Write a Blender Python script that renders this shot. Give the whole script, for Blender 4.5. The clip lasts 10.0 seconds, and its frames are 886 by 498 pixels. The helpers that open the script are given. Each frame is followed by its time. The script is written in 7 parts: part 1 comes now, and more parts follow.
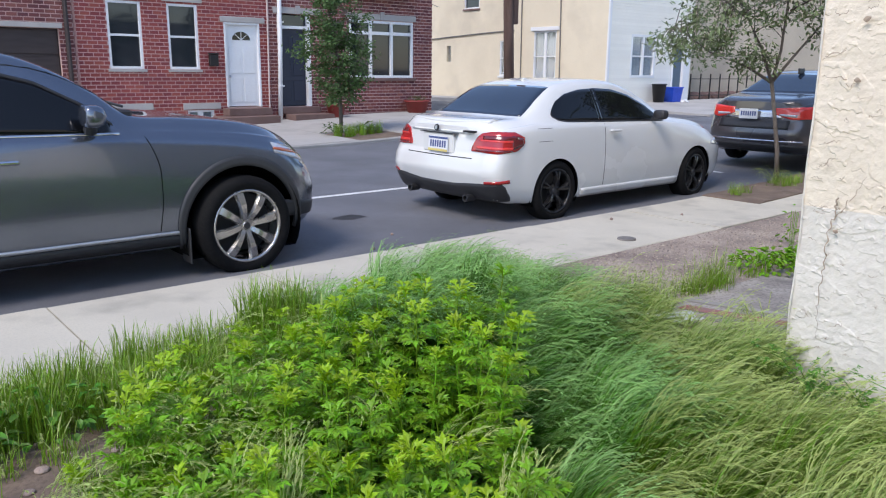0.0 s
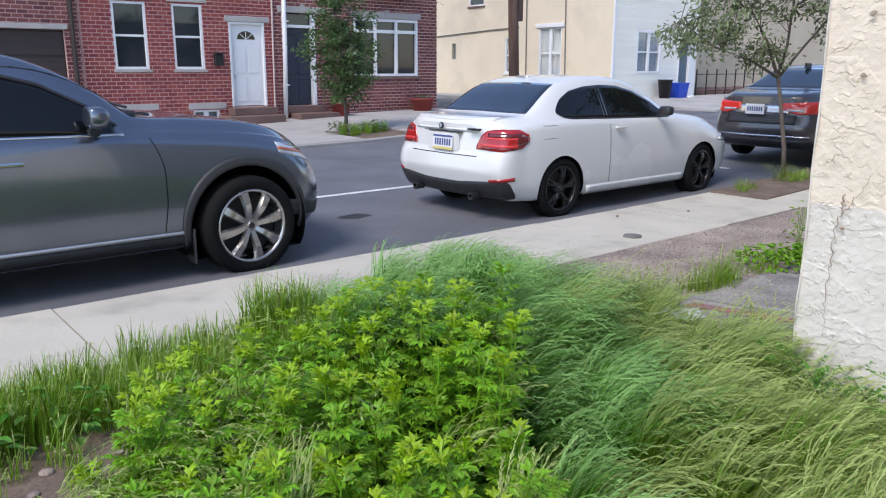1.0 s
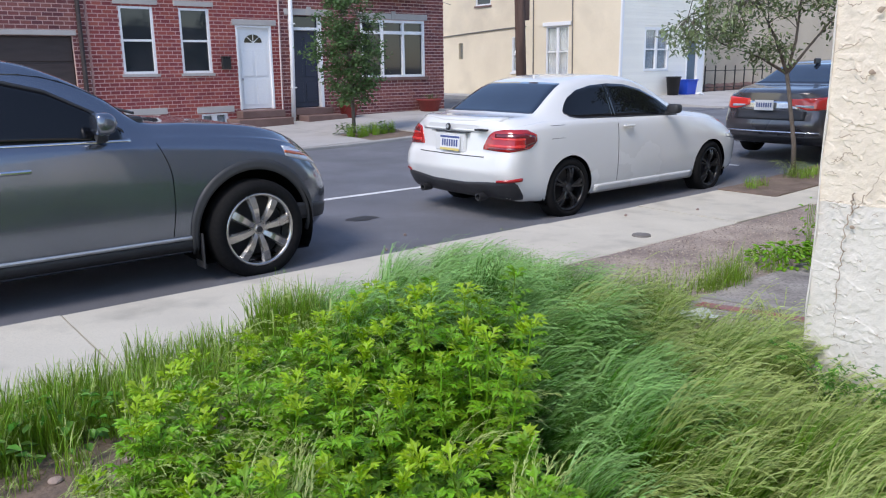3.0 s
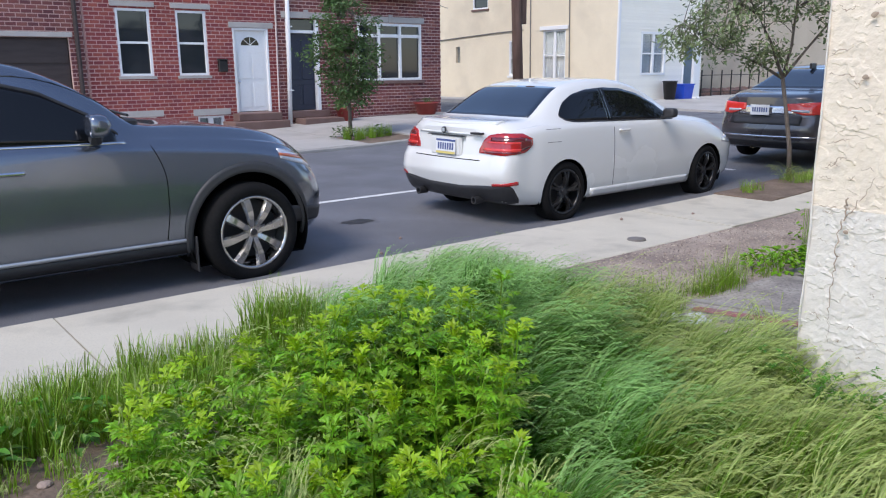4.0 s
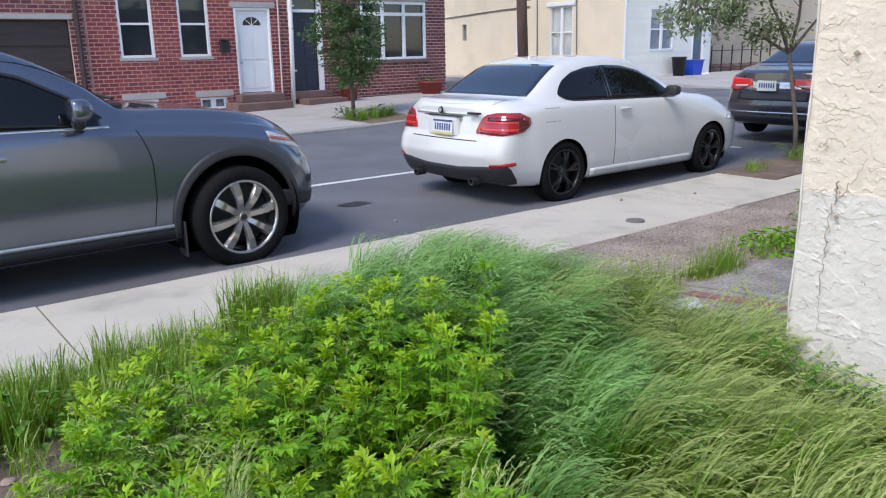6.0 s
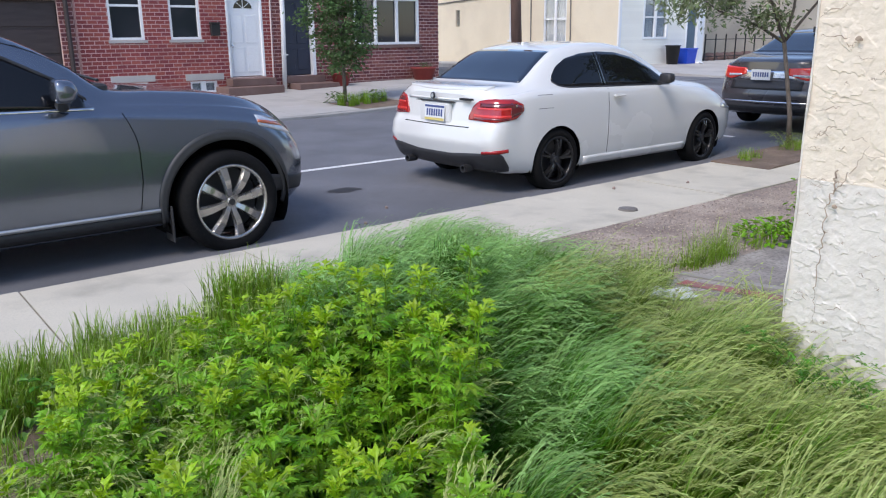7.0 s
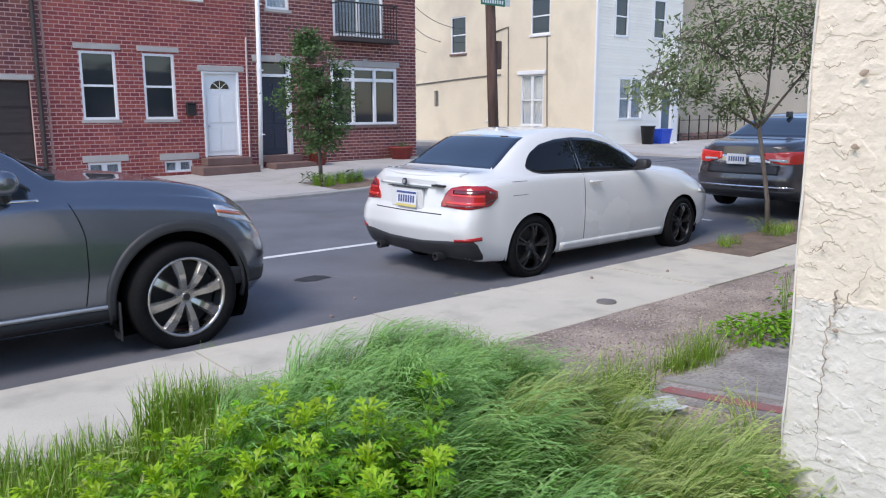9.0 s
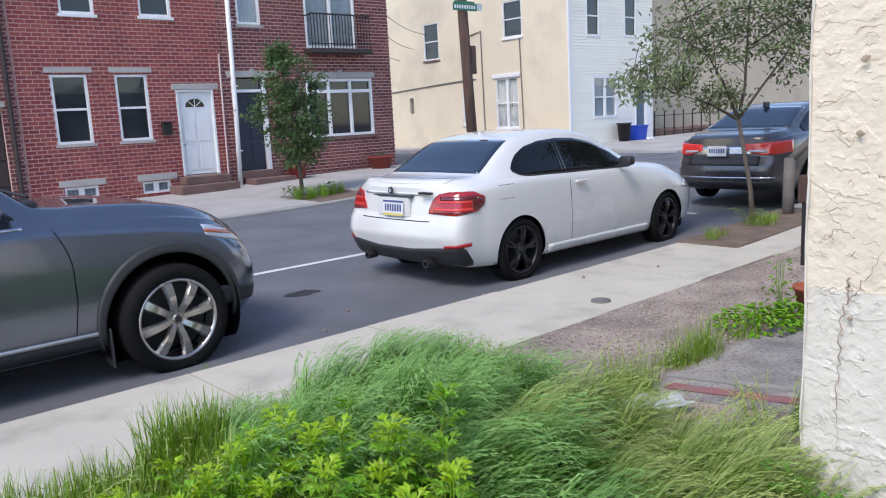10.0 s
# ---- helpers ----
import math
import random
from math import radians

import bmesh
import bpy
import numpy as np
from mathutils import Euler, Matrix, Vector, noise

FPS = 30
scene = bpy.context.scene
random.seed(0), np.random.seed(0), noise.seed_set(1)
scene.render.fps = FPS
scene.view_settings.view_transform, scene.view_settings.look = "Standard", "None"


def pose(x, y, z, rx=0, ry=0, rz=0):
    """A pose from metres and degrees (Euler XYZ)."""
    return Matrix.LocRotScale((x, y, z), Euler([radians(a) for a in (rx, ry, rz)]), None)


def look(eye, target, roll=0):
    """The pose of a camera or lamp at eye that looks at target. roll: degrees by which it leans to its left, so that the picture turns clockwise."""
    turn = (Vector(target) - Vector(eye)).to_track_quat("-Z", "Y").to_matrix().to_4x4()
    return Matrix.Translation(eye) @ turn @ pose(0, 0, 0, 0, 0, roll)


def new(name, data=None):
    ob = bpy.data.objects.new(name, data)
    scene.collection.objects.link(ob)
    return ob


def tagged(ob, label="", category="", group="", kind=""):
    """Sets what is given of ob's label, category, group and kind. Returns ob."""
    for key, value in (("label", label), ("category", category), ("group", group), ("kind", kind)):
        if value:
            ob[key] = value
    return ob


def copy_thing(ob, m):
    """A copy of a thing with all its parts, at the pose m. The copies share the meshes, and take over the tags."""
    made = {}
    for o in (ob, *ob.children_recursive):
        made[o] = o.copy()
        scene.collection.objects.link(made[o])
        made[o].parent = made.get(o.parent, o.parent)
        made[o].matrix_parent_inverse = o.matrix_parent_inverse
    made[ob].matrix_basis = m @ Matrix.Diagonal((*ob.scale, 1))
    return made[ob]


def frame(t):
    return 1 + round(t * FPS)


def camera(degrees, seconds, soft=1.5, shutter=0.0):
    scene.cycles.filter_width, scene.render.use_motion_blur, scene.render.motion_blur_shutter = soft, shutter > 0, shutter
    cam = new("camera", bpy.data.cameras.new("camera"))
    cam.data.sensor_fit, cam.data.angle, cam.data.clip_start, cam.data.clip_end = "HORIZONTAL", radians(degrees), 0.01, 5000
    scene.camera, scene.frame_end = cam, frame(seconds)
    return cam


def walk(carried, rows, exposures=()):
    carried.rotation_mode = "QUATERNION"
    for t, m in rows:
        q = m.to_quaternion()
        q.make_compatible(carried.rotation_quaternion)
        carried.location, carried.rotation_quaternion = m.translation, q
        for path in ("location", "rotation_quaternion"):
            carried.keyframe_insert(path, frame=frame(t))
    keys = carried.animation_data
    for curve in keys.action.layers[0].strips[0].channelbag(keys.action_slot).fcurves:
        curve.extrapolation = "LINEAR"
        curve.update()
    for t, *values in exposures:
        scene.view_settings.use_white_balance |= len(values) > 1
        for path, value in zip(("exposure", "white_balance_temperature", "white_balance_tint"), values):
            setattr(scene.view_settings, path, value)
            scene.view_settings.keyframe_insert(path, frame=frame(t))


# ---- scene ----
cam = camera(59.6, 10.0, 1.15)
PATH = [
    (0, (-6.507, -5.187, 1.485), (-5.261, -3.69, 1.032), 0.6),
    (0.5, (-6.489, -5.185, 1.486), (-5.26, -3.674, 1.033), 0.4),
    (1, (-6.486, -5.183, 1.489), (-5.254, -3.676, 1.03), 0.1),
    (1.5, (-6.494, -5.187, 1.494), (-5.26, -3.682, 1.033), -0.4),
    (2, (-6.471, -5.173, 1.495), (-5.247, -3.661, 1.03), -0.5),
    (2.5, (-6.468, -5.178, 1.5), (-5.257, -3.655, 1.035), -0.8),
    (4, (-6.445, -5.18, 1.499), (-5.225, -3.661, 1.048), -0.5),
    (4.5, (-6.431, -5.18, 1.499), (-5.218, -3.658, 1.039), -0.2),
    (5, (-6.406, -5.179, 1.499), (-5.191, -3.662, 1.025), -0.7),
    (5.5, (-6.346, -5.174, 1.497), (-5.145, -3.659, 0.987), -0.9),
    (5.7, (-6.311, -5.178, 1.504), (-5.112, -3.656, 1.005), -1.1),
    (6.8, (-6.193, -5.161, 1.497), (-5.024, -3.628, 0.966), -0.9),
    (7, (-6.215, -5.129, 1.487), (-5.014, -3.622, 0.952), -0.5),
    (7.5, (-6.188, -5.02, 1.49), (-4.927, -3.54, 1.02), 0.1),
    (8, (-6.086, -4.993, 1.51), (-4.792, -3.535, 1.061), 0.3),
    (8.5, (-5.975, -4.997, 1.552), (-4.754, -3.464, 1.156), -0.2),
    (9, (-5.924, -4.91, 1.567), (-4.657, -3.403, 1.218), -0.2),
    (9.5, (-5.96, -4.833, 1.563), (-4.743, -3.277, 1.251), -1.8),
    (10, (-5.956, -4.825, 1.569), (-4.651, -3.347, 1.235), -3.0),
]
walk(cam, [(t, look(eye, target, roll)) for t, eye, target, roll in PATH],
     [(0, 0.92, 6750, 15), (10, 0.92, 6750, 15)])

# ---- world and light ----
world = bpy.data.worlds.new("sky")
scene.world = world
world.use_nodes = True
wn = world.node_tree
sky = wn.nodes.new("ShaderNodeTexSky")
sky.sky_type = "NISHITA"
sky.sun_disc = False
SUN_EL, SUN_AZ = radians(50), radians(256)
sky.sun_elevation = SUN_EL
sky.sun_rotation = SUN_AZ
sky.air_density = 1.0
sky.dust_density = 0.5
sky.ozone_density = 2.0
wn.links.new(sky.outputs[0], wn.nodes["Background"].inputs[0])
wn.nodes["Background"].inputs[1].default_value = 0.15
sun = new("sun", bpy.data.lights.new("sun", "SUN"))
sun.data.energy = 1.45
sun.data.angle = radians(22)
sun.data.color = (1.0, 0.96, 0.91)
_d = Vector((math.sin(SUN_AZ) * math.cos(SUN_EL), math.cos(SUN_AZ) * math.cos(SUN_EL), math.sin(SUN_EL)))
sun.matrix_world = look(_d * 60, (0, 0, 0))


# ---- materials ----
def mat(name, col, rough=0.6, metal=0.0, col2=None, scale=3.0, fine=60.0, amount=0.5, bump=0.0, bump_scale=80.0, vary=0.0,
        coat=0.0, spec=0.5, trans=0.0, stretch=(1, 1, 1), stain=None, stain_scale=0.8, thin=0.0):
    m = bpy.data.materials.new(name)
    m.use_nodes = True
    nt = m.node_tree
    b = nt.nodes["Principled BSDF"]
    b.inputs["Roughness"].default_value = rough
    b.inputs["Metallic"].default_value = metal
    b.inputs["Specular IOR Level"].default_value = spec
    b.inputs["Coat Weight"].default_value = coat
    b.inputs["Coat Roughness"].default_value = 0.04
    b.inputs["Transmission Weight"].default_value = trans
    c1 = (*col, 1)
    c2 = (*(col2 if col2 else [min(1, x * 0.7) for x in col]), 1)
    tc = nt.nodes.new("ShaderNodeTexCoord")
    mp = nt.nodes.new("ShaderNodeMapping")
    mp.inputs["Scale"].default_value = stretch
    nt.links.new(tc.outputs["Object"], mp.inputs[0])

    def noise_node(sc, detail=4):
        n = nt.nodes.new("ShaderNodeTexNoise")
        n.inputs["Scale"].default_value = sc
        n.inputs["Detail"].default_value = detail
        nt.links.new(mp.outputs[0], n.inputs["Vector"])
        return n

    def mixed(a, bb, fac):
        mx = nt.nodes.new("ShaderNodeMix")
        mx.data_type = "RGBA"
        for sock, val in ((mx.inputs[0], fac), (mx.inputs[6], a), (mx.inputs[7], bb)):
            if hasattr(val, "is_output"):
                nt.links.new(val, sock)
            else:
                sock.default_value = val
        return mx.outputs[2]

    def ramp(src, lo, hi, top=1.0):
        r = nt.nodes.new("ShaderNodeMapRange")
        r.inputs[1].default_value, r.inputs[2].default_value = lo, hi
        r.inputs[4].default_value = top
        nt.links.new(src, r.inputs[0])
        return r.outputs[0]

    if amount > 0:
        big, small = noise_node(scale), noise_node(fine, 2)
        out = mixed(c1, c2, ramp(big.outputs[0], 0.35, 0.7, amount))
        out = mixed(out, c2, ramp(small.outputs[0], 0.45, 0.75, amount))
        rr = ramp(big.outputs[0], 0.3, 0.7, 1.0)
        mr = nt.nodes.new("ShaderNodeMapRange")
        mr.inputs[3].default_value, mr.inputs[4].default_value = rough * 0.85, min(1, rough * 1.15)
        nt.links.new(rr, mr.inputs[0])
        nt.links.new(mr.outputs[0], b.inputs["Roughness"])
    else:
        out = mixed(c1, c1, 0.0)
    if stain:
        sn = noise_node(stain_scale, 6)
        out = mixed(out, (*stain, 1), ramp(sn.outputs[0], 0.52, 0.72, 0.7))
    if vary > 0:
        oi = nt.nodes.new("ShaderNodeObjectInfo")
        ge = nt.nodes.new("ShaderNodeNewGeometry")
        ad = nt.nodes.new("ShaderNodeMath")
        ad.operation = "ADD"
        nt.links.new(oi.outputs["Random"], ad.inputs[0])
        nt.links.new(ge.outputs["Random Per Island"], ad.inputs[1])
        fr = nt.nodes.new("ShaderNodeMath")
        fr.operation = "FRACT"
        nt.links.new(ad.outputs[0], fr.inputs[0])
        hs = nt.nodes.new("ShaderNodeHueSaturation")
        vr = nt.nodes.new("ShaderNodeMapRange")
        vr.inputs[3].default_value, vr.inputs[4].default_value = 1 - vary, 1 + vary
        nt.links.new(fr.outputs[0], vr.inputs[0])
        nt.links.new(vr.outputs[0], hs.inputs["Value"])
        hr = nt.nodes.new("ShaderNodeMapRange")
        hr.inputs[3].default_value, hr.inputs[4].default_value = 0.5 - vary * 0.04, 0.5 + vary * 0.04
        nt.links.new(fr.outputs[0], hr.inputs[0])
        nt.links.new(hr.outputs[0], hs.inputs["Hue"])
        nt.links.new(out, hs.inputs["Color"])
        out = hs.outputs[0]
    nt.links.new(out, b.inputs["Base Color"])
    if bump > 0:
        bn = noise_node(bump_scale, 5)
        bp = nt.nodes.new("ShaderNodeBump")
        bp.inputs["Strength"].default_value = bump
        bp.inputs["Distance"].default_value = 0.01
        nt.links.new(bn.outputs[0], bp.inputs["Height"])
        nt.links.new(bp.outputs[0], b.inputs["Normal"])
    if thin > 0:
        # light passes through thin leaves
        tl_ = nt.nodes.new("ShaderNodeBsdfTranslucent")
        mxs = nt.nodes.new("ShaderNodeMixShader")
        mxs.inputs[0].default_value = thin
        nt.links.new(out, tl_.inputs["Color"])
        nt.links.new(b.outputs[0], mxs.inputs[1])
        nt.links.new(tl_.outputs[0], mxs.inputs[2])
        nt.links.new(mxs.outputs[0], nt.nodes["Material Output"].inputs[0])
    return m


ASPHALT = mat("asphalt", (0.17, 0.175, 0.192), 0.75, col2=(0.115, 0.119, 0.132), scale=0.9, fine=55, amount=0.95, bump=0.8, bump_scale=110, stain=(0.11, 0.11, 0.115), stain_scale=0.5)
CONCRETE = mat("concrete", (0.57, 0.525, 0.425), 0.85, col2=(0.44, 0.41, 0.34), scale=1.4, fine=90, amount=0.6, bump=0.25, bump_scale=120, stain=(0.34, 0.315, 0.26), stain_scale=2.3)
CONCRETE_FAR = mat("far_concrete", (0.44, 0.42, 0.40), 0.85, col2=(0.33, 0.32, 0.30), scale=1.0, fine=60, amount=0.6, bump=0.2, stain=(0.27, 0.26, 0.25))
AGGREGATE = mat("aggregate", (0.50, 0.41, 0.33), 0.9, col2=(0.20, 0.16, 0.14), scale=2.0, fine=60, amount=0.95, bump=0.9, bump_scale=110, stain=(0.20, 0.18, 0.16), stain_scale=1.2)
SLAB_GREY = mat("rough_slab", (0.42, 0.385, 0.35), 0.9, col2=(0.14, 0.13, 0.12), scale=3.0, fine=48, amount=0.8, bump=0.9, bump_scale=70)
RED_PAINT = mat("red_paint", (0.36, 0.10, 0.10), 0.8, col2=(0.24, 0.17, 0.155), scale=7, fine=70, amount=0.9, bump=0.5)
KERB = mat("kerb_stone", (0.36, 0.345, 0.32), 0.85, col2=(0.25, 0.24, 0.22), scale=2.5, fine=70, amount=0.7, bump=0.4)
SOIL = mat("soil", (0.21, 0.15, 0.11), 0.95, col2=(0.11, 0.08, 0.06), scale=4, fine=50, amount=0.9, bump=1.0, bump_scale=40, stain=(0.16, 0.13, 0.08), stain_scale=2.5)
STONE = mat("field_stone", (0.34, 0.25, 0.21), 0.9, col2=(0.22, 0.17, 0.15), scale=9, fine=60, amount=0.7, bump=0.6, vary=0.2)
ROAD_PAINT = mat("road_paint", (0.72, 0.72, 0.70), 0.7, col2=(0.5, 0.5, 0.5), scale=4, fine=50, amount=0.6)
BRICK = mat("brick", (0.31, 0.058, 0.052), 0.85, col2=(0.19, 0.04, 0.038), scale=1.2, fine=60, amount=0.6, bump=0.4, vary=0.22)
BRICK_DARK = mat("dark_brick", (0.21, 0.057, 0.055), 0.85, col2=(0.12, 0.04, 0.04), scale=1.2, fine=60, amount=0.6, bump=0.4, vary=0.35)
MORTAR = mat("mortar", (0.66, 0.46, 0.41), 0.95, col2=(0.46, 0.31, 0.28), scale=2, fine=60, amount=0.7, bump=0.3)
LINTEL = mat("lintel_stone", (0.44, 0.41, 0.385), 0.8, col2=(0.34, 0.31, 0.29), scale=2.5, fine=70, amount=0.6, bump=0.25)
BROWNSTONE = mat("brownstone", (0.19, 0.115, 0.10), 0.85, col2=(0.12, 0.075, 0.065), scale=2.5, fine=70, amount=0.6, bump=0.3)
WHITE = mat("white_paint", (0.78, 0.78, 0.78), 0.45, col2=(0.66, 0.66, 0.67), scale=1.5, fine=30, amount=0.35)
NAVY = mat("navy_paint", (0.016, 0.022, 0.05), 0.4, col2=(0.01, 0.014, 0.03), scale=2, amount=0.4)
DARKWOOD = mat("dark_brown", (0.045, 0.03, 0.028), 0.6, col2=(0.028, 0.02, 0.018), scale=2, amount=0.5, stretch=(1, 1, 6))
YELLOW = mat("cream_stucco", (0.76, 0.665, 0.50), 0.9, col2=(0.62, 0.535, 0.40), scale=0.7, fine=40, amount=0.6, bump=0.3, bump_scale=60, stain=(0.50, 0.43, 0.33), stain_scale=0.45)
SIDING = mat("white_siding", (0.86, 0.82, 0.73), 0.6, col2=(0.77, 0.73, 0.65), scale=0.8, fine=25, amount=0.4, vary=0.03)
BEIGE = mat("beige_stucco", (0.58, 0.48, 0.36), 0.9, col2=(0.46, 0.38, 0.29), scale=0.6, fine=30, amount=0.6, bump=0.3, stain=(0.4, 0.33, 0.26), stain_scale=0.3)
WALL_CREAM = mat("near_wall_cream", (0.72, 0.63, 0.505), 0.9, col2=(0.62, 0.535, 0.425), scale=2.2, fine=26, amount=0.6, bump=0.6, bump_scale=34, stain=(0.63, 0.55, 0.45), stain_scale=2.0)
WALL_WHITE = mat("near_wall_white", (0.65, 0.605, 0.535), 0.85, col2=(0.57, 0.53, 0.47), scale=3.2, fine=30, amount=0.5, bump=0.6, bump_scale=34)
# brown of the cracks, and of the shade painted under flakes and in holes
CRACK_AND_SHADE = mat("crack_dirt_and_shade", (0.40, 0.31, 0.23), 0.95, col2=(0.20, 0.15, 0.11), scale=12, amount=0.6)
DARK_GLASS = mat("dark_window_glass", (0.02, 0.024, 0.03), 0.04, amount=0, spec=0.6)
GLASS = mat("window_glass", (0.75, 0.8, 0.85), 0.03, amount=0, trans=0.9)
CURTAIN = mat("curtain", (0.42, 0.44, 0.45), 0.9, col2=(0.26, 0.28, 0.30), scale=2, fine=14, amount=0.7, stretch=(6, 6, 0.4))
# near-black: the dark of unlit rooms is put into the colour; roofs share it
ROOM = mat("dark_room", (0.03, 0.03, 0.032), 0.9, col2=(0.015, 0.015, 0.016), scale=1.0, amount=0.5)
IRON = mat("black_iron", (0.02, 0.02, 0.021), 0.5, 0.3, col2=(0.04, 0.03, 0.025), scale=6, amount=0.5)
RUST = mat("rusty_iron", (0.10, 0.055, 0.04), 0.8, 0.2, col2=(0.06, 0.04, 0.035), scale=8, fine=60, amount=0.8, bump=0.4)
POSTGREY = mat("grey_post", (0.20, 0.185, 0.17), 0.85, col2=(0.12, 0.11, 0.10), scale=5, fine=50, amount=0.7, bump=0.3)
POLEWOOD = mat("pole_wood", (0.13, 0.075, 0.055), 0.85, col2=(0.07, 0.042, 0.034), scale=3, fine=30, amount=0.8, bump=0.5, stretch=(4, 4, 0.4))
SIGN_GREEN = mat("sign_green", (0.006, 0.16, 0.085), 0.35, col2=(0.005, 0.12, 0.065), scale=3, amount=0.4)
ALU = mat("aluminium", (0.55, 0.56, 0.57), 0.4, 0.8, col2=(0.4, 0.41, 0.42), scale=6, amount=0.4)
BIN_BLACK = mat("bin_black", (0.014, 0.014, 0.016), 0.5, col2=(0.03, 0.03, 0.03), scale=5, amount=0.4)
BIN_BLUE = mat("bin_blue", (0.012, 0.07, 0.52), 0.4, col2=(0.01, 0.05, 0.38), scale=5, amount=0.4)
TUB_RED = mat("tub_red", (0.26, 0.035, 0.03), 0.55, col2=(0.17, 0.028, 0.025), scale=5, amount=0.5)
TERRACOTTA = mat("terracotta", (0.40, 0.11, 0.06), 0.8, col2=(0.28, 0.08, 0.05), scale=7, amount=0.5)
BARK = mat("bark", (0.17, 0.14, 0.115), 0.9, col2=(0.09, 0.075, 0.06), scale=9, fine=70, amount=0.8, bump=0.7, stretch=(3, 3, 1))
LEAF_TREE = mat("tree_leaf", (0.09, 0.165, 0.048), 0.5, col2=(0.05, 0.10, 0.03), scale=3, amount=0.4, vary=0.35, thin=0.25)
LEAF_OLIVE = mat("olive_leaf", (0.20, 0.25, 0.11), 0.45, col2=(0.11, 0.15, 0.06), scale=3, amount=0.4, vary=0.4, thin=0.25)
LEAF_WEED = mat("weed_leaf", (0.19, 0.385, 0.012), 0.5, col2=(0.105, 0.265, 0.012), scale=9, fine=50, amount=0.5, vary=0.35, thin=0.3)
# the undergrowth's shade is put into this green; the dark weeds share it
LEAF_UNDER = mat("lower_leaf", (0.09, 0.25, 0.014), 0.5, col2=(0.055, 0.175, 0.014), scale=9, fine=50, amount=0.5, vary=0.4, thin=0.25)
LEAF_YOUNG = mat("young_leaf", (0.32, 0.49, 0.010), 0.5, col2=(0.21, 0.39, 0.012), scale=9, fine=50, amount=0.5, vary=0.2, thin=0.35)
GRASS = mat("grass", (0.22, 0.37, 0.025), 0.55, col2=(0.12, 0.24, 0.02), scale=5, amount=0.5, vary=0.35, thin=0.3)
GRASS_BLUE = mat("silky_grass", (0.10, 0.285, 0.016), 0.5, col2=(0.05, 0.175, 0.012), scale=5, amount=0.5, vary=0.35, thin=0.3)
GRASS_OLIVE = mat("olive_grass", (0.15, 0.285, 0.018), 0.5, col2=(0.08, 0.17, 0.013), scale=5, amount=0.5, vary=0.35, thin=0.3)
SEED = mat("seed_head", (0.46, 0.54, 0.18), 0.55, col2=(0.27, 0.37, 0.09), scale=8, amount=0.5, vary=0.3, thin=0.35)
SEED_BLUE = mat("silvery_seed_head", (0.34, 0.56, 0.18), 0.55, col2=(0.18, 0.38, 0.09), scale=8, amount=0.5, vary=0.3, thin=0.35)
CAR_WHITE = mat("white_car_paint", (0.68, 0.68, 0.655), 0.25, col2=(0.66, 0.66, 0.635), scale=1.0, fine=6, amount=0.3, coat=0.8)
CAR_GREY = mat("grey_car_paint", (0.155, 0.175, 0.215), 0.24, 0.85, col2=(0.14, 0.16, 0.195), scale=1.0, fine=300, amount=0.4, coat=1.0)
CAR_DARK = mat("graphite_car_paint", (0.085, 0.08, 0.085), 0.3, 0.5, col2=(0.075, 0.07, 0.075), scale=1.0, fine=200, amount=0.4, coat=1.0)
TINT = mat("tinted_glass", (0.006, 0.0065, 0.008), 0.03, amount=0, spec=0.35)
TINT_REAR = mat("rear_glass", (0.008, 0.014, 0.026), 0.04, amount=0, spec=1.0, coat=0.6)
BLACK_PLASTIC = mat("black_plastic", (0.022, 0.022, 0.024), 0.5, col2=(0.032, 0.032, 0.034), scale=6, amount=0.5)
CLADDING = mat("grey_cladding", (0.04, 0.041, 0.043), 0.5, col2=(0.03, 0.03, 0.03), scale=6, amount=0.5)
RUBBER = mat("rubber", (0.008, 0.008, 0.0085), 0.85, spec=0.12, col2=(0.016, 0.0155, 0.015), scale=7, fine=40, amount=0.6, bump=0.2)
ARCH = mat("wheel_arch", (0.006, 0.006, 0.006), 0.95, amount=0, spec=0.05)
PEBBLE = mat("pebble", (0.40, 0.325, 0.265), 0.85, col2=(0.19, 0.15, 0.13), scale=30, amount=0.6, vary=0.5)
CHROME = mat("chrome", (0.68, 0.68, 0.69), 0.16, 1.0, col2=(0.5, 0.5, 0.5), scale=6, amount=0.3)
RIM_SILVER = mat("rim_silver", (0.52, 0.50, 0.47), 0.25, 0.9, col2=(0.38, 0.36, 0.34), scale=7, amount=0.4)
RIM_BLACK = mat("rim_black", (0.022, 0.022, 0.024), 0.3, 0.4, col2=(0.05, 0.048, 0.045), scale=7, amount=0.4)
LAMP_RED = mat("lamp_red", (0.42, 0.008, 0.006), 0.12, col2=(0.25, 0.005, 0.004), scale=9, amount=0.5, coat=1.0)
LAMP_BRIGHT = mat("lamp_bright_red", (0.72, 0.04, 0.03), 0.12, col2=(0.55, 0.03, 0.02), scale=9, amount=0.4, coat=1.0)
LAMP_DARK = mat("lamp_dark_red", (0.12, 0.004, 0.005), 0.15, amount=0, coat=1.0)
LAMP_CLEAR = mat("lamp_clear", (0.62, 0.63, 0.66), 0.1, 0.3, col2=(0.35, 0.36, 0.38), scale=14, amount=0.6, coat=1.0)
LAMP_AMBER = mat("lamp_amber", (0.45, 0.10, 0.03), 0.15, amount=0, coat=1.0)
PLATE_WHITE = mat("plate_white", (0.70, 0.71, 0.72), 0.45, col2=(0.6, 0.6, 0.6), scale=8, amount=0.3)
PLATE_YELLOW = mat("plate_yellow", (0.62, 0.50, 0.16), 0.45, amount=0)
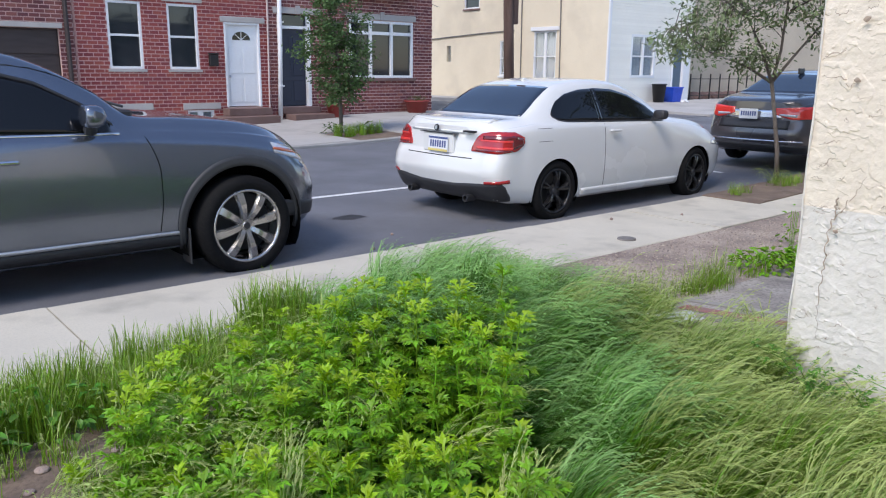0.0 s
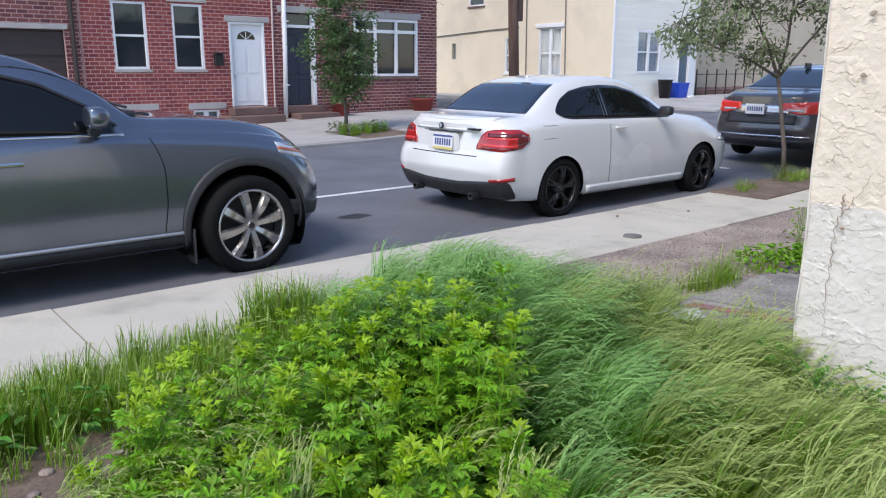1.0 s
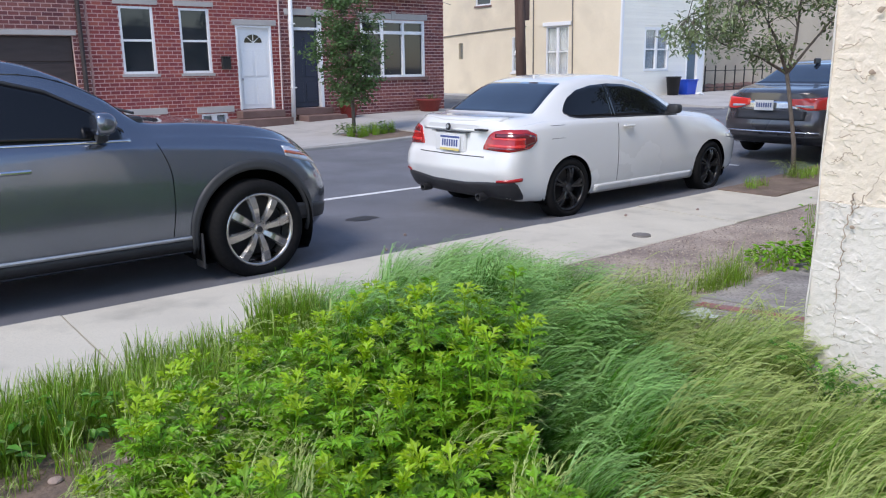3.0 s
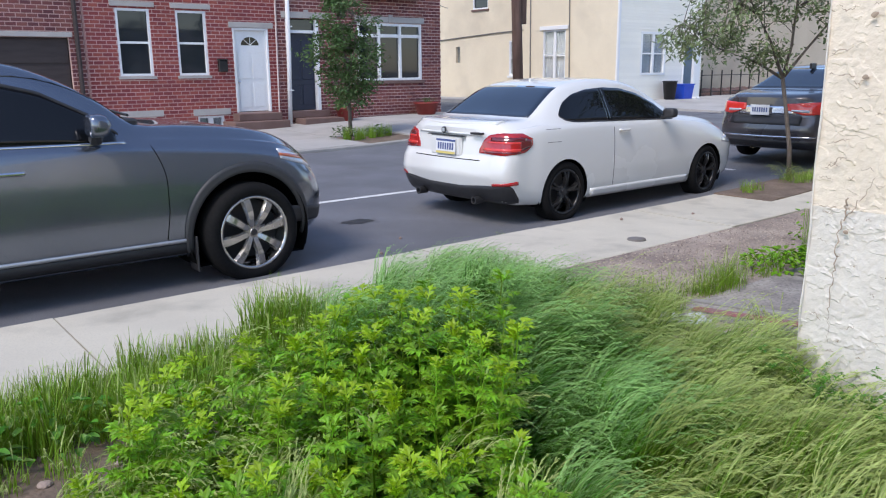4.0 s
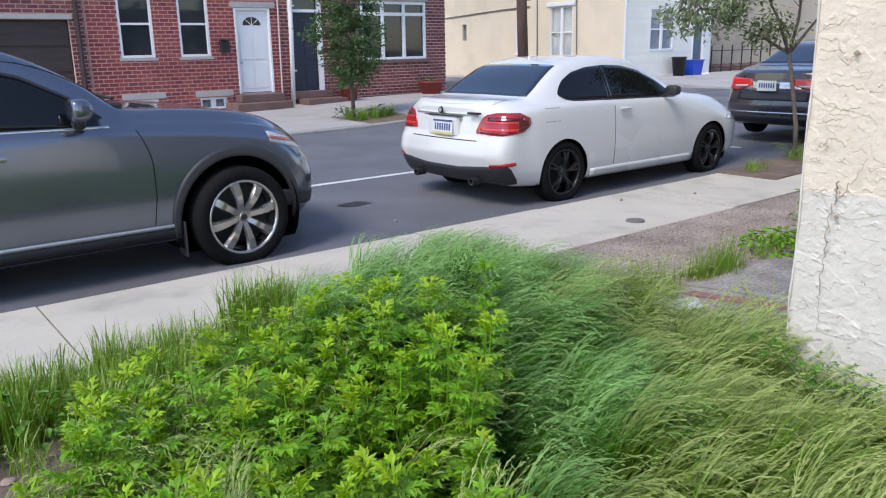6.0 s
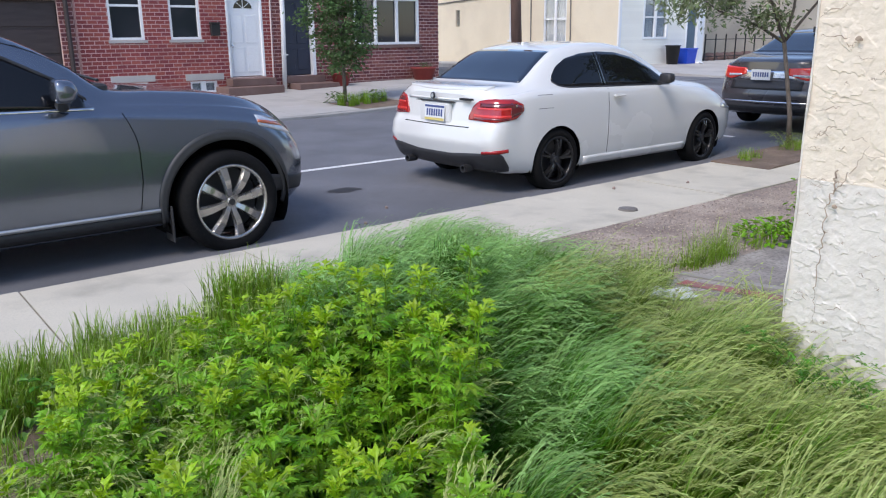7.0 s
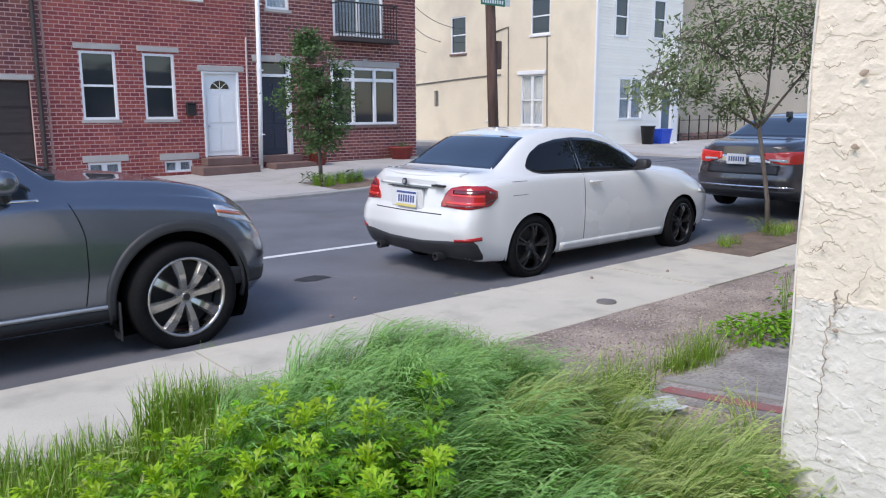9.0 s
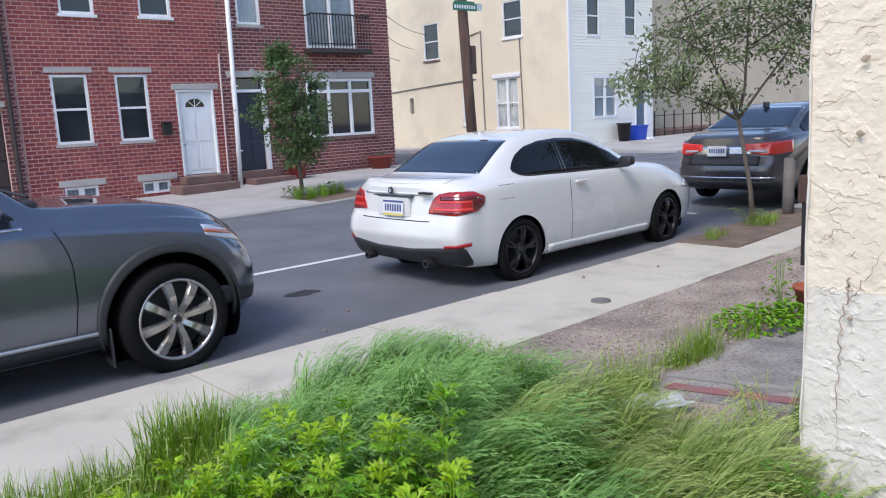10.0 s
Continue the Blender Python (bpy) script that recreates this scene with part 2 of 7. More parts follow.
PLATE_BLUE = mat("plate_blue", (0.05, 0.08, 0.22), 0.45, amount=0)
PAPER = mat("paper_litter", (0.62, 0.63, 0.60), 0.6, col2=(0.40, 0.46, 0.46), scale=14, fine=60, amount=0.7)
TRUCK_BLUE = mat("truck_blue", (0.02, 0.25, 0.42), 0.4, col2=(0.015, 0.2, 0.34), scale=2, amount=0.4)


# ---- mesh helpers ----
def part(name, bm, material, parent=None, label="", smooth=False):
    me = bpy.data.meshes.new(name)
    bm.to_mesh(me)
    bm.free()
    for mm in (material if isinstance(material, (list, tuple)) else [material]):
        me.materials.append(mm)
    if smooth:
        for p in me.polygons:
            p.use_smooth = True
    ob = new(name, me)
    if parent is not None:
        ob.parent = parent
    if label:
        ob["label"] = label
    return ob


def shared(name, me, parent, m=None):
    ob = new(name, me)
    ob.parent = parent
    if m is not None:
        ob.matrix_basis = m
    return ob


def thing(name, label, category, at=(0, 0, 0), group="", kind="", turn=0.0):
    ob = new(name)
    ob.empty_display_size = 0.1
    ob.matrix_basis = pose(*at, 0, 0, turn)
    return tagged(ob, label, category, group, kind)


def box(bm, x0, y0, z0, x1, y1, z1, bevel=0.0, mi=0):
    vs = [bm.verts.new((x, y, z)) for x in (x0, x1) for y in (y0, y1) for z in (z0, z1)]
    fs = []
    for q in ((0, 1, 3, 2), (4, 6, 7, 5), (0, 4, 5, 1), (2, 3, 7, 6), (0, 2, 6, 4), (1, 5, 7, 3)):
        f = bm.faces.new([vs[i] for i in q])
        f.material_index = mi
        fs.append(f)
    if bevel > 0:
        es = list({e for f in fs for e in f.edges})
        bmesh.ops.bevel(bm, geom=es, offset=bevel, segments=1, affect="EDGES")
    return vs


def bx(*a, **k):
    bm = bmesh.new()
    box(bm, *a, **k)
    return bm


def tube(bm, pts, radii, sides=8, mi=0):
    rings = []
    pts = [Vector(p) for p in pts]
    for i, p in enumerate(pts):
        d = (pts[min(i + 1, len(pts) - 1)] - pts[max(i - 1, 0)]).normalized()
        a = d.orthogonal().normalized() if abs(d.z) < 0.9 else Vector((1, 0, 0)).cross(d).normalized()
        b = d.cross(a)
        r = radii[i] if isinstance(radii, (list, tuple)) else radii
        rings.append([bm.verts.new(p + (a * math.cos(k * math.tau / sides) + b * math.sin(k * math.tau / sides)) * r) for k in range(sides)])
    for r0, r1 in zip(rings, rings[1:]):
        for k in range(sides):
            f = bm.faces.new((r0[k], r0[(k + 1) % sides], r1[(k + 1) % sides], r1[k]))
            f.material_index = mi
    for r in (rings[0][::-1], rings[-1]):
        f = bm.faces.new(r)
        f.material_index = mi
    return bm


def lathe_y(bm, prof, seg=48, mi=0):
    """Turns a profile of (radius, y) about the y axis; closed along the profile."""
    rings = [[bm.verts.new((r * math.cos(a), y, r * math.sin(a))) for r, y in prof] for a in [k * math.tau / seg for k in range(seg)]]
    n = len(prof)
    for k in range(seg):
        r0, r1 = rings[k], rings[(k + 1) % seg]
        for i in range(n - 1):
            f = bm.faces.new((r0[i], r0[i + 1], r1[i + 1], r1[i]))
            f.material_index = mi
    return bm


def lathe_z(bm, prof, seg=24):
    rings = [[bm.verts.new((r * math.cos(a), r * math.sin(a), z)) for r, z in prof] for a in [k * math.tau / seg for k in range(seg)]]
    for k in range(seg):
        r0, r1 = rings[k], rings[(k + 1) % seg]
        for i in range(len(prof) - 1):
            bm.faces.new((r0[i], r1[i], r1[i + 1], r0[i + 1]))
    return bm


def curve(keys, x):
    """Smooth value through rows (x, a, b, ...), sorted by x."""
    if x <= keys[0][0]:
        return keys[0][1:]
    for i in range(len(keys) - 1):
        if x <= keys[i + 1][0]:
            k0, k1 = keys[i], keys[i + 1]
            kp, kn = keys[max(i - 1, 0)], keys[min(i + 2, len(keys) - 1)]
            h = k1[0] - k0[0]
            t = (x - k0[0]) / h
            out = []
            for j in range(1, len(k0)):
                m0 = (k1[j] - kp[j]) / max(k1[0] - kp[0], 1e-6) * h
                m1 = (kn[j] - k0[j]) / max(kn[0] - k0[0], 1e-6) * h
                d = k1[j] - k0[j]
                if (k0[j] - kp[j]) * d <= 0 and i > 0:
                    m0 = 0
                if (kn[j] - k1[j]) * d <= 0 and i < len(keys) - 2:
                    m1 = 0
                t2, t3 = t * t, t * t * t
                out.append((2 * t3 - 3 * t2 + 1) * k0[j] + (t3 - 2 * t2 + t) * m0 + (-2 * t3 + 3 * t2) * k1[j] + (t3 - t2) * m1)
            return out
    return keys[-1][1:]


def grid_wall(bm, axis, p0, p1, z0, z1, d0, d1, holes):
    """A wall with real openings; axis 'x' runs along x with depth d0..d1 in y, 'y' the other way round."""
    us = sorted({p0, p1, *[h[0] for h in holes], *[h[1] for h in holes]})
    zs = sorted({z0, z1, *[h[2] for h in holes], *[h[3] for h in holes]})
    us = [u for u in us if p0 <= u <= p1]
    zs = [z for z in zs if z0 <= z <= z1]
    solid = {}
    for i in range(len(us) - 1):
        for j in range(len(zs) - 1):
            cu, cz = (us[i] + us[i + 1]) / 2, (zs[j] + zs[j + 1]) / 2
            solid[i, j] = not any(h[0] < cu < h[1] and h[2] < cz < h[3] for h in holes)

    def v(u, d, z):
        return bm.verts.new((u, d, z) if axis == "x" else (d, u, z))

    def quad(a, b, c, d):
        bm.faces.new([v(*a), v(*b), v(*c), v(*d)])
    for (i, j), s in solid.items():
        if not s:
            continue
        a, b, c, d = us[i], us[i + 1], zs[j], zs[j + 1]
        for dd in (d0, d1):
            quad((a, dd, c), (b, dd, c), (b, dd, d), (a, dd, d))
        if not solid.get((i - 1, j)):
            quad((a, d0, c), (a, d1, c), (a, d1, d), (a, d0, d))
        if not solid.get((i + 1, j)):
            quad((b, d0, c), (b, d1, c), (b, d1, d), (b, d0, d))
        if not solid.get((i, j - 1)):
            quad((a, d0, c), (b, d0, c), (b, d1, c), (a, d1, c))
        if not solid.get((i, j + 1)):
            quad((a, d0, d), (b, d0, d), (b, d1, d), (a, d1, d))
    bmesh.ops.remove_doubles(bm, verts=bm.verts, dist=0.0005)
    bmesh.ops.recalc_face_normals(bm, faces=bm.faces)
    return bm


# ---- ground, road, pavements ----
def rise(x):
    """The street climbs a little along x."""
    t = min(max((x - 1.0) / 6.0, 0), 1)
    return 0.15 * t * t * (3 - 2 * t) + 0.006 * max(0, min(x, 40) - 7)


def road_z(x, y):
    return -0.13 + 0.07 * min(max(y / 8.2, 0), 1) + rise(x)


def far_z(x, y):
    return 0.0 + 0.02 * (min(y, 13.4) - 8.2) + rise(x)


def sheet(xs, ys, fz, depth=0.0):
    bm = bmesh.new()
    g = [[bm.verts.new((x, y, fz(x, y))) for y in ys] for x in xs]
    for i in range(len(xs) - 1):
        for j in range(len(ys) - 1):
            bm.faces.new((g[i][j], g[i + 1][j], g[i + 1][j + 1], g[i][j + 1]))
    if depth > 0:
        geo = bmesh.ops.extrude_face_region(bm, geom=bm.faces[:])
        low = [v for v in geo["geom"] if isinstance(v, bmesh.types.BMVert)]
        for v in low:
            v.co.z -= depth
        bmesh.ops.recalc_face_normals(bm, faces=bm.faces)
    return bm


def steps(a, b, n):
    return [a + (b - a) * i / n for i in range(n + 1)]


part_ground = part("ground", sheet([-900, -60, -20, 0, 20, 60, 900], [-900, -60, -10, 0, 20, 60, 900], lambda x, y: -0.45), SOIL)
tagged(part_ground, "wide bare earth ground under the street", "ground", kind="structure")
XS = [-80, -30] + steps(-12, 12, 48) + [16, 20, 26, 34, 44, 60, 120]
road = part("road", sheet(XS, [-0.02, 0.6, 1.5, 3, 5, 7, 8.22], road_z, 0.3), ASPHALT, smooth=False)
tagged(road, "worn grey asphalt road with a thin white line", "road", kind="structure")
side_road = part("side_road", sheet([9.6, 10, 12, 14, 15.2], [8.23, 12, 20, 40, 80], lambda x, y: far_z(x, 8.3) - 0.05, 0.3), ASPHALT)
tagged(side_road, "grey asphalt side street between the houses", "road", kind="structure")
# the white parking line and short stall marks
bm = bmesh.new()
for xa in range(-40, 60):
    f = [bm.verts.new((xa + dx, y, road_z(xa + dx, y) + 0.005)) for dx, y in ((0, 3.14), (1, 3.14), (1, 3.25), (0, 3.25))]
    bm.faces.new(f)
for xa in (4.35,):
    f = [bm.verts.new((x, y, road_z(x, y) + 0.005)) for x, y in ((xa, 1.2), (xa + 0.1, 1.2), (xa + 0.1, 2.3), (xa, 2.3))]
    bm.faces.new(f)
tagged(part("road_line", bm, ROAD_PAINT), "thin worn white line painted on the asphalt", "road marking", kind="structure")
# dark patch on the asphalt
bm = bmesh.new()
random.seed(4)
ring = [bm.verts.new((-1.95 + 0.2 * math.cos(a) * random.uniform(.7, 1.1), 1.9 + 0.14 * math.sin(a) * random.uniform(.7, 1.1), road_z(-1.95, 1.9) + 0.004)) for a in [k * math.tau / 18 for k in range(18)]]
bm.faces.new(ring)
tagged(part("oil_patch", bm, mat("oil_stain", (0.035, 0.036, 0.038), 0.6, amount=0.5)), "dark oil stain on the asphalt", "stain", kind="structure")

# near pavement: concrete slabs with open joints
pavement = thing("pavement", "pale concrete slab pavement along the kerb", "pavement", kind="structure")
part("bedding", sheet(steps(-24, 30, 36), [-1.24, -0.06], lambda x, y: rise(x) - 0.03, 0.3), KERB, pavement)
edges = [-5.45 + 1.45 * k for k in range(-12, 22)]
for a, b in zip(edges, edges[1:]):
    y0 = -1.22 + 0.02 * math.sin(a * 3)
    cuts = [(y0, -0.006)]
    for c0, c1 in cuts:
        bm = sheet([a + 0.006, a + 0.35, a + 0.725, a + 1.1, b - 0.006], [c0, c0 + 0.02, c1 - 0.02, c1],
                   lambda x, y: rise(x) - (0.008 if (y < y0 + 0.01 or y > -0.016) else 0) + 0.003 * math.sin(a * 7), 0.16)
        part("slab", bm, CONCRETE, pavement)
bm = sheet(steps(-24, 30, 36), [-0.005, 0.02], lambda x, y: rise(x) - 0.03 - max(0, y) * 4, 0.2)
part("kerb_face", bm, KERB, pavement)

# exposed aggregate apron and the rough slab beside the building
apron = part("apron", sheet(steps(-3.4, 12, 40), steps(-3.8, -1.245, 8), lambda x, y: rise(x) - 0.004 + 0.006 * noise.noise((x * 1.5, y * 1.5, 0)), 0.2), AGGREGATE)
tagged(apron, "tan exposed aggregate concrete apron with pebbles", "pavement", kind="structure")
slab2 = thing("rough_paving", "rough grey concrete slab with a faded red painted strip", "paving", kind="structure")


def skewed(bm):
    """The slab's edge runs aslant to the kerb."""
    for v in bm.verts:
        v.co.x += 0.33 * (-2.41 - v.co.y) * min(1, max(0, (-0.7 - v.co.x) / 1.3))
    return bm


part("slab", skewed(sheet(steps(-2.06, -0.7, 5), steps(-3.78, -2.42, 5), lambda x, y: rise(x) + 0.008 + 0.003 * noise.noise((x * 3, y * 3, 0)), 0.05)), SLAB_GREY, slab2)
part("border", skewed(sheet(steps(-2.13, -2.065, 1), steps(-3.78, -2.40, 5), lambda x, y: 0.012, 0.06)), KERB, slab2)
part("footing", skewed(sheet(steps(-2.46, -2.14, 2), steps(-3.78, -2.44, 5), lambda x, y: 0.004, 0.06)), SLAB_GREY, slab2)
bm = skewed(sheet(steps(-2.34, -2.23, 1), steps(-3.7, -2.5, 10), lambda x, y: 0.0085))
part("painted_strip", bm, RED_PAINT, slab2, "faded red painted strip")
# pebbles set in the apron
rp = random.Random(21)
verts, faces = [], []
for k in range(15000):
    x, y = -3.3 + 6.8 * rp.random() ** 1.3, rp.uniform(-3.75, -1.26)
    if x > -2.16 and x < -0.68 and y < -2.38:
        continue
    r, z, a = rp.uniform(0.005, 0.0125), rise(x) + 0.001, rp.uniform(0, 3.14)
    n = len(verts)
    c_, s_ = math.cos(a) * r, math.sin(a) * r
    e = rp.uniform(0.6, 1.0)
    verts += [(x + c_, y + s_, z), (x - s_ * e, y + c_ * e, z), (x - c_, y - s_, z), (x + s_ * e, y - c_ * e, z), (x, y, z + r * 0.7)]
    faces += [(n, n + 1, n + 4), (n + 1, n + 2, n + 4), (n + 2, n + 3, n + 4), (n + 3, n, n + 4)]
me = bpy.data.meshes.new("pebbles")
me.from_pydata(verts, [], faces)
me.materials.append(PEBBLE)
tagged(new("apron_pebbles", me), "tan and grey pebbles set in the concrete apron", "pebbles", kind="stuff")
# small valve cover
bm = bmesh.new()
bmesh.ops.create_cone(bm, cap_ends=True, segments=24, radius1=0.085, radius2=0.08, depth=0.014)
vc = part("valve_cover", bm, POSTGREY)
vc.matrix_basis = pose(-0.84, -0.98, 0.004)
tagged(vc, "small round grey iron valve cover set in the pavement", "valve cover")

# the weedy lot where the camera stands
def lot_z(x, y):
    d = min(max((-1.25 - y) / 1.0, 0), 1)
    m = math.exp(-(((x + 4.2) / 1.1) ** 2 + ((y + 2.9) / 0.9) ** 2))
    return -0.02 + 0.03 * d + 0.12 * m + 0.02 * noise.noise((x * 2, y * 2, 3))


lot = part("lot_soil", sheet(steps(-24, -3.25, 76), steps(-24, -1.2, 60), lot_z, 0.3), SOIL)
tagged(lot, "bare brown earth lot covered in weeds", "ground", kind="structure")
# tree pit
pit = part("tree_pit", sheet(steps(1.9, 4.6, 14), steps(-0.75, -0.02, 5), lambda x, y: rise(x) + 0.012 + 0.02 * noise.noise((x * 4, y * 4, 1)), 0.1), SOIL)
tagged(pit, "dark soil tree pit cut into the pavement", "tree pit", kind="structure")

# far pavement
far_pave = thing("far_pavement", "grey concrete pavement before the brick houses", "pavement", kind="structure")
part("kerb", sheet(XS[2:44], [8.2, 8.215, 8.34, 8.36], lambda x, y: far_z(x, y) - (0.012 if y < 8.21 else 0), 0.3), KERB, far_pave)
ex = [-14 + 1.5 * k for k in range(16)]
for a, b in zip(ex, ex[1:]):
    for c0, c1 in ((8.375, 10.0), (10.0, 11.7), (11.7, 13.3)):
        if 2.2 < a + 0.7 < 3.8 and c0 < 9:
            continue
        bm = sheet([a + 0.006, b - 0.006], [c0 + 0.006, c1 - 0.006], far_z, 0.2)
        part("slab", bm, CONCRETE_FAR, far_pave)
part("base", sheet(steps(-14, 8.4, 60), [8.37, 10, 13.3], lambda x, y: far_z(x, y) - 0.03, 0.2), SOIL, far_pave)
bm = sheet(steps(15.3, 60, 20), [8.2, 8.4, 11, 13.36, 14.59], lambda x, y: far_z(x, y) - 0.0, 0.3)
tagged(part("corner_pavement", bm, CONCRETE_FAR), "pale concrete pavement before the white house", "pavement", kind="structure")
bm = sheet([14.9, 15.6, 16.64], [13.37, 18, 24, 60], lambda x, y: far_z(16, 13.3) - 0.01, 0.3)
tagged(part("side_pavement", bm, CONCRETE_FAR), "narrow concrete pavement along the side street", "pavement", kind="structure")


# ---- houses ----
FY = 13.36


def sash_window(parent, x0, x1, z0, z1, y, axis="x", flip=1, frame_w=0.055, mid=True, double=False, curtain=False, name="window", mullion=0.0):
    """A white window set into its opening: frame, sashes, panes; opaque dark panes stand in for an unlit room, clear
    ones have a curtain behind.
    """
    bm = bmesh.new()

    def b(u0, u1, a0, a1, d0, d1):
        if axis == "x":
            box(bm, u0, y + flip * d0, a0, u1, y + flip * d1, a1, 0.004)
        else:
            box(bm, y + flip * d0, u0, a0, y + flip * d1, u1, a1, 0.004)
    b(x0, x0 + frame_w, z0, z1, -0.015, 0.09)
    b(x1 - frame_w, x1, z0, z1, -0.015, 0.09)
    b(x0 + frame_w, x1 - frame_w, z1 - frame_w, z1, -0.014, 0.09)
    b(x0 + frame_w, x1 - frame_w, z0, z0 + frame_w, -0.02, 0.09)
    if double:
        c = (x0 + x1) / 2
        b(c - 0.06, c + 0.06, z0 + frame_w, z1 - frame_w, -0.005, 0.08)
    zm = (z0 + z1) / 2
    if mid:
        b(x0 + frame_w, x1 - frame_w, zm - 0.025, zm + 0.025, 0.012, 0.07)
    w = part(name, bm, WHITE, parent)
    spans = [(x0 + frame_w, x1 - frame_w)]
    if double:
        c = (x0 + x1) / 2
        spans = [(x0 + frame_w, c - 0.06), (c + 0.06, x1 - frame_w)]
    rows = [(z0 + frame_w, zm - 0.025), (zm + 0.025, z1 - frame_w)] if mid else [(z0 + frame_w, z1 - frame_w)]
    for a, c in spans:
        for k, (p, q) in enumerate(rows):
            bm = bmesh.new()
            d0 = 0.05 if k == 0 else 0.035
            if axis == "x":
                box(bm, a, y + flip * d0, p, c, y + flip * (d0 + 0.006), q)
            else:
                box(bm, y + flip * d0, a, p, y + flip * (d0 + 0.006), c, q)
            g = part("pane", bm, GLASS if curtain else DARK_GLASS, w)
            g.visible_shadow = False
    if curtain:
        bm = bmesh.new()
        for a, c in spans:
            n = 14
            prev = None
            for i in range(n + 1):
                u = a + (c - a) * i / n
                dd = y + flip * (0.13 + 0.012 * math.sin(i * 2.1))
                pts = [(u, dd, z0 + 0.02), (u, dd, z1 - 0.02)] if axis == "x" else [(dd, u, z0 + 0.02), (dd, u, z1 - 0.02)]
                cur = [bm.verts.new(p) for p in pts]
                if prev:
                    bm.faces.new((prev[0], cur[0], cur[1], prev[1]))
                prev = cur
        part("curtain", bm, CURTAIN, w, "grey drawn curtain")
    return w


def lintel(parent, x0, x1, z0, z1, y, name="lintel", m=None, out=0.03, key=False):
    bm = bx(x0, y - out, z0, x1, y + 0.08, z1, bevel=0.006)
    if key:
        c = (x0 + x1) / 2
        box(bm, c - 0.07, y - out - 0.02, z0 - 0.0, c + 0.07, y - out + 0.001, z1 + 0.06, 0.006)
    return part(name, bm, m or LINTEL, parent)


def brick_courses(x0, x1, z0, z1, holes, y, course=0.088, length=0.212):
    """Places of the bricks of a running bond, cut at the openings."""
    out = []
    n = int((z1 - z0) / course)
    for j in range(n):
        za, zb = z0 + j * course + 0.0075, z0 + (j + 1) * course - 0.0075
        x = x0 - (length / 2 if j % 2 else 0)
        while x < x1:
            spans = [(max(x + 0.0065, x0), min(x + length - 0.0065, x1))]
            for h in holes:
                if za < h[3] - 0.01 and zb > h[2] + 0.01:
                    nxt = []
                    for a, b in spans:
                        if b <= h[0] or a >= h[1]:
                            nxt.append((a, b))
                        else:
                            if a < h[0]:
                                nxt.append((a, h[0]))
                            if b > h[1]:
                                nxt.append((h[1], b))
                    spans = nxt
            for a, b in spans:
                if b - a > 0.02:
                    out.append((a, b, za, zb))
            x += length
    return out


def brick_mesh(w, h, d=0.03):
    bm = bmesh.new()
    box(bm, -w / 2, 0, -h / 2, w / 2, d, h / 2)
    for v in bm.verts:
        if v.co.y < 0.001:
            v.co.x *= 1 - 0.006 / w
            v.co.z *= 1 - 0.006 / h
    me = bpy.data.meshes.new("brick")
    bm.to_mesh(me)
    bm.free()
    return me


BRICK_JOBS = []


def house_shell(parent, x0, x1, y0, y1, z0, z1, m):
    """Back, sides, roof and floor that close the house behind its front wall."""
    bm = bmesh.new()
    box(bm, x0, y1 - 0.2, z0, x1, y1, z1)
    box(bm, x0, y0 + 0.25, z0, x0 + 0.2, y1 - 0.2, z1)
    box(bm, x1 - 0.2, y0 + 0.25, z0, x1, y1 - 0.2, z1)
    part("wall", bm, m, parent)
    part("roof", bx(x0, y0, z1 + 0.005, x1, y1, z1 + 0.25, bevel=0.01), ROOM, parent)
    # floor and added inner wall, coloured near-black for the unlit room
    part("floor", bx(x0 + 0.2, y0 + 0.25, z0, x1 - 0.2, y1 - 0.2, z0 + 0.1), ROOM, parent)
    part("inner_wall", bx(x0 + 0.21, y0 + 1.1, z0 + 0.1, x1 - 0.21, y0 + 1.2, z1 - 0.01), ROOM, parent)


def brick_house(label, x0, x1, holes, m, ztop=7.4):
    h = thing("brick_house", label, "house", group="row of brick houses")
    bm = grid_wall(bmesh.new(), "x", x0, x1, -0.1, ztop, FY + 0.008, FY + 0.26, holes)
    front = part("wall", bm, MORTAR, h)
    house_shell(h, x0, x1, FY, FY + 9, -0.1, ztop, m)
    BRICK_JOBS.append((front, brick_courses(x0, x1, 0.0, ztop, holes, FY), m))
    return h


# house at the far left with the garage
g_holes = [(-4.6, -1.87, 0.0, 2.25), (-3.9, -2.55, 4.0, 5.5)]
houseL = brick_house("red brick house with a dark garage door", -9.0, -1.57, g_holes, BRICK_DARK)
lintel(houseL, -4.75, -1.80, 2.255, 2.36, FY, m=LINTEL)
gd = part("garage_door", bx(-4.6, FY + 0.12, 0.0, -1.87, FY + 0.16, 2.25), DARKWOOD, houseL)
for k in range(4):
    part("panel", bx(-4.58, FY + 0.1, 0.06 + k * 0.55, -1.89, FY + 0.118, 0.56 + k * 0.55, bevel=0.01), DARKWOOD, gd)
sash_window(houseL, -3.9, -2.55, 4.0, 5.5, FY + 0.03)
part("sill", bx(-4.0, FY - 0.04, 3.9, -2.45, FY + 0.1, 3.995, bevel=0.005), LINTEL, houseL)
bm = tube(bmesh.new(), [(-1.72, FY - 0.06, 0.12), (-1.72, FY - 0.06, 7.2)], 0.05, 8)
part("downspout", bm, DARKWOOD, houseL, "dark brown downspout")

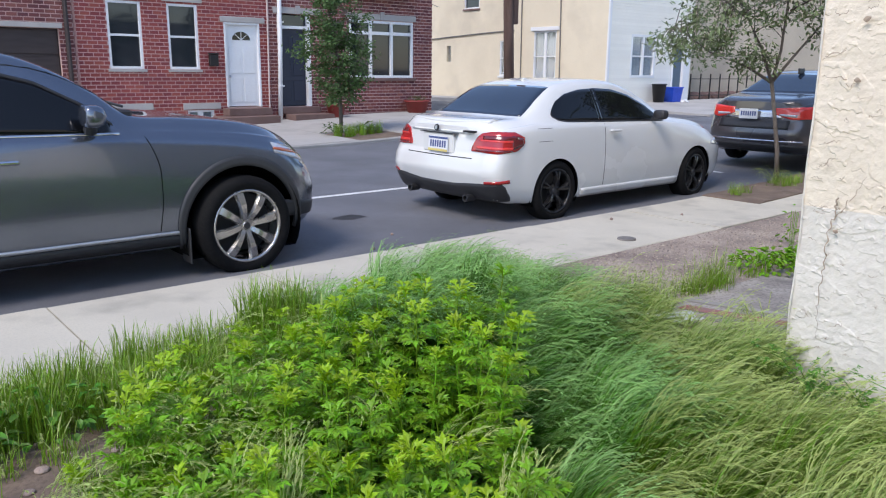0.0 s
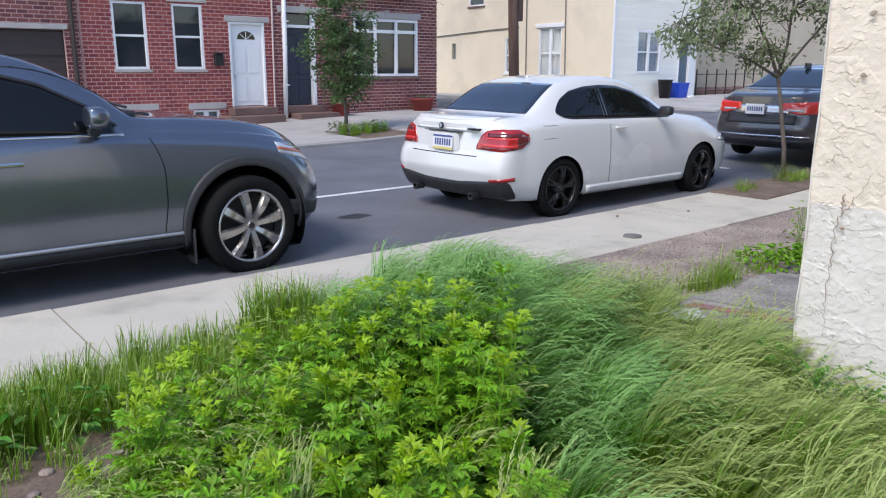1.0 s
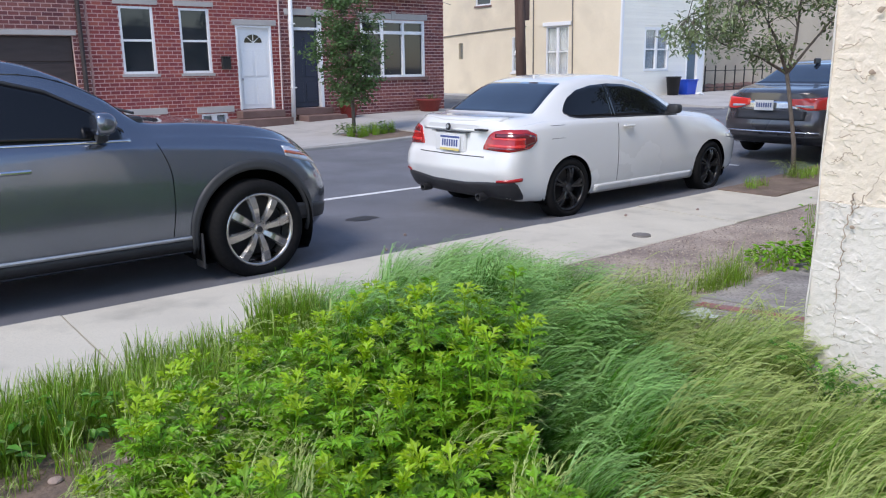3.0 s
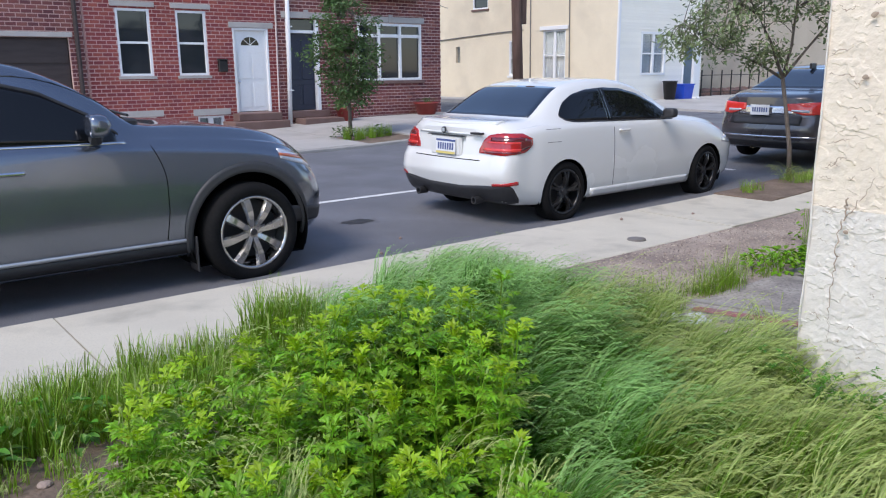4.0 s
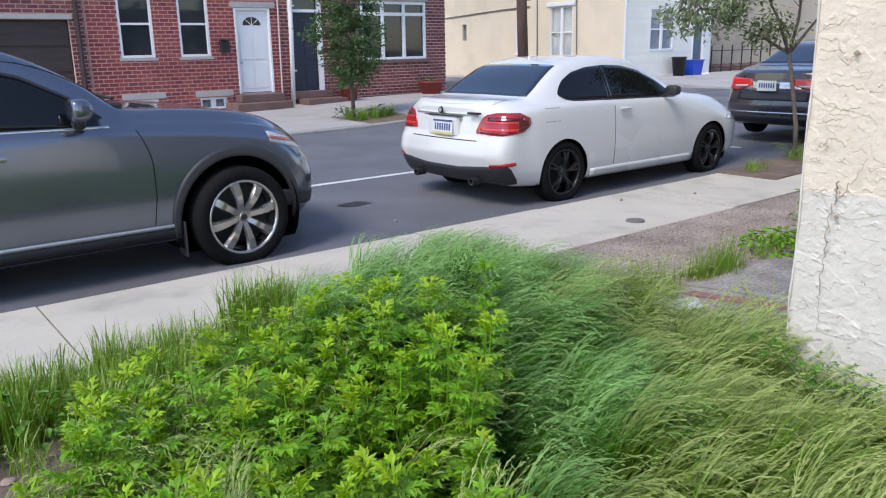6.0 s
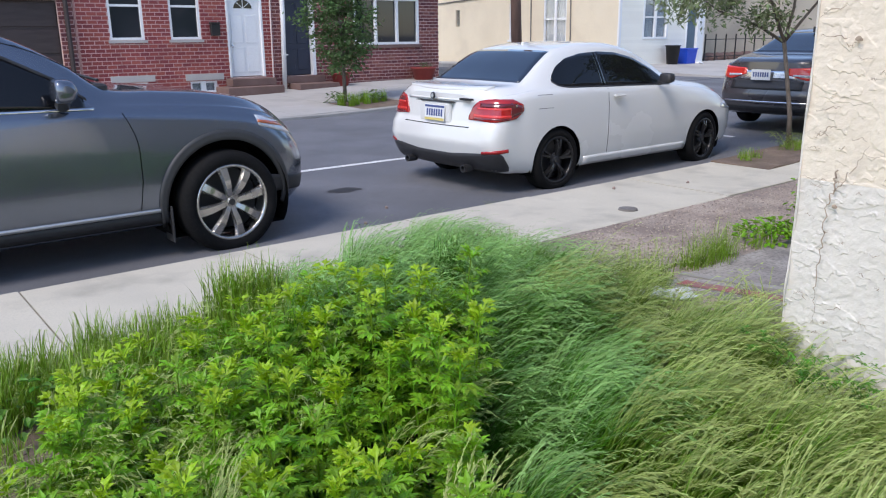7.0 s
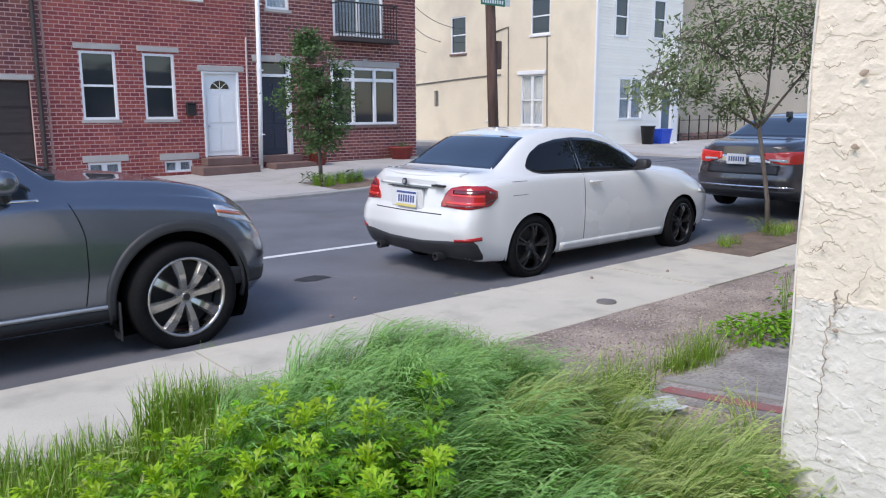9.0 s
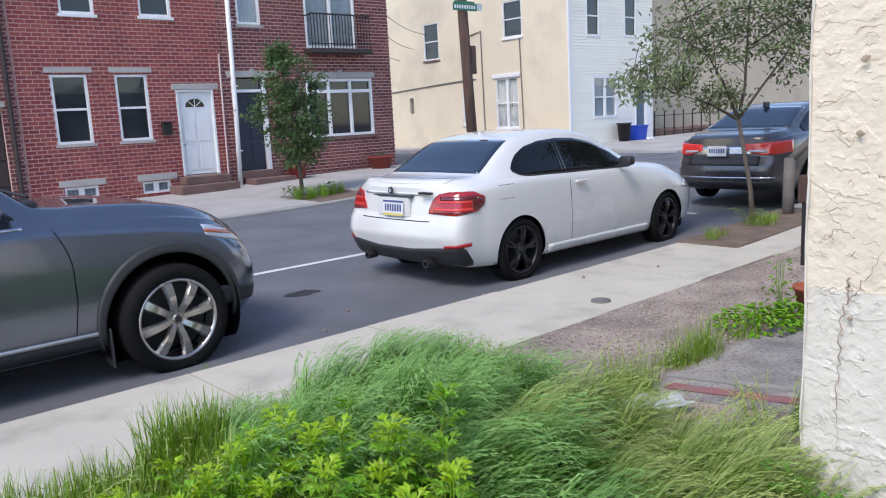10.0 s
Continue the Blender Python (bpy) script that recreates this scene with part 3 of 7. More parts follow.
a_holes = [(-0.86, -0.10, 1.42, 2.91), (0.50, 1.23, 1.42, 2.91), (1.88, 2.83, 0.50, 2.55),
           (-0.85, -0.14, 0.20, 0.47), (0.86, 1.53, 0.17, 0.45), (-0.50, 0.23, 4.20, 5.70), (1.22, 1.97, 4.22, 5.72)]
houseA = brick_house("red brick row house with white windows and a white door", -1.52, 3.10, a_holes, BRICK)
part("corner_trim", bx(-1.565, FY - 0.012, 0.05, -1.525, FY + 0.2, 7.3), mat("pink_trim", (0.42, 0.22, 0.19), 0.7, amount=0.4), houseA, "pinkish corner trim")
for k, (x0, x1, z0, z1) in enumerate([a_holes[0], a_holes[1], a_holes[5], a_holes[6]]):
    sash_window(houseA, x0, x1, z0, z1, FY + 0.03)
    if k < 2:
        lintel(houseA, x0 - 0.11, x1 + 0.12, z1 + 0.04, z1 + 0.155, FY)
    part("sill", bx(x0 - 0.05, FY - 0.035, z0 - 0.07, x1 + 0.05, FY + 0.06, z0 - 0.004, bevel=0.005), LINTEL if k < 2 else WHITE, houseA)
for x0, x1, z0, z1 in a_holes[3:5]:
    sash_window(houseA, x0, x1, z0, z1, FY + 0.04, mid=False, double=True, frame_w=0.05, curtain=True)
    lintel(houseA, x0 - 0.11, x1 + 0.17, z1 + 0.015, z1 + 0.165, FY)
# white panelled door with a fan light
door = part("door", bx(1.93, FY + 0.07, 0.52, 2.78, FY + 0.115, 2.50), WHITE, houseA, "white panelled door with a fan light")
bm = bmesh.new()
box(bm, 1.88, FY - 0.01, 0.50, 1.93, FY + 0.13, 2.55, 0.004)
box(bm, 2.78, FY - 0.01, 0.50, 2.83, FY + 0.13, 2.55, 0.004)
box(bm, 1.93, FY - 0.01, 2.50, 2.78, FY + 0.13, 2.55, 0.004)
part("door_frame", bm, WHITE, door)
for pz0, pz1 in ((0.62, 1.22), (1.32, 1.98)):
    for px0 in (2.01, 2.39):
        part("panel", bx(px0, FY + 0.058, pz0, px0 + 0.31, FY + 0.069, pz1, bevel=0.008), WHITE, door)
bm = bmesh.new()
c = bm.verts.new((2.355, FY + 0.064, 2.14))
arc = [bm.verts.new((2.355 + 0.24 * math.cos(a), FY + 0.064, 2.14 + 0.2 * math.sin(a))) for a in [k * math.pi / 12 for k in range(13)]]
for k in range(12):
    bm.faces.new((c, arc[k], arc[k + 1]))
part("fan_light", bm, TINT, door, "dark half-round fan light")
for k in range(1, 4):
    a = k * math.pi / 4
    part("glazing_bar", tube(bmesh.new(), [(2.355, FY + 0.06, 2.14), (2.355 + 0.23 * math.cos(a), FY + 0.06, 2.14 + 0.19 * math.sin(a))], 0.008, 6), WHITE, door)
bm = bmesh.new()
bmesh.ops.create_uvsphere(bm, u_segments=10, v_segments=8, radius=0.032)
k_ = part("door_knob", bm, CHROME, door)
k_.matrix_basis = pose(2.0, FY + 0.03, 1.25)
lintel(houseA, 1.79, 2.97, 2.555, 2.69, FY)
# mailbox
mb = thing("mailbox", "small black metal mailbox on the brick wall", "mailbox", (1.56, FY - 0.002, 1.5))
part("box", bx(-0.11, -0.1, 0, 0.11, 0, 0.27, bevel=0.012), IRON, mb)
part("lid", bx(-0.12, -0.115, 0.272, 0.12, 0, 0.31, bevel=0.01), IRON, mb)
# stone stoop
st = thing("stoop", "two low brownstone steps below the white door", "steps")
part("step", bx(1.48, 12.62, far_z(2, 12.6) - 0.05, 2.95, FY - 0.002, 0.30, bevel=0.012), BROWNSTONE, st)
part("step", bx(1.75, 12.98, 0.302, 2.92, FY - 0.002, 0.485, bevel=0.012), BROWNSTONE, st)
# thin pale conduit
part("conduit", tube(bmesh.new(), [(3.02, FY - 0.03, 0.2), (3.06, FY - 0.03, 3.4)], 0.022, 8), mat("pale_conduit", (0.62, 0.50, 0.47), 0.6, amount=0.3), houseA, "pale thin conduit")

b_holes = [(3.33, 4.27, 0.48, 2.83), (5.50, 7.70, 1.22, 2.78), (3.66, 4.31, 4.14, 5.7), (5.62, 7.26, 3.59, 5.75)]
houseB = brick_house("dark red brick row house with a navy door and balcony", 3.105, 8.42, b_holes, BRICK_DARK)
part("downspout", tube(bmesh.new(), [(3.30, FY - 0.07, 0.12), (3.36, FY - 0.07, 2.0), (3.43, FY - 0.07, 7.0)], 0.058, 10), WHITE, houseB, "white downspout", True)
for z in (1.0, 2.6, 4.2):
    part("downspout_clip", bx(3.26 + z * 0.022, FY - 0.13, z, 3.40 + z * 0.022, FY - 0.005, z + 0.03), WHITE, houseB)
door = part("door", bx(3.38, FY + 0.14, 0.50, 4.20, FY + 0.185, 2.46), NAVY, houseB, "navy blue panelled door")
for pz0, pz1 in ((0.62, 1.15), (1.28, 2.3)):
    for px0 in (3.45, 3.83):
        part("panel", bx(px0, FY + 0.128, pz0, px0 + 0.3, FY + 0.139, pz1, bevel=0.008), NAVY, door)
bm = bmesh.new()
box(bm, 4.20, FY - 0.01, 0.48, 4.29, FY + 0.2, 2.80, 0.004)
box(bm, 3.33, FY - 0.01, 0.48, 3.38, FY + 0.2, 2.80, 0.004)
box(bm, 3.38, FY - 0.005, 2.462, 4.20, FY + 0.2, 2.535, 0.004)
part("door_frame", bm, WHITE, door)
g = part("transom_pane", bx(3.38, FY + 0.1, 2.54, 4.20, FY + 0.106, 2.80), DARK_GLASS, door)
lintel(houseB, 3.22, 4.62, 2.835, 2.985, FY, key=True)
part("step", bx(3.45, 12.75, far_z(3, 12.7) - 0.05, 4.65, FY - 0.002, 0.30, bevel=0.012), BROWNSTONE, tagged(new("door_stoop"), "low brownstone step below the navy door", "steps"))
part("threshold", bx(3.34, FY - 0.1, 0.302, 4.5, FY + 0.12, 0.478, bevel=0.01), BROWNSTONE, houseB)
# big three-part window with transoms
bm = bmesh.new()
for a, b in ((5.50, 5.57), (6.18, 6.26), (6.90, 6.98), (7.63, 7.70)):
    box(bm, a, FY - 0.01, 1.22, b, FY + 0.12, 2.78, 0.005)
for a, b in ((5.57, 6.18), (6.26, 6.90), (6.98, 7.63)):
    for p, q in ((1.22, 1.29), (2.40, 2.49), (2.71, 2.78)):
        box(bm, a, FY - 0.008, p, b, FY + 0.12, q, 0.005)
bigw = part("window", bm, WHITE, houseB)
for a, b in ((5.57, 6.18), (6.26, 6.90), (6.98, 7.63)):
    for p, q in ((1.29, 2.40), (2.49, 2.71)):
        g = part("pane", bx(a, FY + 0.06, p, b, FY + 0.066, q), DARK_GLASS, bigw)
        g.visible_shadow = False
part("sill", bx(5.42, FY - 0.05, 1.13, 7.78, FY + 0.05, 1.215, bevel=0.006), BROWNSTONE, houseB)
lintel(houseB, 5.40, 7.80, 2.80, 2.96, FY, key=True)
sash_window(houseB, 3.66, 4.31, 4.14, 5.7, FY + 0.03, mid=False, curtain=True)
part("sill", bx(3.6, FY - 0.035, 4.06, 4.37, FY + 0.05, 4.135, bevel=0.005), LINTEL, houseB)
# balcony doors and iron balcony
bm = bmesh.new()
for a, b in ((5.62, 5.69), (6.40, 6.48), (7.19, 7.26)):
    box(bm, a, FY - 0.005, 3.59, b, FY + 0.1, 5.75, 0.005)
box(bm, 5.69, FY - 0.004, 3.59, 7.19, FY + 0.1, 3.66, 0.005)
bd = part("balcony_door", bm, WHITE, houseB)
for a, b in ((5.69, 6.40), (6.48, 7.19)):
    g = part("pane", bx(a, FY + 0.05, 3.66, b, FY + 0.056, 5.75), GLASS, bd)
bm = bmesh.new()
n = 20
for u0, u1 in ((5.69, 7.19),):
    prev = None
    for i in range(n + 1):
        u = u0 + (u1 - u0) * i / n
        cur = [bm.verts.new((u, FY + 0.13 + 0.015 * math.sin(i * 1.9), z)) for z in (3.62, 5.7)]
        if prev:
            bm.faces.new((prev[0], cur[0], cur[1], prev[1]))
        prev = cur
part("curtain", bm, CURTAIN, bd, "pale grey curtain")
bal = thing("balcony", "narrow black iron balcony on the brick wall", "balcony")
part("deck", bx(5.52, FY - 0.42, 3.44, 7.5, FY - 0.002, 3.56, bevel=0.01), DARKWOOD, bal)
part("top_rail", bx(5.55, FY - 0.41, 4.42, 7.47, FY - 0.37, 4.46), IRON, bal)
part("bottom_rail", bx(5.55, FY - 0.405, 3.66, 7.47, FY - 0.375, 3.69), IRON, bal)
for xx in (5.56, 7.44):
    part("side_rail", bx(xx - 0.012, FY - 0.39, 4.40, xx + 0.016, FY - 0.004, 4.43), IRON, bal)
bm = bx(-0.009, -0.009, 0, 0.009, 0.009, 0.86)
bar = part("baluster", bm, IRON, bal)
bar.matrix_basis = pose(5.56, FY - 0.39, 3.561)
for k in range(1, 20):
    shared("baluster", bar.data, bal, pose(5.56 + k * 0.0995, FY - 0.39, 3.561))
# things by the front wall
for x, w, h in ((4.75, 0.26, 0.34), (7.5, 0.36, 0.34)):
    tb = thing("planter_tub", "round dark red planter tub on the pavement", "planter", (x, 12.9, far_z(x, 12.9)), group="planters")
    part("tub", lathe_z(bmesh.new(), [(0.0, 0.001), (w * 0.72, 0), (w, h), (w * 1.05, h), (w * 1.05, h - 0.03), (w * 0.9, h - 0.04), (0, h - 0.04)]), TUB_RED, tb, smooth=True)
    random.seed(int(x * 10))
    bm = bmesh.new()
    for k in range(60):
        a, r = random.uniform(0, 6.28), random.uniform(0, w * 0.8)
        p = Vector((r * math.cos(a), r * math.sin(a), h + random.uniform(-0.03, 0.12)))
        d = Vector((math.cos(a), math.sin(a), random.uniform(0.2, 1))).normalized() * 0.08
        s = d.cross(Vector((0, 0, 1))).normalized() * 0.02
        bm.faces.new([bm.verts.new(q) for q in (p, p + d * 0.5 + s, p + d, p + d * 0.5 - s)])
    part("foliage", bm, LEAF_TREE, tb)

# cream corner house: wall along the side street, white siding to the main street
CX = 16.64
WY = 13.36
corner = thing("corner_house", "cream stucco corner house with white clapboard front", "house")
y_holes = [(20.36, 21.35, 4.03, 5.57), (15.60, 16.60, 4.48, 5.85), (15.89, 17.10, 1.04, 2.98), (18.45, 19.05, 1.24, 2.66), (22.2, 22.5, 1.81, 2.5)]
bm = grid_wall(bmesh.new(), "y", WY + 0.05, 25.5, 0.0, 8.2, CX, CX + 0.25, y_holes)
part("wall", bm, YELLOW, corner, "cream stucco side wall")
for k, (a, b, c, d) in enumerate(y_holes[:4]):
    sash_window(corner, a, b, c, d, CX + 0.03, axis="y", double=(k == 2), curtain=(k >= 2))
    bm = bx(CX - 0.05, a - 0.05, c - 0.08, CX + 0.05, b + 0.05, c - 0.004, bevel=0.005)
    part("sill", bm, WHITE if k != 0 else BROWNSTONE, corner)
part("lintel", bx(CX - 0.05, 15.75, 2.99, CX + 0.06, 17.25, 3.14, bevel=0.006), WHITE, corner, "white lintel")
part("pane", bx(CX + 0.1, 22.2, 1.81, CX + 0.106, 22.5, 2.5), GLASS, corner)
for pts in ([(CX - 0.03, 17.75, 0.3), (CX - 0.03, 17.8, 4.9), (CX - 0.03, 18.6, 4.75)], [(CX - 0.03, 15.62, 0.3), (CX - 0.03, 15.72, 4.4)],
            [(CX - 0.03, 18.2, 3.05), (CX - 0.03, 19.8, 3.0), (CX - 0.03, 21.9, 2.9), (CX - 0.03, 23.9, 2.8), (CX - 0.03, 25.2, 2.85)]):
    part("cable", tube(bmesh.new(), pts, 0.025, 6), POSTGREY, corner, "thin grey cable")
part("corner_board", bx(CX - 0.02, WY - 0.02, 0.1, CX + 0.1, WY + 0.049, 8.2), WHITE, corner)
w_holes = [(18.00, 19.52, 1.24, 2.83), (17.64, 18.50, 4.24, 5.75), (20.0, 20.86, 4.28, 5.8), (20.70, 21.85, 0.25, 2.47)]
bm = grid_wall(bmesh.new(), "x", CX + 0.1, 21.96, 0.0, 8.2, WY + 0.03, WY + 0.25, w_holes)
front_w = part("wall", bm, SIDING, corner, "white clapboard front wall")
sash_window(corner, *w_holes[0], WY + 0.01, double=True, curtain=True, frame_w=0.09)
for q in w_holes[1:3]:
    sash_window(corner, *q, WY + 0.01, frame_w=0.09)
bd = part("door", bx(20.76, WY + 0.1, 0.27, 21.45, WY + 0.14, 2.42), mat("slate_blue_paint", (0.10, 0.15, 0.20), 0.5, col2=(0.07, 0.11, 0.15), amount=0.5), corner, "slate blue door")
bm = bmesh.new()
box(bm, 20.70, WY - 0.02, 0.25, 20.76, WY + 0.15, 2.47, 0.004)
box(bm, 21.45, WY - 0.02, 0.25, 21.85, WY + 0.15, 2.47, 0.004)
box(bm, 20.76, WY - 0.02, 2.42, 21.45, WY + 0.15, 2.47, 0.004)
part("door_frame", bm, WHITE, bd)
house_shell(corner, CX + 0.25, 21.96, WY + 0.05, 25.5, 0.0, 8.2, SIDING)
# one clapboard mesh per course, cut at the openings
j = 0
z = 0.22
while z < 8.1:
    spans = [(CX + 0.1, 21.96)]
    for h in w_holes:
        if z < h[3] and z + 0.112 > h[2]:
            spans = [s for a, b in spans for s in (((a, min(b, h[0])) if a < h[0] else None), ((max(a, h[1]), b) if b > h[1] else None)) if s and s[1] - s[0] > 0.01]
    for a, b in spans:
        bm = bmesh.new()
        vs = [bm.verts.new(p) for p in ((a, WY + 0.028, z), (b, WY + 0.028, z), (b, WY + 0.003, z), (a, WY + 0.003, z),
                                        (a, WY + 0.028, z + 0.118), (b, WY + 0.028, z + 0.118), (b, WY + 0.022, z + 0.118), (a, WY + 0.022, z + 0.118))]
        for q in ((0, 1, 2, 3), (3, 2, 6, 7), (7, 6, 5, 4), (0, 3, 7, 4), (1, 5, 6, 2), (0, 4, 5, 1)):
            bm.faces.new([vs[i] for i in q])
        part("clapboard", bm, SIDING, front_w)
    z += 0.112
# beige house beyond, with an iron fence and a low stone edge
beige = thing("beige_house", "plain beige stucco house beyond the white one", "house")
part("wall", bx(21.98, 14.6, 0.0, 44, 15.0, 9.0), BEIGE, beige)
part("roof", bx(21.98, 14.6, 9.005, 44, 22, 9.2), ROOM, beige)
redb = thing("far_brick_house", "tall dark red brick house far up the street", "house")
rh = [(45.5 + k * 3.0, 46.9 + k * 3.0, z, z + 1.8) for k in range(6) for z in (1.2, 4.4, 7.4)]
part("wall", grid_wall(bmesh.new(), "x", 44.02, 64, 0.0, 11, 13.4, 13.8, rh), BRICK_DARK, redb)
for q in rh:
    sash_window(redb, *q, 13.5, frame_w=0.12, curtain=True)
part("roof", bx(44.02, 13.3, 11.005, 64, 22, 11.3), ROOM, redb)
fence = thing("iron_fence", "low black iron fence before the beige house", "fence")
part("rail", bx(22.3, 13.5, 1.18, 27.5, 13.53, 1.21), IRON, fence)
part("rail", bx(22.3, 13.5, 0.5, 27.5, 13.53, 0.53), IRON, fence)
p_ = part("post", bx(-0.02, -0.02, 0, 0.02, 0.02, 1.2), IRON, fence)
p_.matrix_basis = pose(22.3, 13.515, 0.2)
for k in range(1, 8):
    shared("post", p_.data, fence, pose(22.3 + k * 0.74, 13.515, 0.2))
edge = thing("stone_edge", "low dark rubble stone edge by the fence", "stone edging")
random.seed(8)
for k in range(9):
    bm = bmesh.new()
    bmesh.ops.create_icosphere(bm, subdivisions=2, radius=0.35)
    for v in bm.verts:
        v.co *= 1 + 0.25 * noise.noise(v.co * 3 + Vector((k * 5, 0, 0)))
        v.co.z *= 0.7
    s = part("stone", bm, BROWNSTONE, edge)
    s.matrix_basis = pose(22.6 + k * 0.62, 13.9, 0.42, 0, 0, k * 50)
# bins
bn = thing("rubbish_bin", "black plastic rubbish bin against the clapboards", "bin", (19.35, 12.95, far_z(19.4, 12.9)))
part("bin_body", lathe_z(bmesh.new(), [(0, 0), (0.2, 0), (0.27, 0.66), (0.29, 0.66), (0.29, 0.70), (0.25, 0.70), (0.24, 0.6), (0, 0.58)], 20), BIN_BLACK, bn, smooth=True)
bl_ = thing("recycling_bin", "bright blue plastic recycling bin on the pavement", "bin", (20.25, 12.95, far_z(20.2, 12.9)))
bm = bmesh.new()
vs = box(bm, -0.33, -0.25, 0, 0.33, 0.25, 0.52)
for v in vs:
    if v.co.z < 0.1:
        v.co.x *= 0.82
        v.co.y *= 0.82
part("tub", bm, BIN_BLUE, bl_)
part("rim", bx(-0.36, -0.28, 0.522, 0.36, 0.28, 0.57, bevel=0.015), BIN_BLUE, bl_)
bag = thing("litter_bag", "crumpled white plastic bag by the bin", "litter", (20.3, 12.4, far_z(20, 12.4) + 0.04))
bm = bmesh.new()
bmesh.ops.create_icosphere(bm, subdivisions=2, radius=0.15)
for v in bm.verts:
    v.co *= 1 + 0.5 * noise.noise(v.co * 9)
    v.co.z *= 0.5
part("bag", bm, WHITE, bag)

# utility pole with street sign
pole = thing("utility_pole", "brown wooden pole with a green street sign", "pole", (8.05, 9.75, far_z(8, 9.7)))
part("shaft", tube(bmesh.new(), [(0.12, 0, -0.1), (0.0, 0, 2.5), (-0.14, 0, 5.5), (-0.24, 0, 8.5)], [0.145, 0.135, 0.125, 0.115], 12), POLEWOOD, pole, smooth=True)
part("meter_box", bx(0.08, -0.1, 2.45, 0.26, 0.06, 3.15, bevel=0.015), POLEWOOD, pole, "brown box fixed to the pole")
sg = part("street_sign", bx(-0.55, -0.175, 3.98, 0.28, -0.16, 4.16, bevel=0.006), SIGN_GREEN, pole, "green street name plate")
part("sign_cap", bx(-0.50, -0.178, 4.162, 0.2, -0.157, 4.21, bevel=0.004), SIGN_GREEN, sg)
part("side_plate", bx(0.282, -0.17, 4.0, 0.46, -0.16, 4.18, bevel=0.004), ALU, pole)
for k in range(9):
    part("letter_bar", bx(-0.50 + k * 0.082, -0.179, 4.03, -0.452 + k * 0.082, -0.176, 4.115), WHITE, sg)

# overhead wires
wires = thing("overhead_wire", "thin dark overhead wires crossing the side street", "wire")
for k, (z0, z1) in enumerate(((6.3, 5.1), (5.9, 4.6), (5.4, 4.2))):
    pts = []
    for i in range(13):
        t = i / 12
        pts.append((8.45 + t * 8.15, 15.5 + t * (5.5 + k), z0 + (z1 - z0) * t - 0.5 * math.sin(t * math.pi)))
    part("wire", tube(bmesh.new(), pts, 0.012, 5), IRON, wires)

# ---- the near stucco building ----
near = thing("near_building", "peeling cream and white stucco building corner", "house")
WX, NY = -3.50, -3.78


def rough_face(z0, z1, y0, y1, ny, nz, seed):
    """Stucco face with flaking patches and ridges in relief; faces towards -x."""
    bm = bmesh.new()
    g = []
    for i in range(ny + 1):
        col = []
        for j in range(nz + 1):
            y, z = y0 + (y1 - y0) * i / ny, z0 + (z1 - z0) * j / nz
            a = noise.noise((y * 4, z * 9, seed))
            flake = 0.0018 * min(1, max(0, (a - 0.10) / 0.04))
            # lapped flakes: each swells towards its lower edge and breaks off there
            for fy, fz, wv, hgt, k in ((7, 11, 0.9, 0.0030, 21), (14, 24, 0.8, 0.0018, 33)):
                ph = z * fz + wv * noise.noise((y * fy, z * fz * 0.5, seed + k)) + 0.25 * noise.noise((y * 45, z * 20, seed + k))
                cut = noise.noise((y * fy * 1.3, z * fz * 0.45, seed + k + 5)) + 0.3 * noise.noise((y * 50, z * 50, k))
                flake += hgt * (1 - ph % 1.0) ** 2 * min(1, max(0, (cut - 0.13) / 0.05))
            ridge = 0.0010 * noise.noise((y * 22, z * 34, seed + 5)) + 0.0025 * noise.noise((y * 5, z * 9, seed + 9))
            col.append(bm.verts.new((WX - flake - ridge, y, z)))
        g.append(col)
    for i in range(ny):
        for j in range(nz):
            bm.faces.new((g[i][j], g[i][j + 1], g[i + 1][j + 1], g[i + 1][j]))
    return bm


part("core", bx(WX + 0.015, -16, -0.1, 9, NY - 0.004, 3.4), WALL_CREAM, near)
SPLIT = 0.98
part("wall_side", rough_face(-0.05, 3.4, -5.6, -4.5, 60, 120, 1.0), WALL_CREAM, near)
part("wall_top", rough_face(2.3, 3.4, -4.5, NY, 90, 110, 1.0), WALL_CREAM, near)
part("wall_face", rough_face(SPLIT, 2.3, -4.5, NY, 180, 330, 1.0), WALL_CREAM, near, "cream stucco wall face with flaking patches")
part("wall_base", rough_face(-0.05, SPLIT, -4.5, NY, 180, 260, 1.0), WALL_WHITE, near, "white painted lower wall")
# broken arris at the corner and vertical crack
random.seed(11)
bm = bmesh.new()
pts = []
for k in range(60):
    z = 0.1 + k * 0.045
    pts.append((WX - 0.006 + 0.012 * noise.noise((z * 6, 1, 2)), NY - 0.004 + 0.012 * noise.noise((z * 5, 3, 1)), z))
tube(bm, pts, [0.0035 + 0.003 * noise.noise((p[2] * 9, 0, 0)) for p in pts], 8)
part("arris", bm, WALL_WHITE, near, smooth=True)


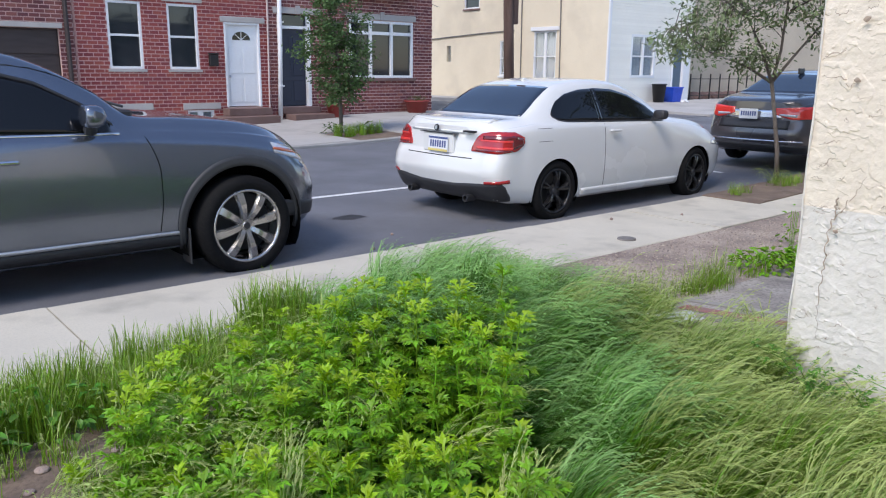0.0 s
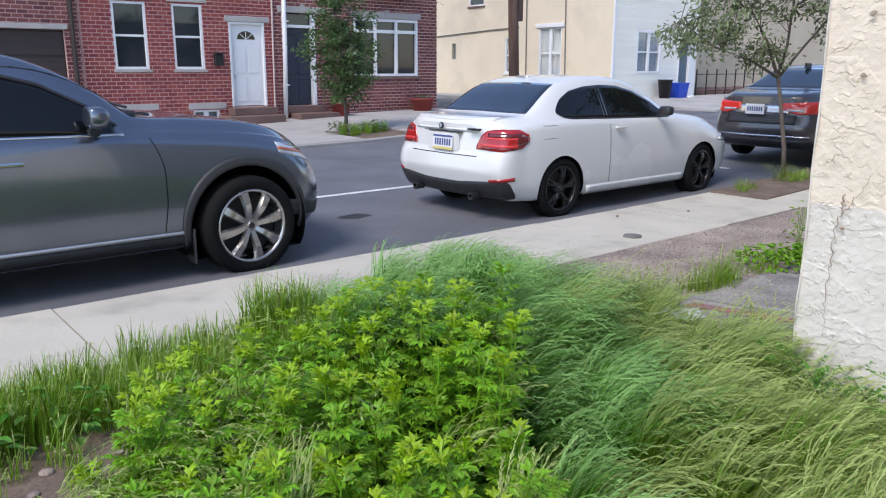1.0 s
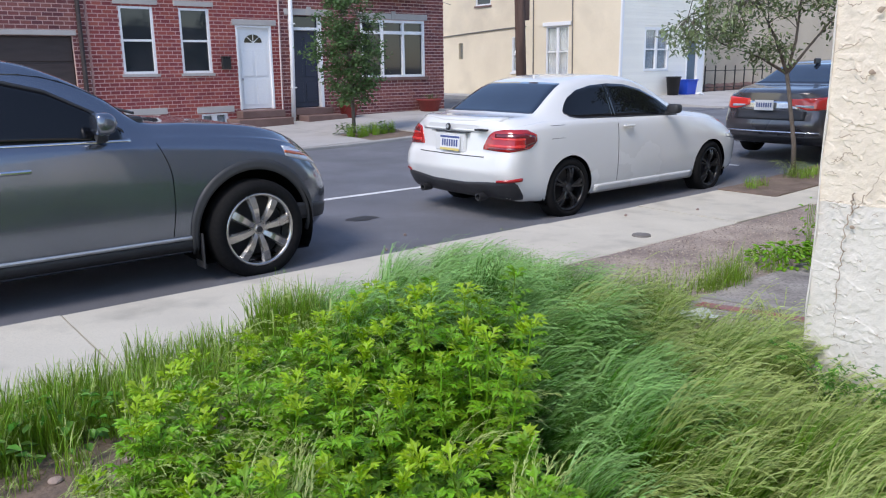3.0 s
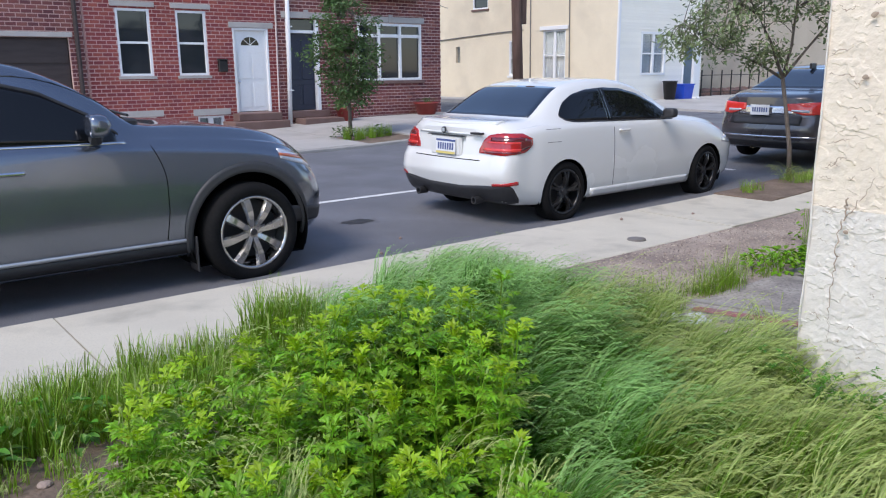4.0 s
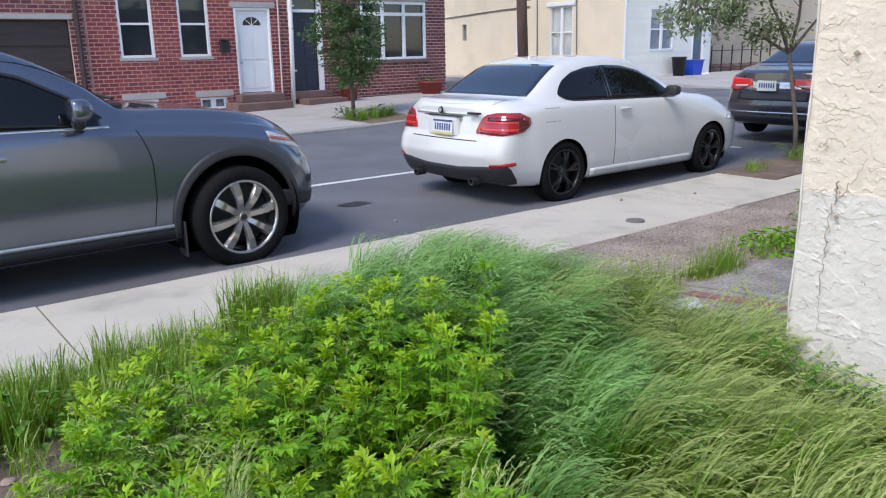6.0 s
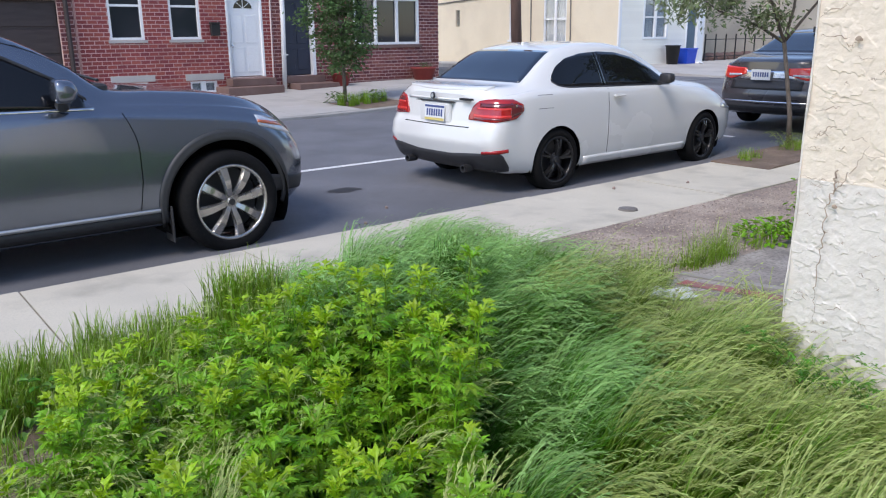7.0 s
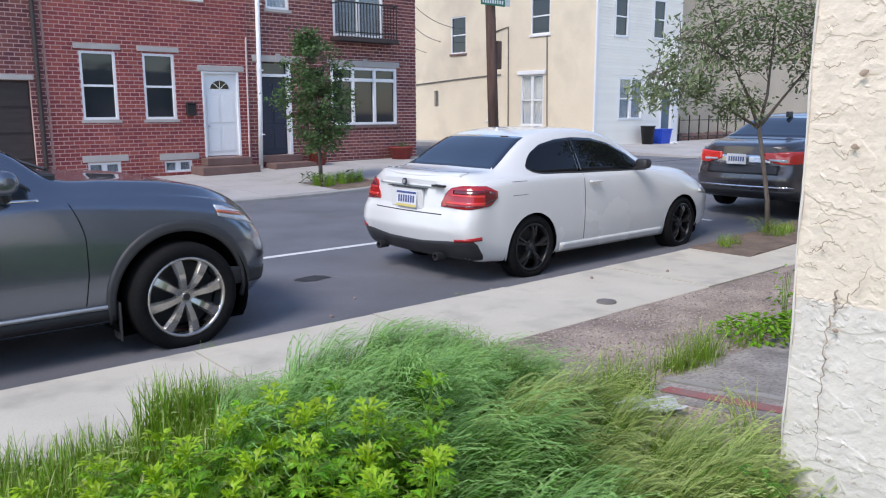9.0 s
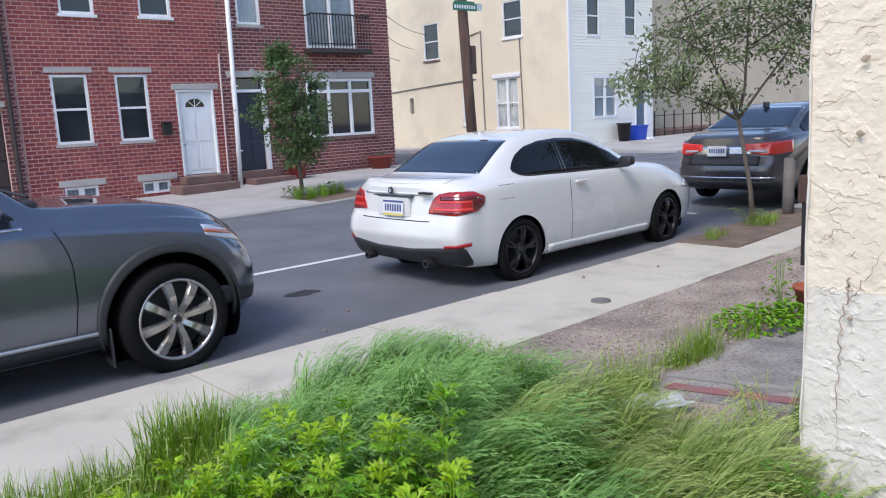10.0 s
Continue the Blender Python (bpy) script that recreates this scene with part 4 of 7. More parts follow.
def crack(pts, width, name="crack"):
    """A jagged strip on the stucco, used for open cracks and for painted flake-edge shade."""
    bm = bmesh.new()
    prev = None
    fine = []
    for (y0, z0), (y1, z1) in zip(pts, pts[1:]):
        for k in range(6):
            t = k / 6
            fine.append((y0 + (y1 - y0) * t + random.uniform(-.006, .006), z0 + (z1 - z0) * t + random.uniform(-.006, .006)))
    for i, (y, z) in enumerate(fine):
        w = width * (0.35 + 0.65 * math.sin(math.pi * (i + 1) / (len(fine) + 1))) * random.uniform(0.5, 1.3)
        d = Vector((fine[min(i + 1, len(fine) - 1)][0] - fine[max(i - 1, 0)][0], fine[min(i + 1, len(fine) - 1)][1] - fine[max(i - 1, 0)][1]))
        n = Vector((-d.y, d.x)).normalized() if d.length > 0 else Vector((1, 0))
        cur = [bm.verts.new((WX - 0.021, y + n.x * w, z + n.y * w)), bm.verts.new((WX - 0.021, y - n.x * w, z - n.y * w))]
        if prev:
            bm.faces.new((prev[0], cur[0], cur[1], prev[1]))
        prev = cur
    return part(name, bm, CRACK_AND_SHADE, near)


crack([(-4.013, 1.116), (-3.972, 1.035), (-3.938, 0.982), (-3.912, 0.938), (-3.90, 0.886), (-3.90, 0.752), (-3.891, 0.646), (-3.896, 0.563), (-3.905, 0.447)], 0.0024)
crack([(-3.924, 1.03), (-3.915, 0.99), (-3.918, 0.94)], 0.0035)
crack([(-3.80, 1.531), (-3.832, 1.553), (-3.895, 1.564)], 0.0018)
crack([(-3.806, 1.473), (-3.881, 1.467), (-3.908, 1.461)], 0.0018)
crack([(-3.826, 1.134), (-3.85, 1.14), (-3.872, 1.168), (-3.909, 1.173)], 0.0018)
crack([(-3.823, 1.219), (-3.87, 1.236), (-3.92, 1.239)], 0.0018)
crack([(-3.823, 1.708), (-3.851, 1.692), (-3.886, 1.707)], 0.0018)
crack([(-3.915, 1.749), (-3.928, 1.765), (-4.0, 1.763)], 0.002)
crack([(-3.80, 0.994), (-3.86, 0.985), (-3.89, 0.99)], 0.0014)
# short thin strips: the shade below flake edges, painted in brown
for k in range(56):
    z = random.uniform(0.3, 2.0)
    y = random.uniform(-4.25, -3.80)
    L = random.uniform(0.012, 0.06)
    crack([(y, z), (y - L * 0.5, z + random.uniform(-.012, .012)), (y - L, z + random.uniform(-.02, .02))], 0.0011)
# broken anchor holes with stone showing
# flat lumps; the shade of each cavity is put into their colour
for y, z, r in ((-3.942, 1.674, 0.012), (-3.936, 1.461, 0.012), (-3.923, 0.90, 0.010), (-4.16, 0.70, 0.009)):
    bm = bmesh.new()
    bmesh.ops.create_icosphere(bm, subdivisions=2, radius=r)
    for v in bm.verts:
        v.co *= 1 + 0.9 * noise.noise(v.co * 70 + Vector((z * 9, 0, 0)))
        v.co.x *= 0.12
        v.co.z *= 0.8
    h = part("hole", bm, CRACK_AND_SHADE, near)
    h.matrix_basis = pose(WX - 0.018, y, z)


# ---- cars ----
from mathutils.bvhtree import BVHTree


def car_section(p):
    """Half outline of a cross-section, from the sill's middle up to the roof's middle."""
    zb, w, zw, zs, ws, zt, wt = p
    g = zt - zs
    return [(0, zb), (w * 0.5, zb), (w * 0.86, zb), (w * 0.94, zb + 0.02), (w * 0.975, zb + 0.09), (w * 0.992, (zb + zw) * 0.5 + 0.02), (w, zw), (w * 0.995, zw * 0.5 + zs * 0.5),
            (ws + (w - ws) * 0.55, zs - 0.05), (ws, zs), (ws - 0.022, zs + min(0.02, g * 0.3)), (ws * 0.72 + wt * 0.28, zs + g * 0.25), (ws * 0.45 + wt * 0.55, zs + g * 0.52), (ws * 0.14 + wt * 0.86, zs + g * 0.80),
            (wt * 0.97, zs + g * 0.91), (wt * 0.86, zs + g * 0.965), (wt * 0.5, zt - 0.004), (0, zt)]


def car_body(name, keys, xs, sy, sz, bulge, parent, material, wheels, arch_r, arch_in):
    """Lofts a closed body through the keyed sections, bends its ends, cuts the wheel arches. Returns the object and a tree of its faces."""
    bm = bmesh.new()
    rings = []
    for x in xs:
        half = [(i, y, z) for i, (y, z) in enumerate(car_section(curve(keys, x)))]
        half = [tuple(curve(half, i / 3)) for i in range(3 * (len(half) - 1) + 1)]
        ring = [(y, z) for y, z in half] + [(-y, z) for y, z in half[-2:0:-1]]
        rings.append([bm.verts.new((x, -y * sy, z * sz)) for y, z in ring])
    n = len(rings[0])
    for a, b in zip(rings, rings[1:]):
        for k in range(n):
            bm.faces.new((a[k], a[(k + 1) % n], b[(k + 1) % n], b[k]))
    for ring, flip in ((rings[0], False), (rings[-1], True)):
        zc = sum(v.co.z for v in ring) / n
        prev = ring
        for s in (0.95, 0.9, 0.84, 0.77, 0.7, 0.62, 0.54, 0.46, 0.37, 0.28, 0.18, 0.08):
            cur = [bm.verts.new((v.co.x, v.co.y * s, zc + (v.co.z - zc) * s)) for v in ring]
            for k in range(n):
                q = (prev[k], cur[k], cur[(k + 1) % n], prev[(k + 1) % n])
                bm.faces.new(q if not flip else q[::-1])
            prev = cur
        bm.faces.new(prev if flip else prev[::-1])
    for v in bm.verts:
        v.co.x += bulge(v.co.x, v.co.y / sy, v.co.z / sz)
    bmesh.ops.recalc_face_normals(bm, faces=bm.faces)
    tree = BVHTree.FromBMesh(bm)
    # wheel openings: take out the panels inside each arch, round its edge, and line it
    for wx, wy, wz in wheels:
        s = 1 if wy > 0 else -1
        gone = []
        for f in bm.faces:
            c = f.calc_center_median()
            if (c.x - wx) ** 2 + (c.z - wz) ** 2 < (arch_r * 0.985) ** 2 and c.y * s > abs(wy) - arch_in * 0.55:
                gone.append(f)
        bmesh.ops.delete(bm, geom=gone, context="FACES")
        for v in bm.verts:
            if any(e.is_boundary for e in v.link_edges) and v.co.y * s > 0:
                d = Vector((v.co.x - wx, v.co.z - wz))
                if 0.01 < d.length and abs(d.length - arch_r) < 0.06:
                    d *= arch_r / d.length
                    v.co.x, v.co.z = wx + d.x, wz + d.y
    body = part(name, bm, [material, ARCH], parent, smooth=True)
    for wx, wy, wz in wheels:
        s = 1 if wy > 0 else -1
        lb = lathe_y(bmesh.new(), [(0.0, s * 0.50), (arch_r + 0.03, s * 0.50), (arch_r + 0.03, s * (abs(wy) + 0.09))], 40)
        for v in lb.verts:
            v.co.x += wx
            v.co.z = max(v.co.z + wz, 0.17)
        part("arch_liner", lb, ARCH, parent)
    me = body.data
    try:
        me.set_sharp_from_angle(angle=radians(38))
    except AttributeError:
        pass
    return body, tree


def decal(tree, ray, nu, nv, name, material, parent, lift=0.004, label="", sink=0.012, zmin=-9):
    """A panel that lies on the body: a grid of rays, lifted a little and turned in at its rim."""
    bm = bmesh.new()
    top, low = {}, {}
    for i in range(nu + 1):
        for j in range(nv + 1):
            o, d = ray(i / nu, j / nv)
            hit = tree.ray_cast(Vector(o), Vector(d).normalized())
            if hit[0] is None or hit[0].z < zmin:
                continue
            nrm = hit[1] if hit[1].dot(Vector(d)) < 0 else -hit[1]
            top[i, j] = bm.verts.new(hit[0] + nrm * lift)
            low[i, j] = hit[0] - nrm * sink
    cells = {(i, j) for i in range(nu) for j in range(nv) if all(k in top for k in ((i, j), (i + 1, j), (i, j + 1), (i + 1, j + 1)))}
    lows = {}

    def lowv(k):
        if k not in lows:
            lows[k] = bm.verts.new(low[k])
        return lows[k]
    for i, j in cells:
        bm.faces.new((top[i, j], top[i + 1, j], top[i + 1, j + 1], top[i, j + 1]))
        for nb, a, b in (((i - 1, j), (i, j), (i, j + 1)), ((i + 1, j), (i + 1, j), (i + 1, j + 1)), ((i, j - 1), (i, j), (i + 1, j)), ((i, j + 1), (i, j + 1), (i + 1, j + 1))):
            if nb not in cells:
                try:
                    bm.faces.new((top[a], top[b], lowv(b), lowv(a)))
                except ValueError:
                    pass
    bmesh.ops.recalc_face_normals(bm, faces=bm.faces)
    return part(name, bm, material, parent, label, smooth=True)


def lerp_at(rows, x):
    for (a, va), (b, vb) in zip(rows, rows[1:]):
        if x <= b:
            return va + (vb - va) * max(0, (x - a)) / (b - a)
    return rows[-1][1]


def side_ray(xa, xb, lo, hi, side, sx=1, sy=1, sz=1):
    def ray(u, v):
        x = xa + (xb - xa) * u
        a, b = lerp_at(lo, x), lerp_at(hi, x)
        return (x * sx, side * 3, (a + (b - a) * v) * sz), (0, -side, 0)
    return ray


def rear_ray(ya, yb, lo, hi, sgn=1, sy=1, sz=1):
    def ray(u, v):
        y = ya + (yb - ya) * u
        a, b = lerp_at(lo, abs(y)), lerp_at(hi, abs(y))
        return (-4 * sgn, y * sy, (a + (b - a) * v) * sz), (sgn, 0, 0)
    return ray


def corner_ray(cx, cy, ta, tb, lo, hi, sz=1):
    """Rays towards a vertical axis through (cx, cy); angles in degrees from the +x axis."""
    def ray(u, v):
        t = ta + (tb - ta) * u
        a, b = lerp_at(lo, u), lerp_at(hi, u)
        d = Vector((math.cos(radians(t)), math.sin(radians(t)), 0))
        return (cx + d.x * 4, cy + d.y * 4, (a + (b - a) * v) * sz), (-d.x, -d.y, 0)
    return ray


def wheel(parent, at, r, width, rim_r, rim_mat, spokes, spoke_w, side=-1, steer=0.0, double=False):
    """Tyre, rim barrel, spokes, hub; the outer face looks to side * y."""
    w = new("wheel")
    w.parent = parent
    w.matrix_basis = pose(*at, 0, 0, steer)
    h = width / 2
    prof = [(rim_r, -h * 0.8), (rim_r + 0.012, -h * 0.92), (rim_r + (r - rim_r) * 0.45, -h), (r - 0.03, -h * 0.93), (r - 0.006, -h * 0.75), (r, -h * 0.4)]
    prof = prof + [(a, -b) for a, b in prof[::-1]]
    bm = lathe_y(bmesh.new(), prof + [prof[0]], 56)
    tyre = part("tyre", bm, RUBBER, w, smooth=True)
    s = side
    bm = lathe_y(bmesh.new(), [(rim_r + 0.004, s * h * 0.80), (rim_r + 0.006, s * h * 0.90), (rim_r - 0.012, s * h * 0.90), (rim_r - 0.022, s * h * 0.72), (rim_r - 0.03, -s * h * 0.7), (rim_r, -s * h * 0.8), (rim_r + 0.004, s * h * 0.80)], 56)
    bmesh.ops.recalc_face_normals(bm, faces=bm.faces)
    rim = part("rim", bm, rim_mat, w, smooth=True)
    # brake disc out to the rim, black to put shade behind the spokes
    bm = lathe_y(bmesh.new(), [(0.0, -s * 0.02), (rim_r - 0.03, -s * 0.02), (rim_r - 0.03, -s * 0.035), (0.0, -s * 0.035)], 40)
    part("brake_disc", bm, BLACK_PLASTIC, w)
    for k in range(spokes):
        a0 = k * math.tau / spokes + 0.2
        offs = (-0.11, 0.11) if double else (0.0,)
        for o in offs:
            bm = bmesh.new()
            n = 7
            prev = None
            for i in range(n + 1):
                t = i / n
                rr = 0.045 + (rim_r - 0.055) * t
                ang = a0 + o * (0.4 + 0.9 * t)
                ww = spoke_w * (0.75 + 0.55 * t)
                y = s * (h * 0.62 + 0.03 * math.sin(t * math.pi) + 0.012 * t)
                c = Vector((rr * math.cos(ang), 0, rr * math.sin(ang)))
                d = Vector((-math.sin(ang), 0, math.cos(ang)))
                ring = []
                for q, dy in ((-1, -0.02), (-0.62, 0.006), (0.62, 0.006), (1, -0.02), (0.7, -0.045), (-0.7, -0.045)):
                    p = c + d * (q * ww)
                    ring.append(bm.verts.new((p.x, y + s * dy, p.z)))
                if prev:
                    for m_ in range(6):
                        bm.faces.new((prev[m_], prev[(m_ + 1) % 6], ring[(m_ + 1) % 6], ring[m_]))
                else:
                    bm.faces.new(ring)
                prev = ring
            bm.faces.new(prev[::-1])
            bmesh.ops.recalc_face_normals(bm, faces=bm.faces)
            part("spoke", bm, rim_mat, w)
    bm = lathe_y(bmesh.new(), [(0.0, s * h * 0.72), (0.03, s * h * 0.72), (0.036, s * h * 0.66), (0.075, s * h * 0.63), (0.08, s * h * 0.4), (0.0, s * h * 0.4)], 24)
    bmesh.ops.recalc_face_normals(bm, faces=bm.faces)
    part("hub_cap", bm, BLACK_PLASTIC if rim_mat is RIM_BLACK else rim_mat, w)
    part("cap_disc", lathe_y(bmesh.new(), [(0.0, s * (h * 0.72 + 0.004)), (0.026, s * (h * 0.72 + 0.004)), (0.028, s * h * 0.7)], 20), BLACK_PLASTIC, w)
    for k in range(5):
        a = k * math.tau / 5
        nb = tube(bmesh.new(), [(0.057 * math.cos(a), s * h * 0.60, 0.057 * math.sin(a)), (0.057 * math.cos(a), s * (h * 0.66), 0.057 * math.sin(a))], 0.009, 6)
        part("lug_nut", nb, BLACK_PLASTIC, w)
    return w


def number_plate(parent, at, w, h, style, turn=(0, 0, 0)):
    """Plate with plain bars for its characters, facing -x."""
    pl = part("number_plate", bx(-0.006, -w / 2, -h / 2, 0, w / 2, h / 2, bevel=0.003), PLATE_WHITE, parent, "number plate")
    pl.matrix_basis = pose(*at, *turn)
    if style:
        part("plate_band", bx(-0.0085, -w / 2 + 0.004, -h / 2 + 0.004, -0.0065, w / 2 - 0.004, -h / 2 + 0.03), PLATE_YELLOW, pl)
        part("plate_band", bx(-0.0085, -w / 2 + 0.004, h / 2 - 0.026, -0.0065, w / 2 - 0.004, h / 2 - 0.004), PLATE_BLUE, pl)
    for k in range(7):
        y = w * 0.36 - k * w * 0.12
        part("plate_bar", bx(-0.0085, y - w * 0.038, -h * 0.2, -0.0065, y + w * 0.038, h * 0.24), PLATE_BLUE, pl)
    return pl


# white coupe: x forward from the rear axle, z up from the road
BY, BZ = 1.055, 1.045
coupe = thing("white_coupe", "white two-door coupe parked at the kerb", "car", (-0.125, 1.455, -0.135))
KC = [(-0.80, .34, .70, .52, .80, .64, .985, .44), (-0.76, .27, .80, .52, .88, .735, 1.03, .56), (-0.68, .23, .86, .53, .94, .785, 1.05, .64), (-0.50, .21, .872, .55, .97, .825, 1.06, .69),
      (-0.38, .20, .885, .56, .985, .835, 1.08, .69), (-0.25, .20, .888, .56, .99, .84, 1.155, .665), (-0.05, .19, .89, .56, .995, .845, 1.285, .625), (0.15, .19, .888, .57, 1.0, .845, 1.385, .60), (0.45, .19, .885, .57, 1.0, .84, 1.445, .59),
      (0.80, .19, .88, .57, .995, .835, 1.468, .59), (1.15, .19, .88, .57, .985, .83, 1.455, .59), (1.50, .19, .88, .57, .975, .83, 1.385, .595), (1.80, .19, .88, .57, .965, .83, 1.26, .615),
      (2.06, .19, .88, .57, .95, .83, 1.11, .65), (2.28, .19, .882, .57, .93, .825, 1.02, .69), (2.70, .20, .885, .57, .885, .815, .97, .70), (3.05, .21, .87, .56, .815, .785, .905, .66),
      (3.30, .23, .82, .54, .74, .72, .82, .58), (3.45, .26, .73, .52, .67, .62, .74, .48), (3.52, .30, .60, .5, .62, .5, .67, .4)]


def coupe_bulge(x, y, z):
    out = 0.0
    if x < -0.3:
        k = min(1, (-0.3 - x) / 0.45)
        prof = lerp_at([(0.2, 0.03), (0.34, 0.09), (0.52, 0.15), (0.66, 0.125), (0.72, 0.08), (0.9, 0.055), (1.0, 0.06), (1.05, 0.03)], z)
        out -= k * (prof + 0.05 * (1 - min(1, (abs(y) / 0.62) ** 2)))
    if x > 3.2:
        out += min(1, (x - 3.2) / 0.3) * 0.10 * (1 - min(1, (abs(y) / 0.6) ** 2))
    return out


xs = sorted(set(steps(-0.80, -0.5, 8) + steps(-0.5, 3.3, 110) + steps(3.3, 3.52, 6)))
body, tree = car_body("body", KC, xs, BY, BZ, coupe_bulge, coupe, CAR_WHITE,
                      [(wx, s * 0.80, 0.318) for wx in (0, 2.69) for s in (-1, 1)], 0.362, 0.42)
for s in (-1, 1):
    win_lo = [(-0.02, 1.085), (0.06, 1.045), (0.2, 1.028), (0.8, 1.012), (2.0, .985)]
    win_hi = [(-0.02, 1.10), (0.03, 1.155), (0.12, 1.225), (0.3, 1.30), (0.55, 1.345), (0.85, 1.36), (1.15, 1.345), (1.45, 1.285), (1.75, 1.165), (2.0, .995)]
    decal(tree, side_ray(-0.02, 0.78, win_lo, win_hi, s, 1, 1, BZ), 20, 8, "quarter_window", TINT, coupe, 0.003, "dark tinted quarter window")
    decal(tree, side_ray(0.81, 1.96, win_lo, win_hi, s, 1, 1, BZ), 28, 8, "door_window", TINT, coupe, 0.003, "dark tinted door window")
    decal(tree, side_ray(0.78, 0.81, win_lo, win_hi, s, 1, 1, BZ), 2, 8, "window_pillar", TINT, coupe, 0.0032)
    sill = [(-0.02, 1.075), (0.06, 1.033), (0.2, 1.016), (0.8, 1.0), (2.0, .973)]
    decal(tree, side_ray(-0.02, 2.0, sill, win_lo, s, 1, 1, BZ), 30, 1, "window_trim", BLACK_PLASTIC, coupe, 0.005)
    # door cut, fuel flap, sill crease, side marker
    decal(tree, side_ray(0.805, 0.812, [(0, .31), (9, .31)], [(0, .985), (9, .985)], s, 1, 1, BZ), 1, 14, "door_gap", ARCH, coupe, 0.0012)
    for za in (0.835, 0.965):
        decal(tree, side_ray(-0.30, -0.09, [(-9, za), (9, za)], [(-9, za + .004), (9, za + .004)], s, 1, 1, BZ), 6, 1, "flap_gap", ARCH, coupe, 0.001) if s < 0 else None
    decal(tree, side_ray(0.42, 2.30, [(0, .22), (9, .20)], [(0, .30), (9, .30)], s, 1, 1, BZ), 24, 3, "side_skirt", CAR_WHITE, coupe, 0.018)
    h = part("door_handle", bx(0.87, s * 0.945 - 0.022, 0.892 * BZ, 1.05, s * 0.945 + 0.022, 0.918 * BZ, bevel=0.009), CAR_WHITE, coupe)
    # mirror
    bm = bmesh.new()
    bmesh.ops.create_uvsphere(bm, u_segments=16, v_segments=10, radius=1)
    for v in bm.verts:
        q = [math.copysign(abs(c) ** 0.6, c) for c in v.co]
        v.co = Vector((q[0] * (0.045 if q[0] < 0 else 0.09), q[1] * 0.085, q[2] * 0.058))
    mir = part("wing_mirror", bm, BLACK_PLASTIC, coupe, smooth=True)
    mir.matrix_basis = pose(1.72, s * 1.0, 1.06 * BZ)
    part("mirror_arm", tube(bmesh.new(), [(0, 0, -0.02), (0.02, -s * 0.12, -0.06)], 0.025, 8), BLACK_PLASTIC, mir)
    # tail lamp wrapping round the corner
    cx, cy = -0.25, s * 0.35
    ta, tb = (180 + 14, 180 + 65) if s < 0 else (180 - 14, 180 - 65)
    tl = decal(tree, corner_ray(cx, cy, ta, tb, [(0, .745), (0.5, .732), (0.85, .76), (1, .83)], [(0, .775), (0.10, .88), (0.2, .925), (0.4, .945), (0.8, .94), (1, .89)], BZ), 24, 8, "tail_lamp", LAMP_RED, coupe, 0.009, "red wrap-round tail lamp")
    sg = 1 if s < 0 else -1
    for a0, a1, za, zb, h0, h1, mm in ((12, 44, .865, .865, .905, .90, LAMP_DARK), (9, 40, .848, .842, .864, .862, LAMP_BRIGHT), (5, 40, .775, .77, .80, .795, LAMP_BRIGHT), (6, 38, .752, .752, .765, .765, LAMP_DARK), (38, 49, .77, .81, .91, .88, LAMP_DARK)):
        decal(tree, corner_ray(cx, cy, ta + sg * a0, ta + sg * a1, [(0, za), (1, zb)], [(0, h0), (1, h1)], BZ), 14, 3, "lamp_strip", mm, tl, 0.012)
    decal(tree, corner_ray(cx, cy, ta + sg * 16, ta + sg * 36, [(0, .432), (1, .445)], [(0, .455), (1, .478)], BZ), 12, 2, "reflector", LAMP_RED, coupe, 0.014)
    bm = lathe_y(bmesh.new(), [(0.028, -0.06), (0.040, -0.06), (0.042, 0.06), (0.028, 0.06), (0.028, -0.06)], 20)
    ex_ = part("exhaust_tip", bm, BLACK_PLASTIC, coupe)
    ex_.matrix_basis = pose(-0.90, s * 0.485, 0.275, 0, 0, 90)
    # headlamp seen from the side
    decal(tree, side_ray(3.02, 3.32, [(3.0, .66), (3.3, .62)], [(3.0, .70), (3.3, .73)], s, 1, 1, BZ), 8, 4, "headlamp", LAMP_CLEAR, coupe, 0.004)
# rear screen
decal(tree, lambda u, v: ((-3, (-(0.555 + 0.10 * (1 - v)) + (1.11 + 0.20 * (1 - v)) * u) * BY, 3 + 0.755 + 0.84 * v), (1, 0, -1)), 24, 12, "rear_window", TINT_REAR, coupe, 0.004, "dark rear window")
decal(tree, lambda u, v: ((6, (-0.62 + 1.24 * u) * BY, 3 + 0.27 - 0.17 * (1 - v)), (-1, 0, -1)), 16, 10, "windscreen", TINT, coupe, 0.004, "dark windscreen")
# boot lid lip, lid gap, bumper valance
decal(tree, lambda u, v: ((-0.875 + 0.10 * (2 * u - 1) ** 2 + 0.11 * v, (-0.62 + 1.24 * u) * BY, 3), (0, 0, -1)), 24, 4, "boot_spoiler", CAR_WHITE, coupe, 0.014, zmin=0.99 * BZ)
decal(tree, rear_ray(-0.52, 0.52, [(0, .668), (9, .668)], [(0, .676), (9, .676)], 1, BY, BZ), 20, 1, "boot_gap", ARCH, coupe, 0.002)
decal(tree, rear_ray(-0.50, 0.50, [(0, .915), (9, .915)], [(0, .935), (9, .935)], 1, BY, BZ), 20, 1, "boot_crease", CAR_WHITE, coupe, 0.010)
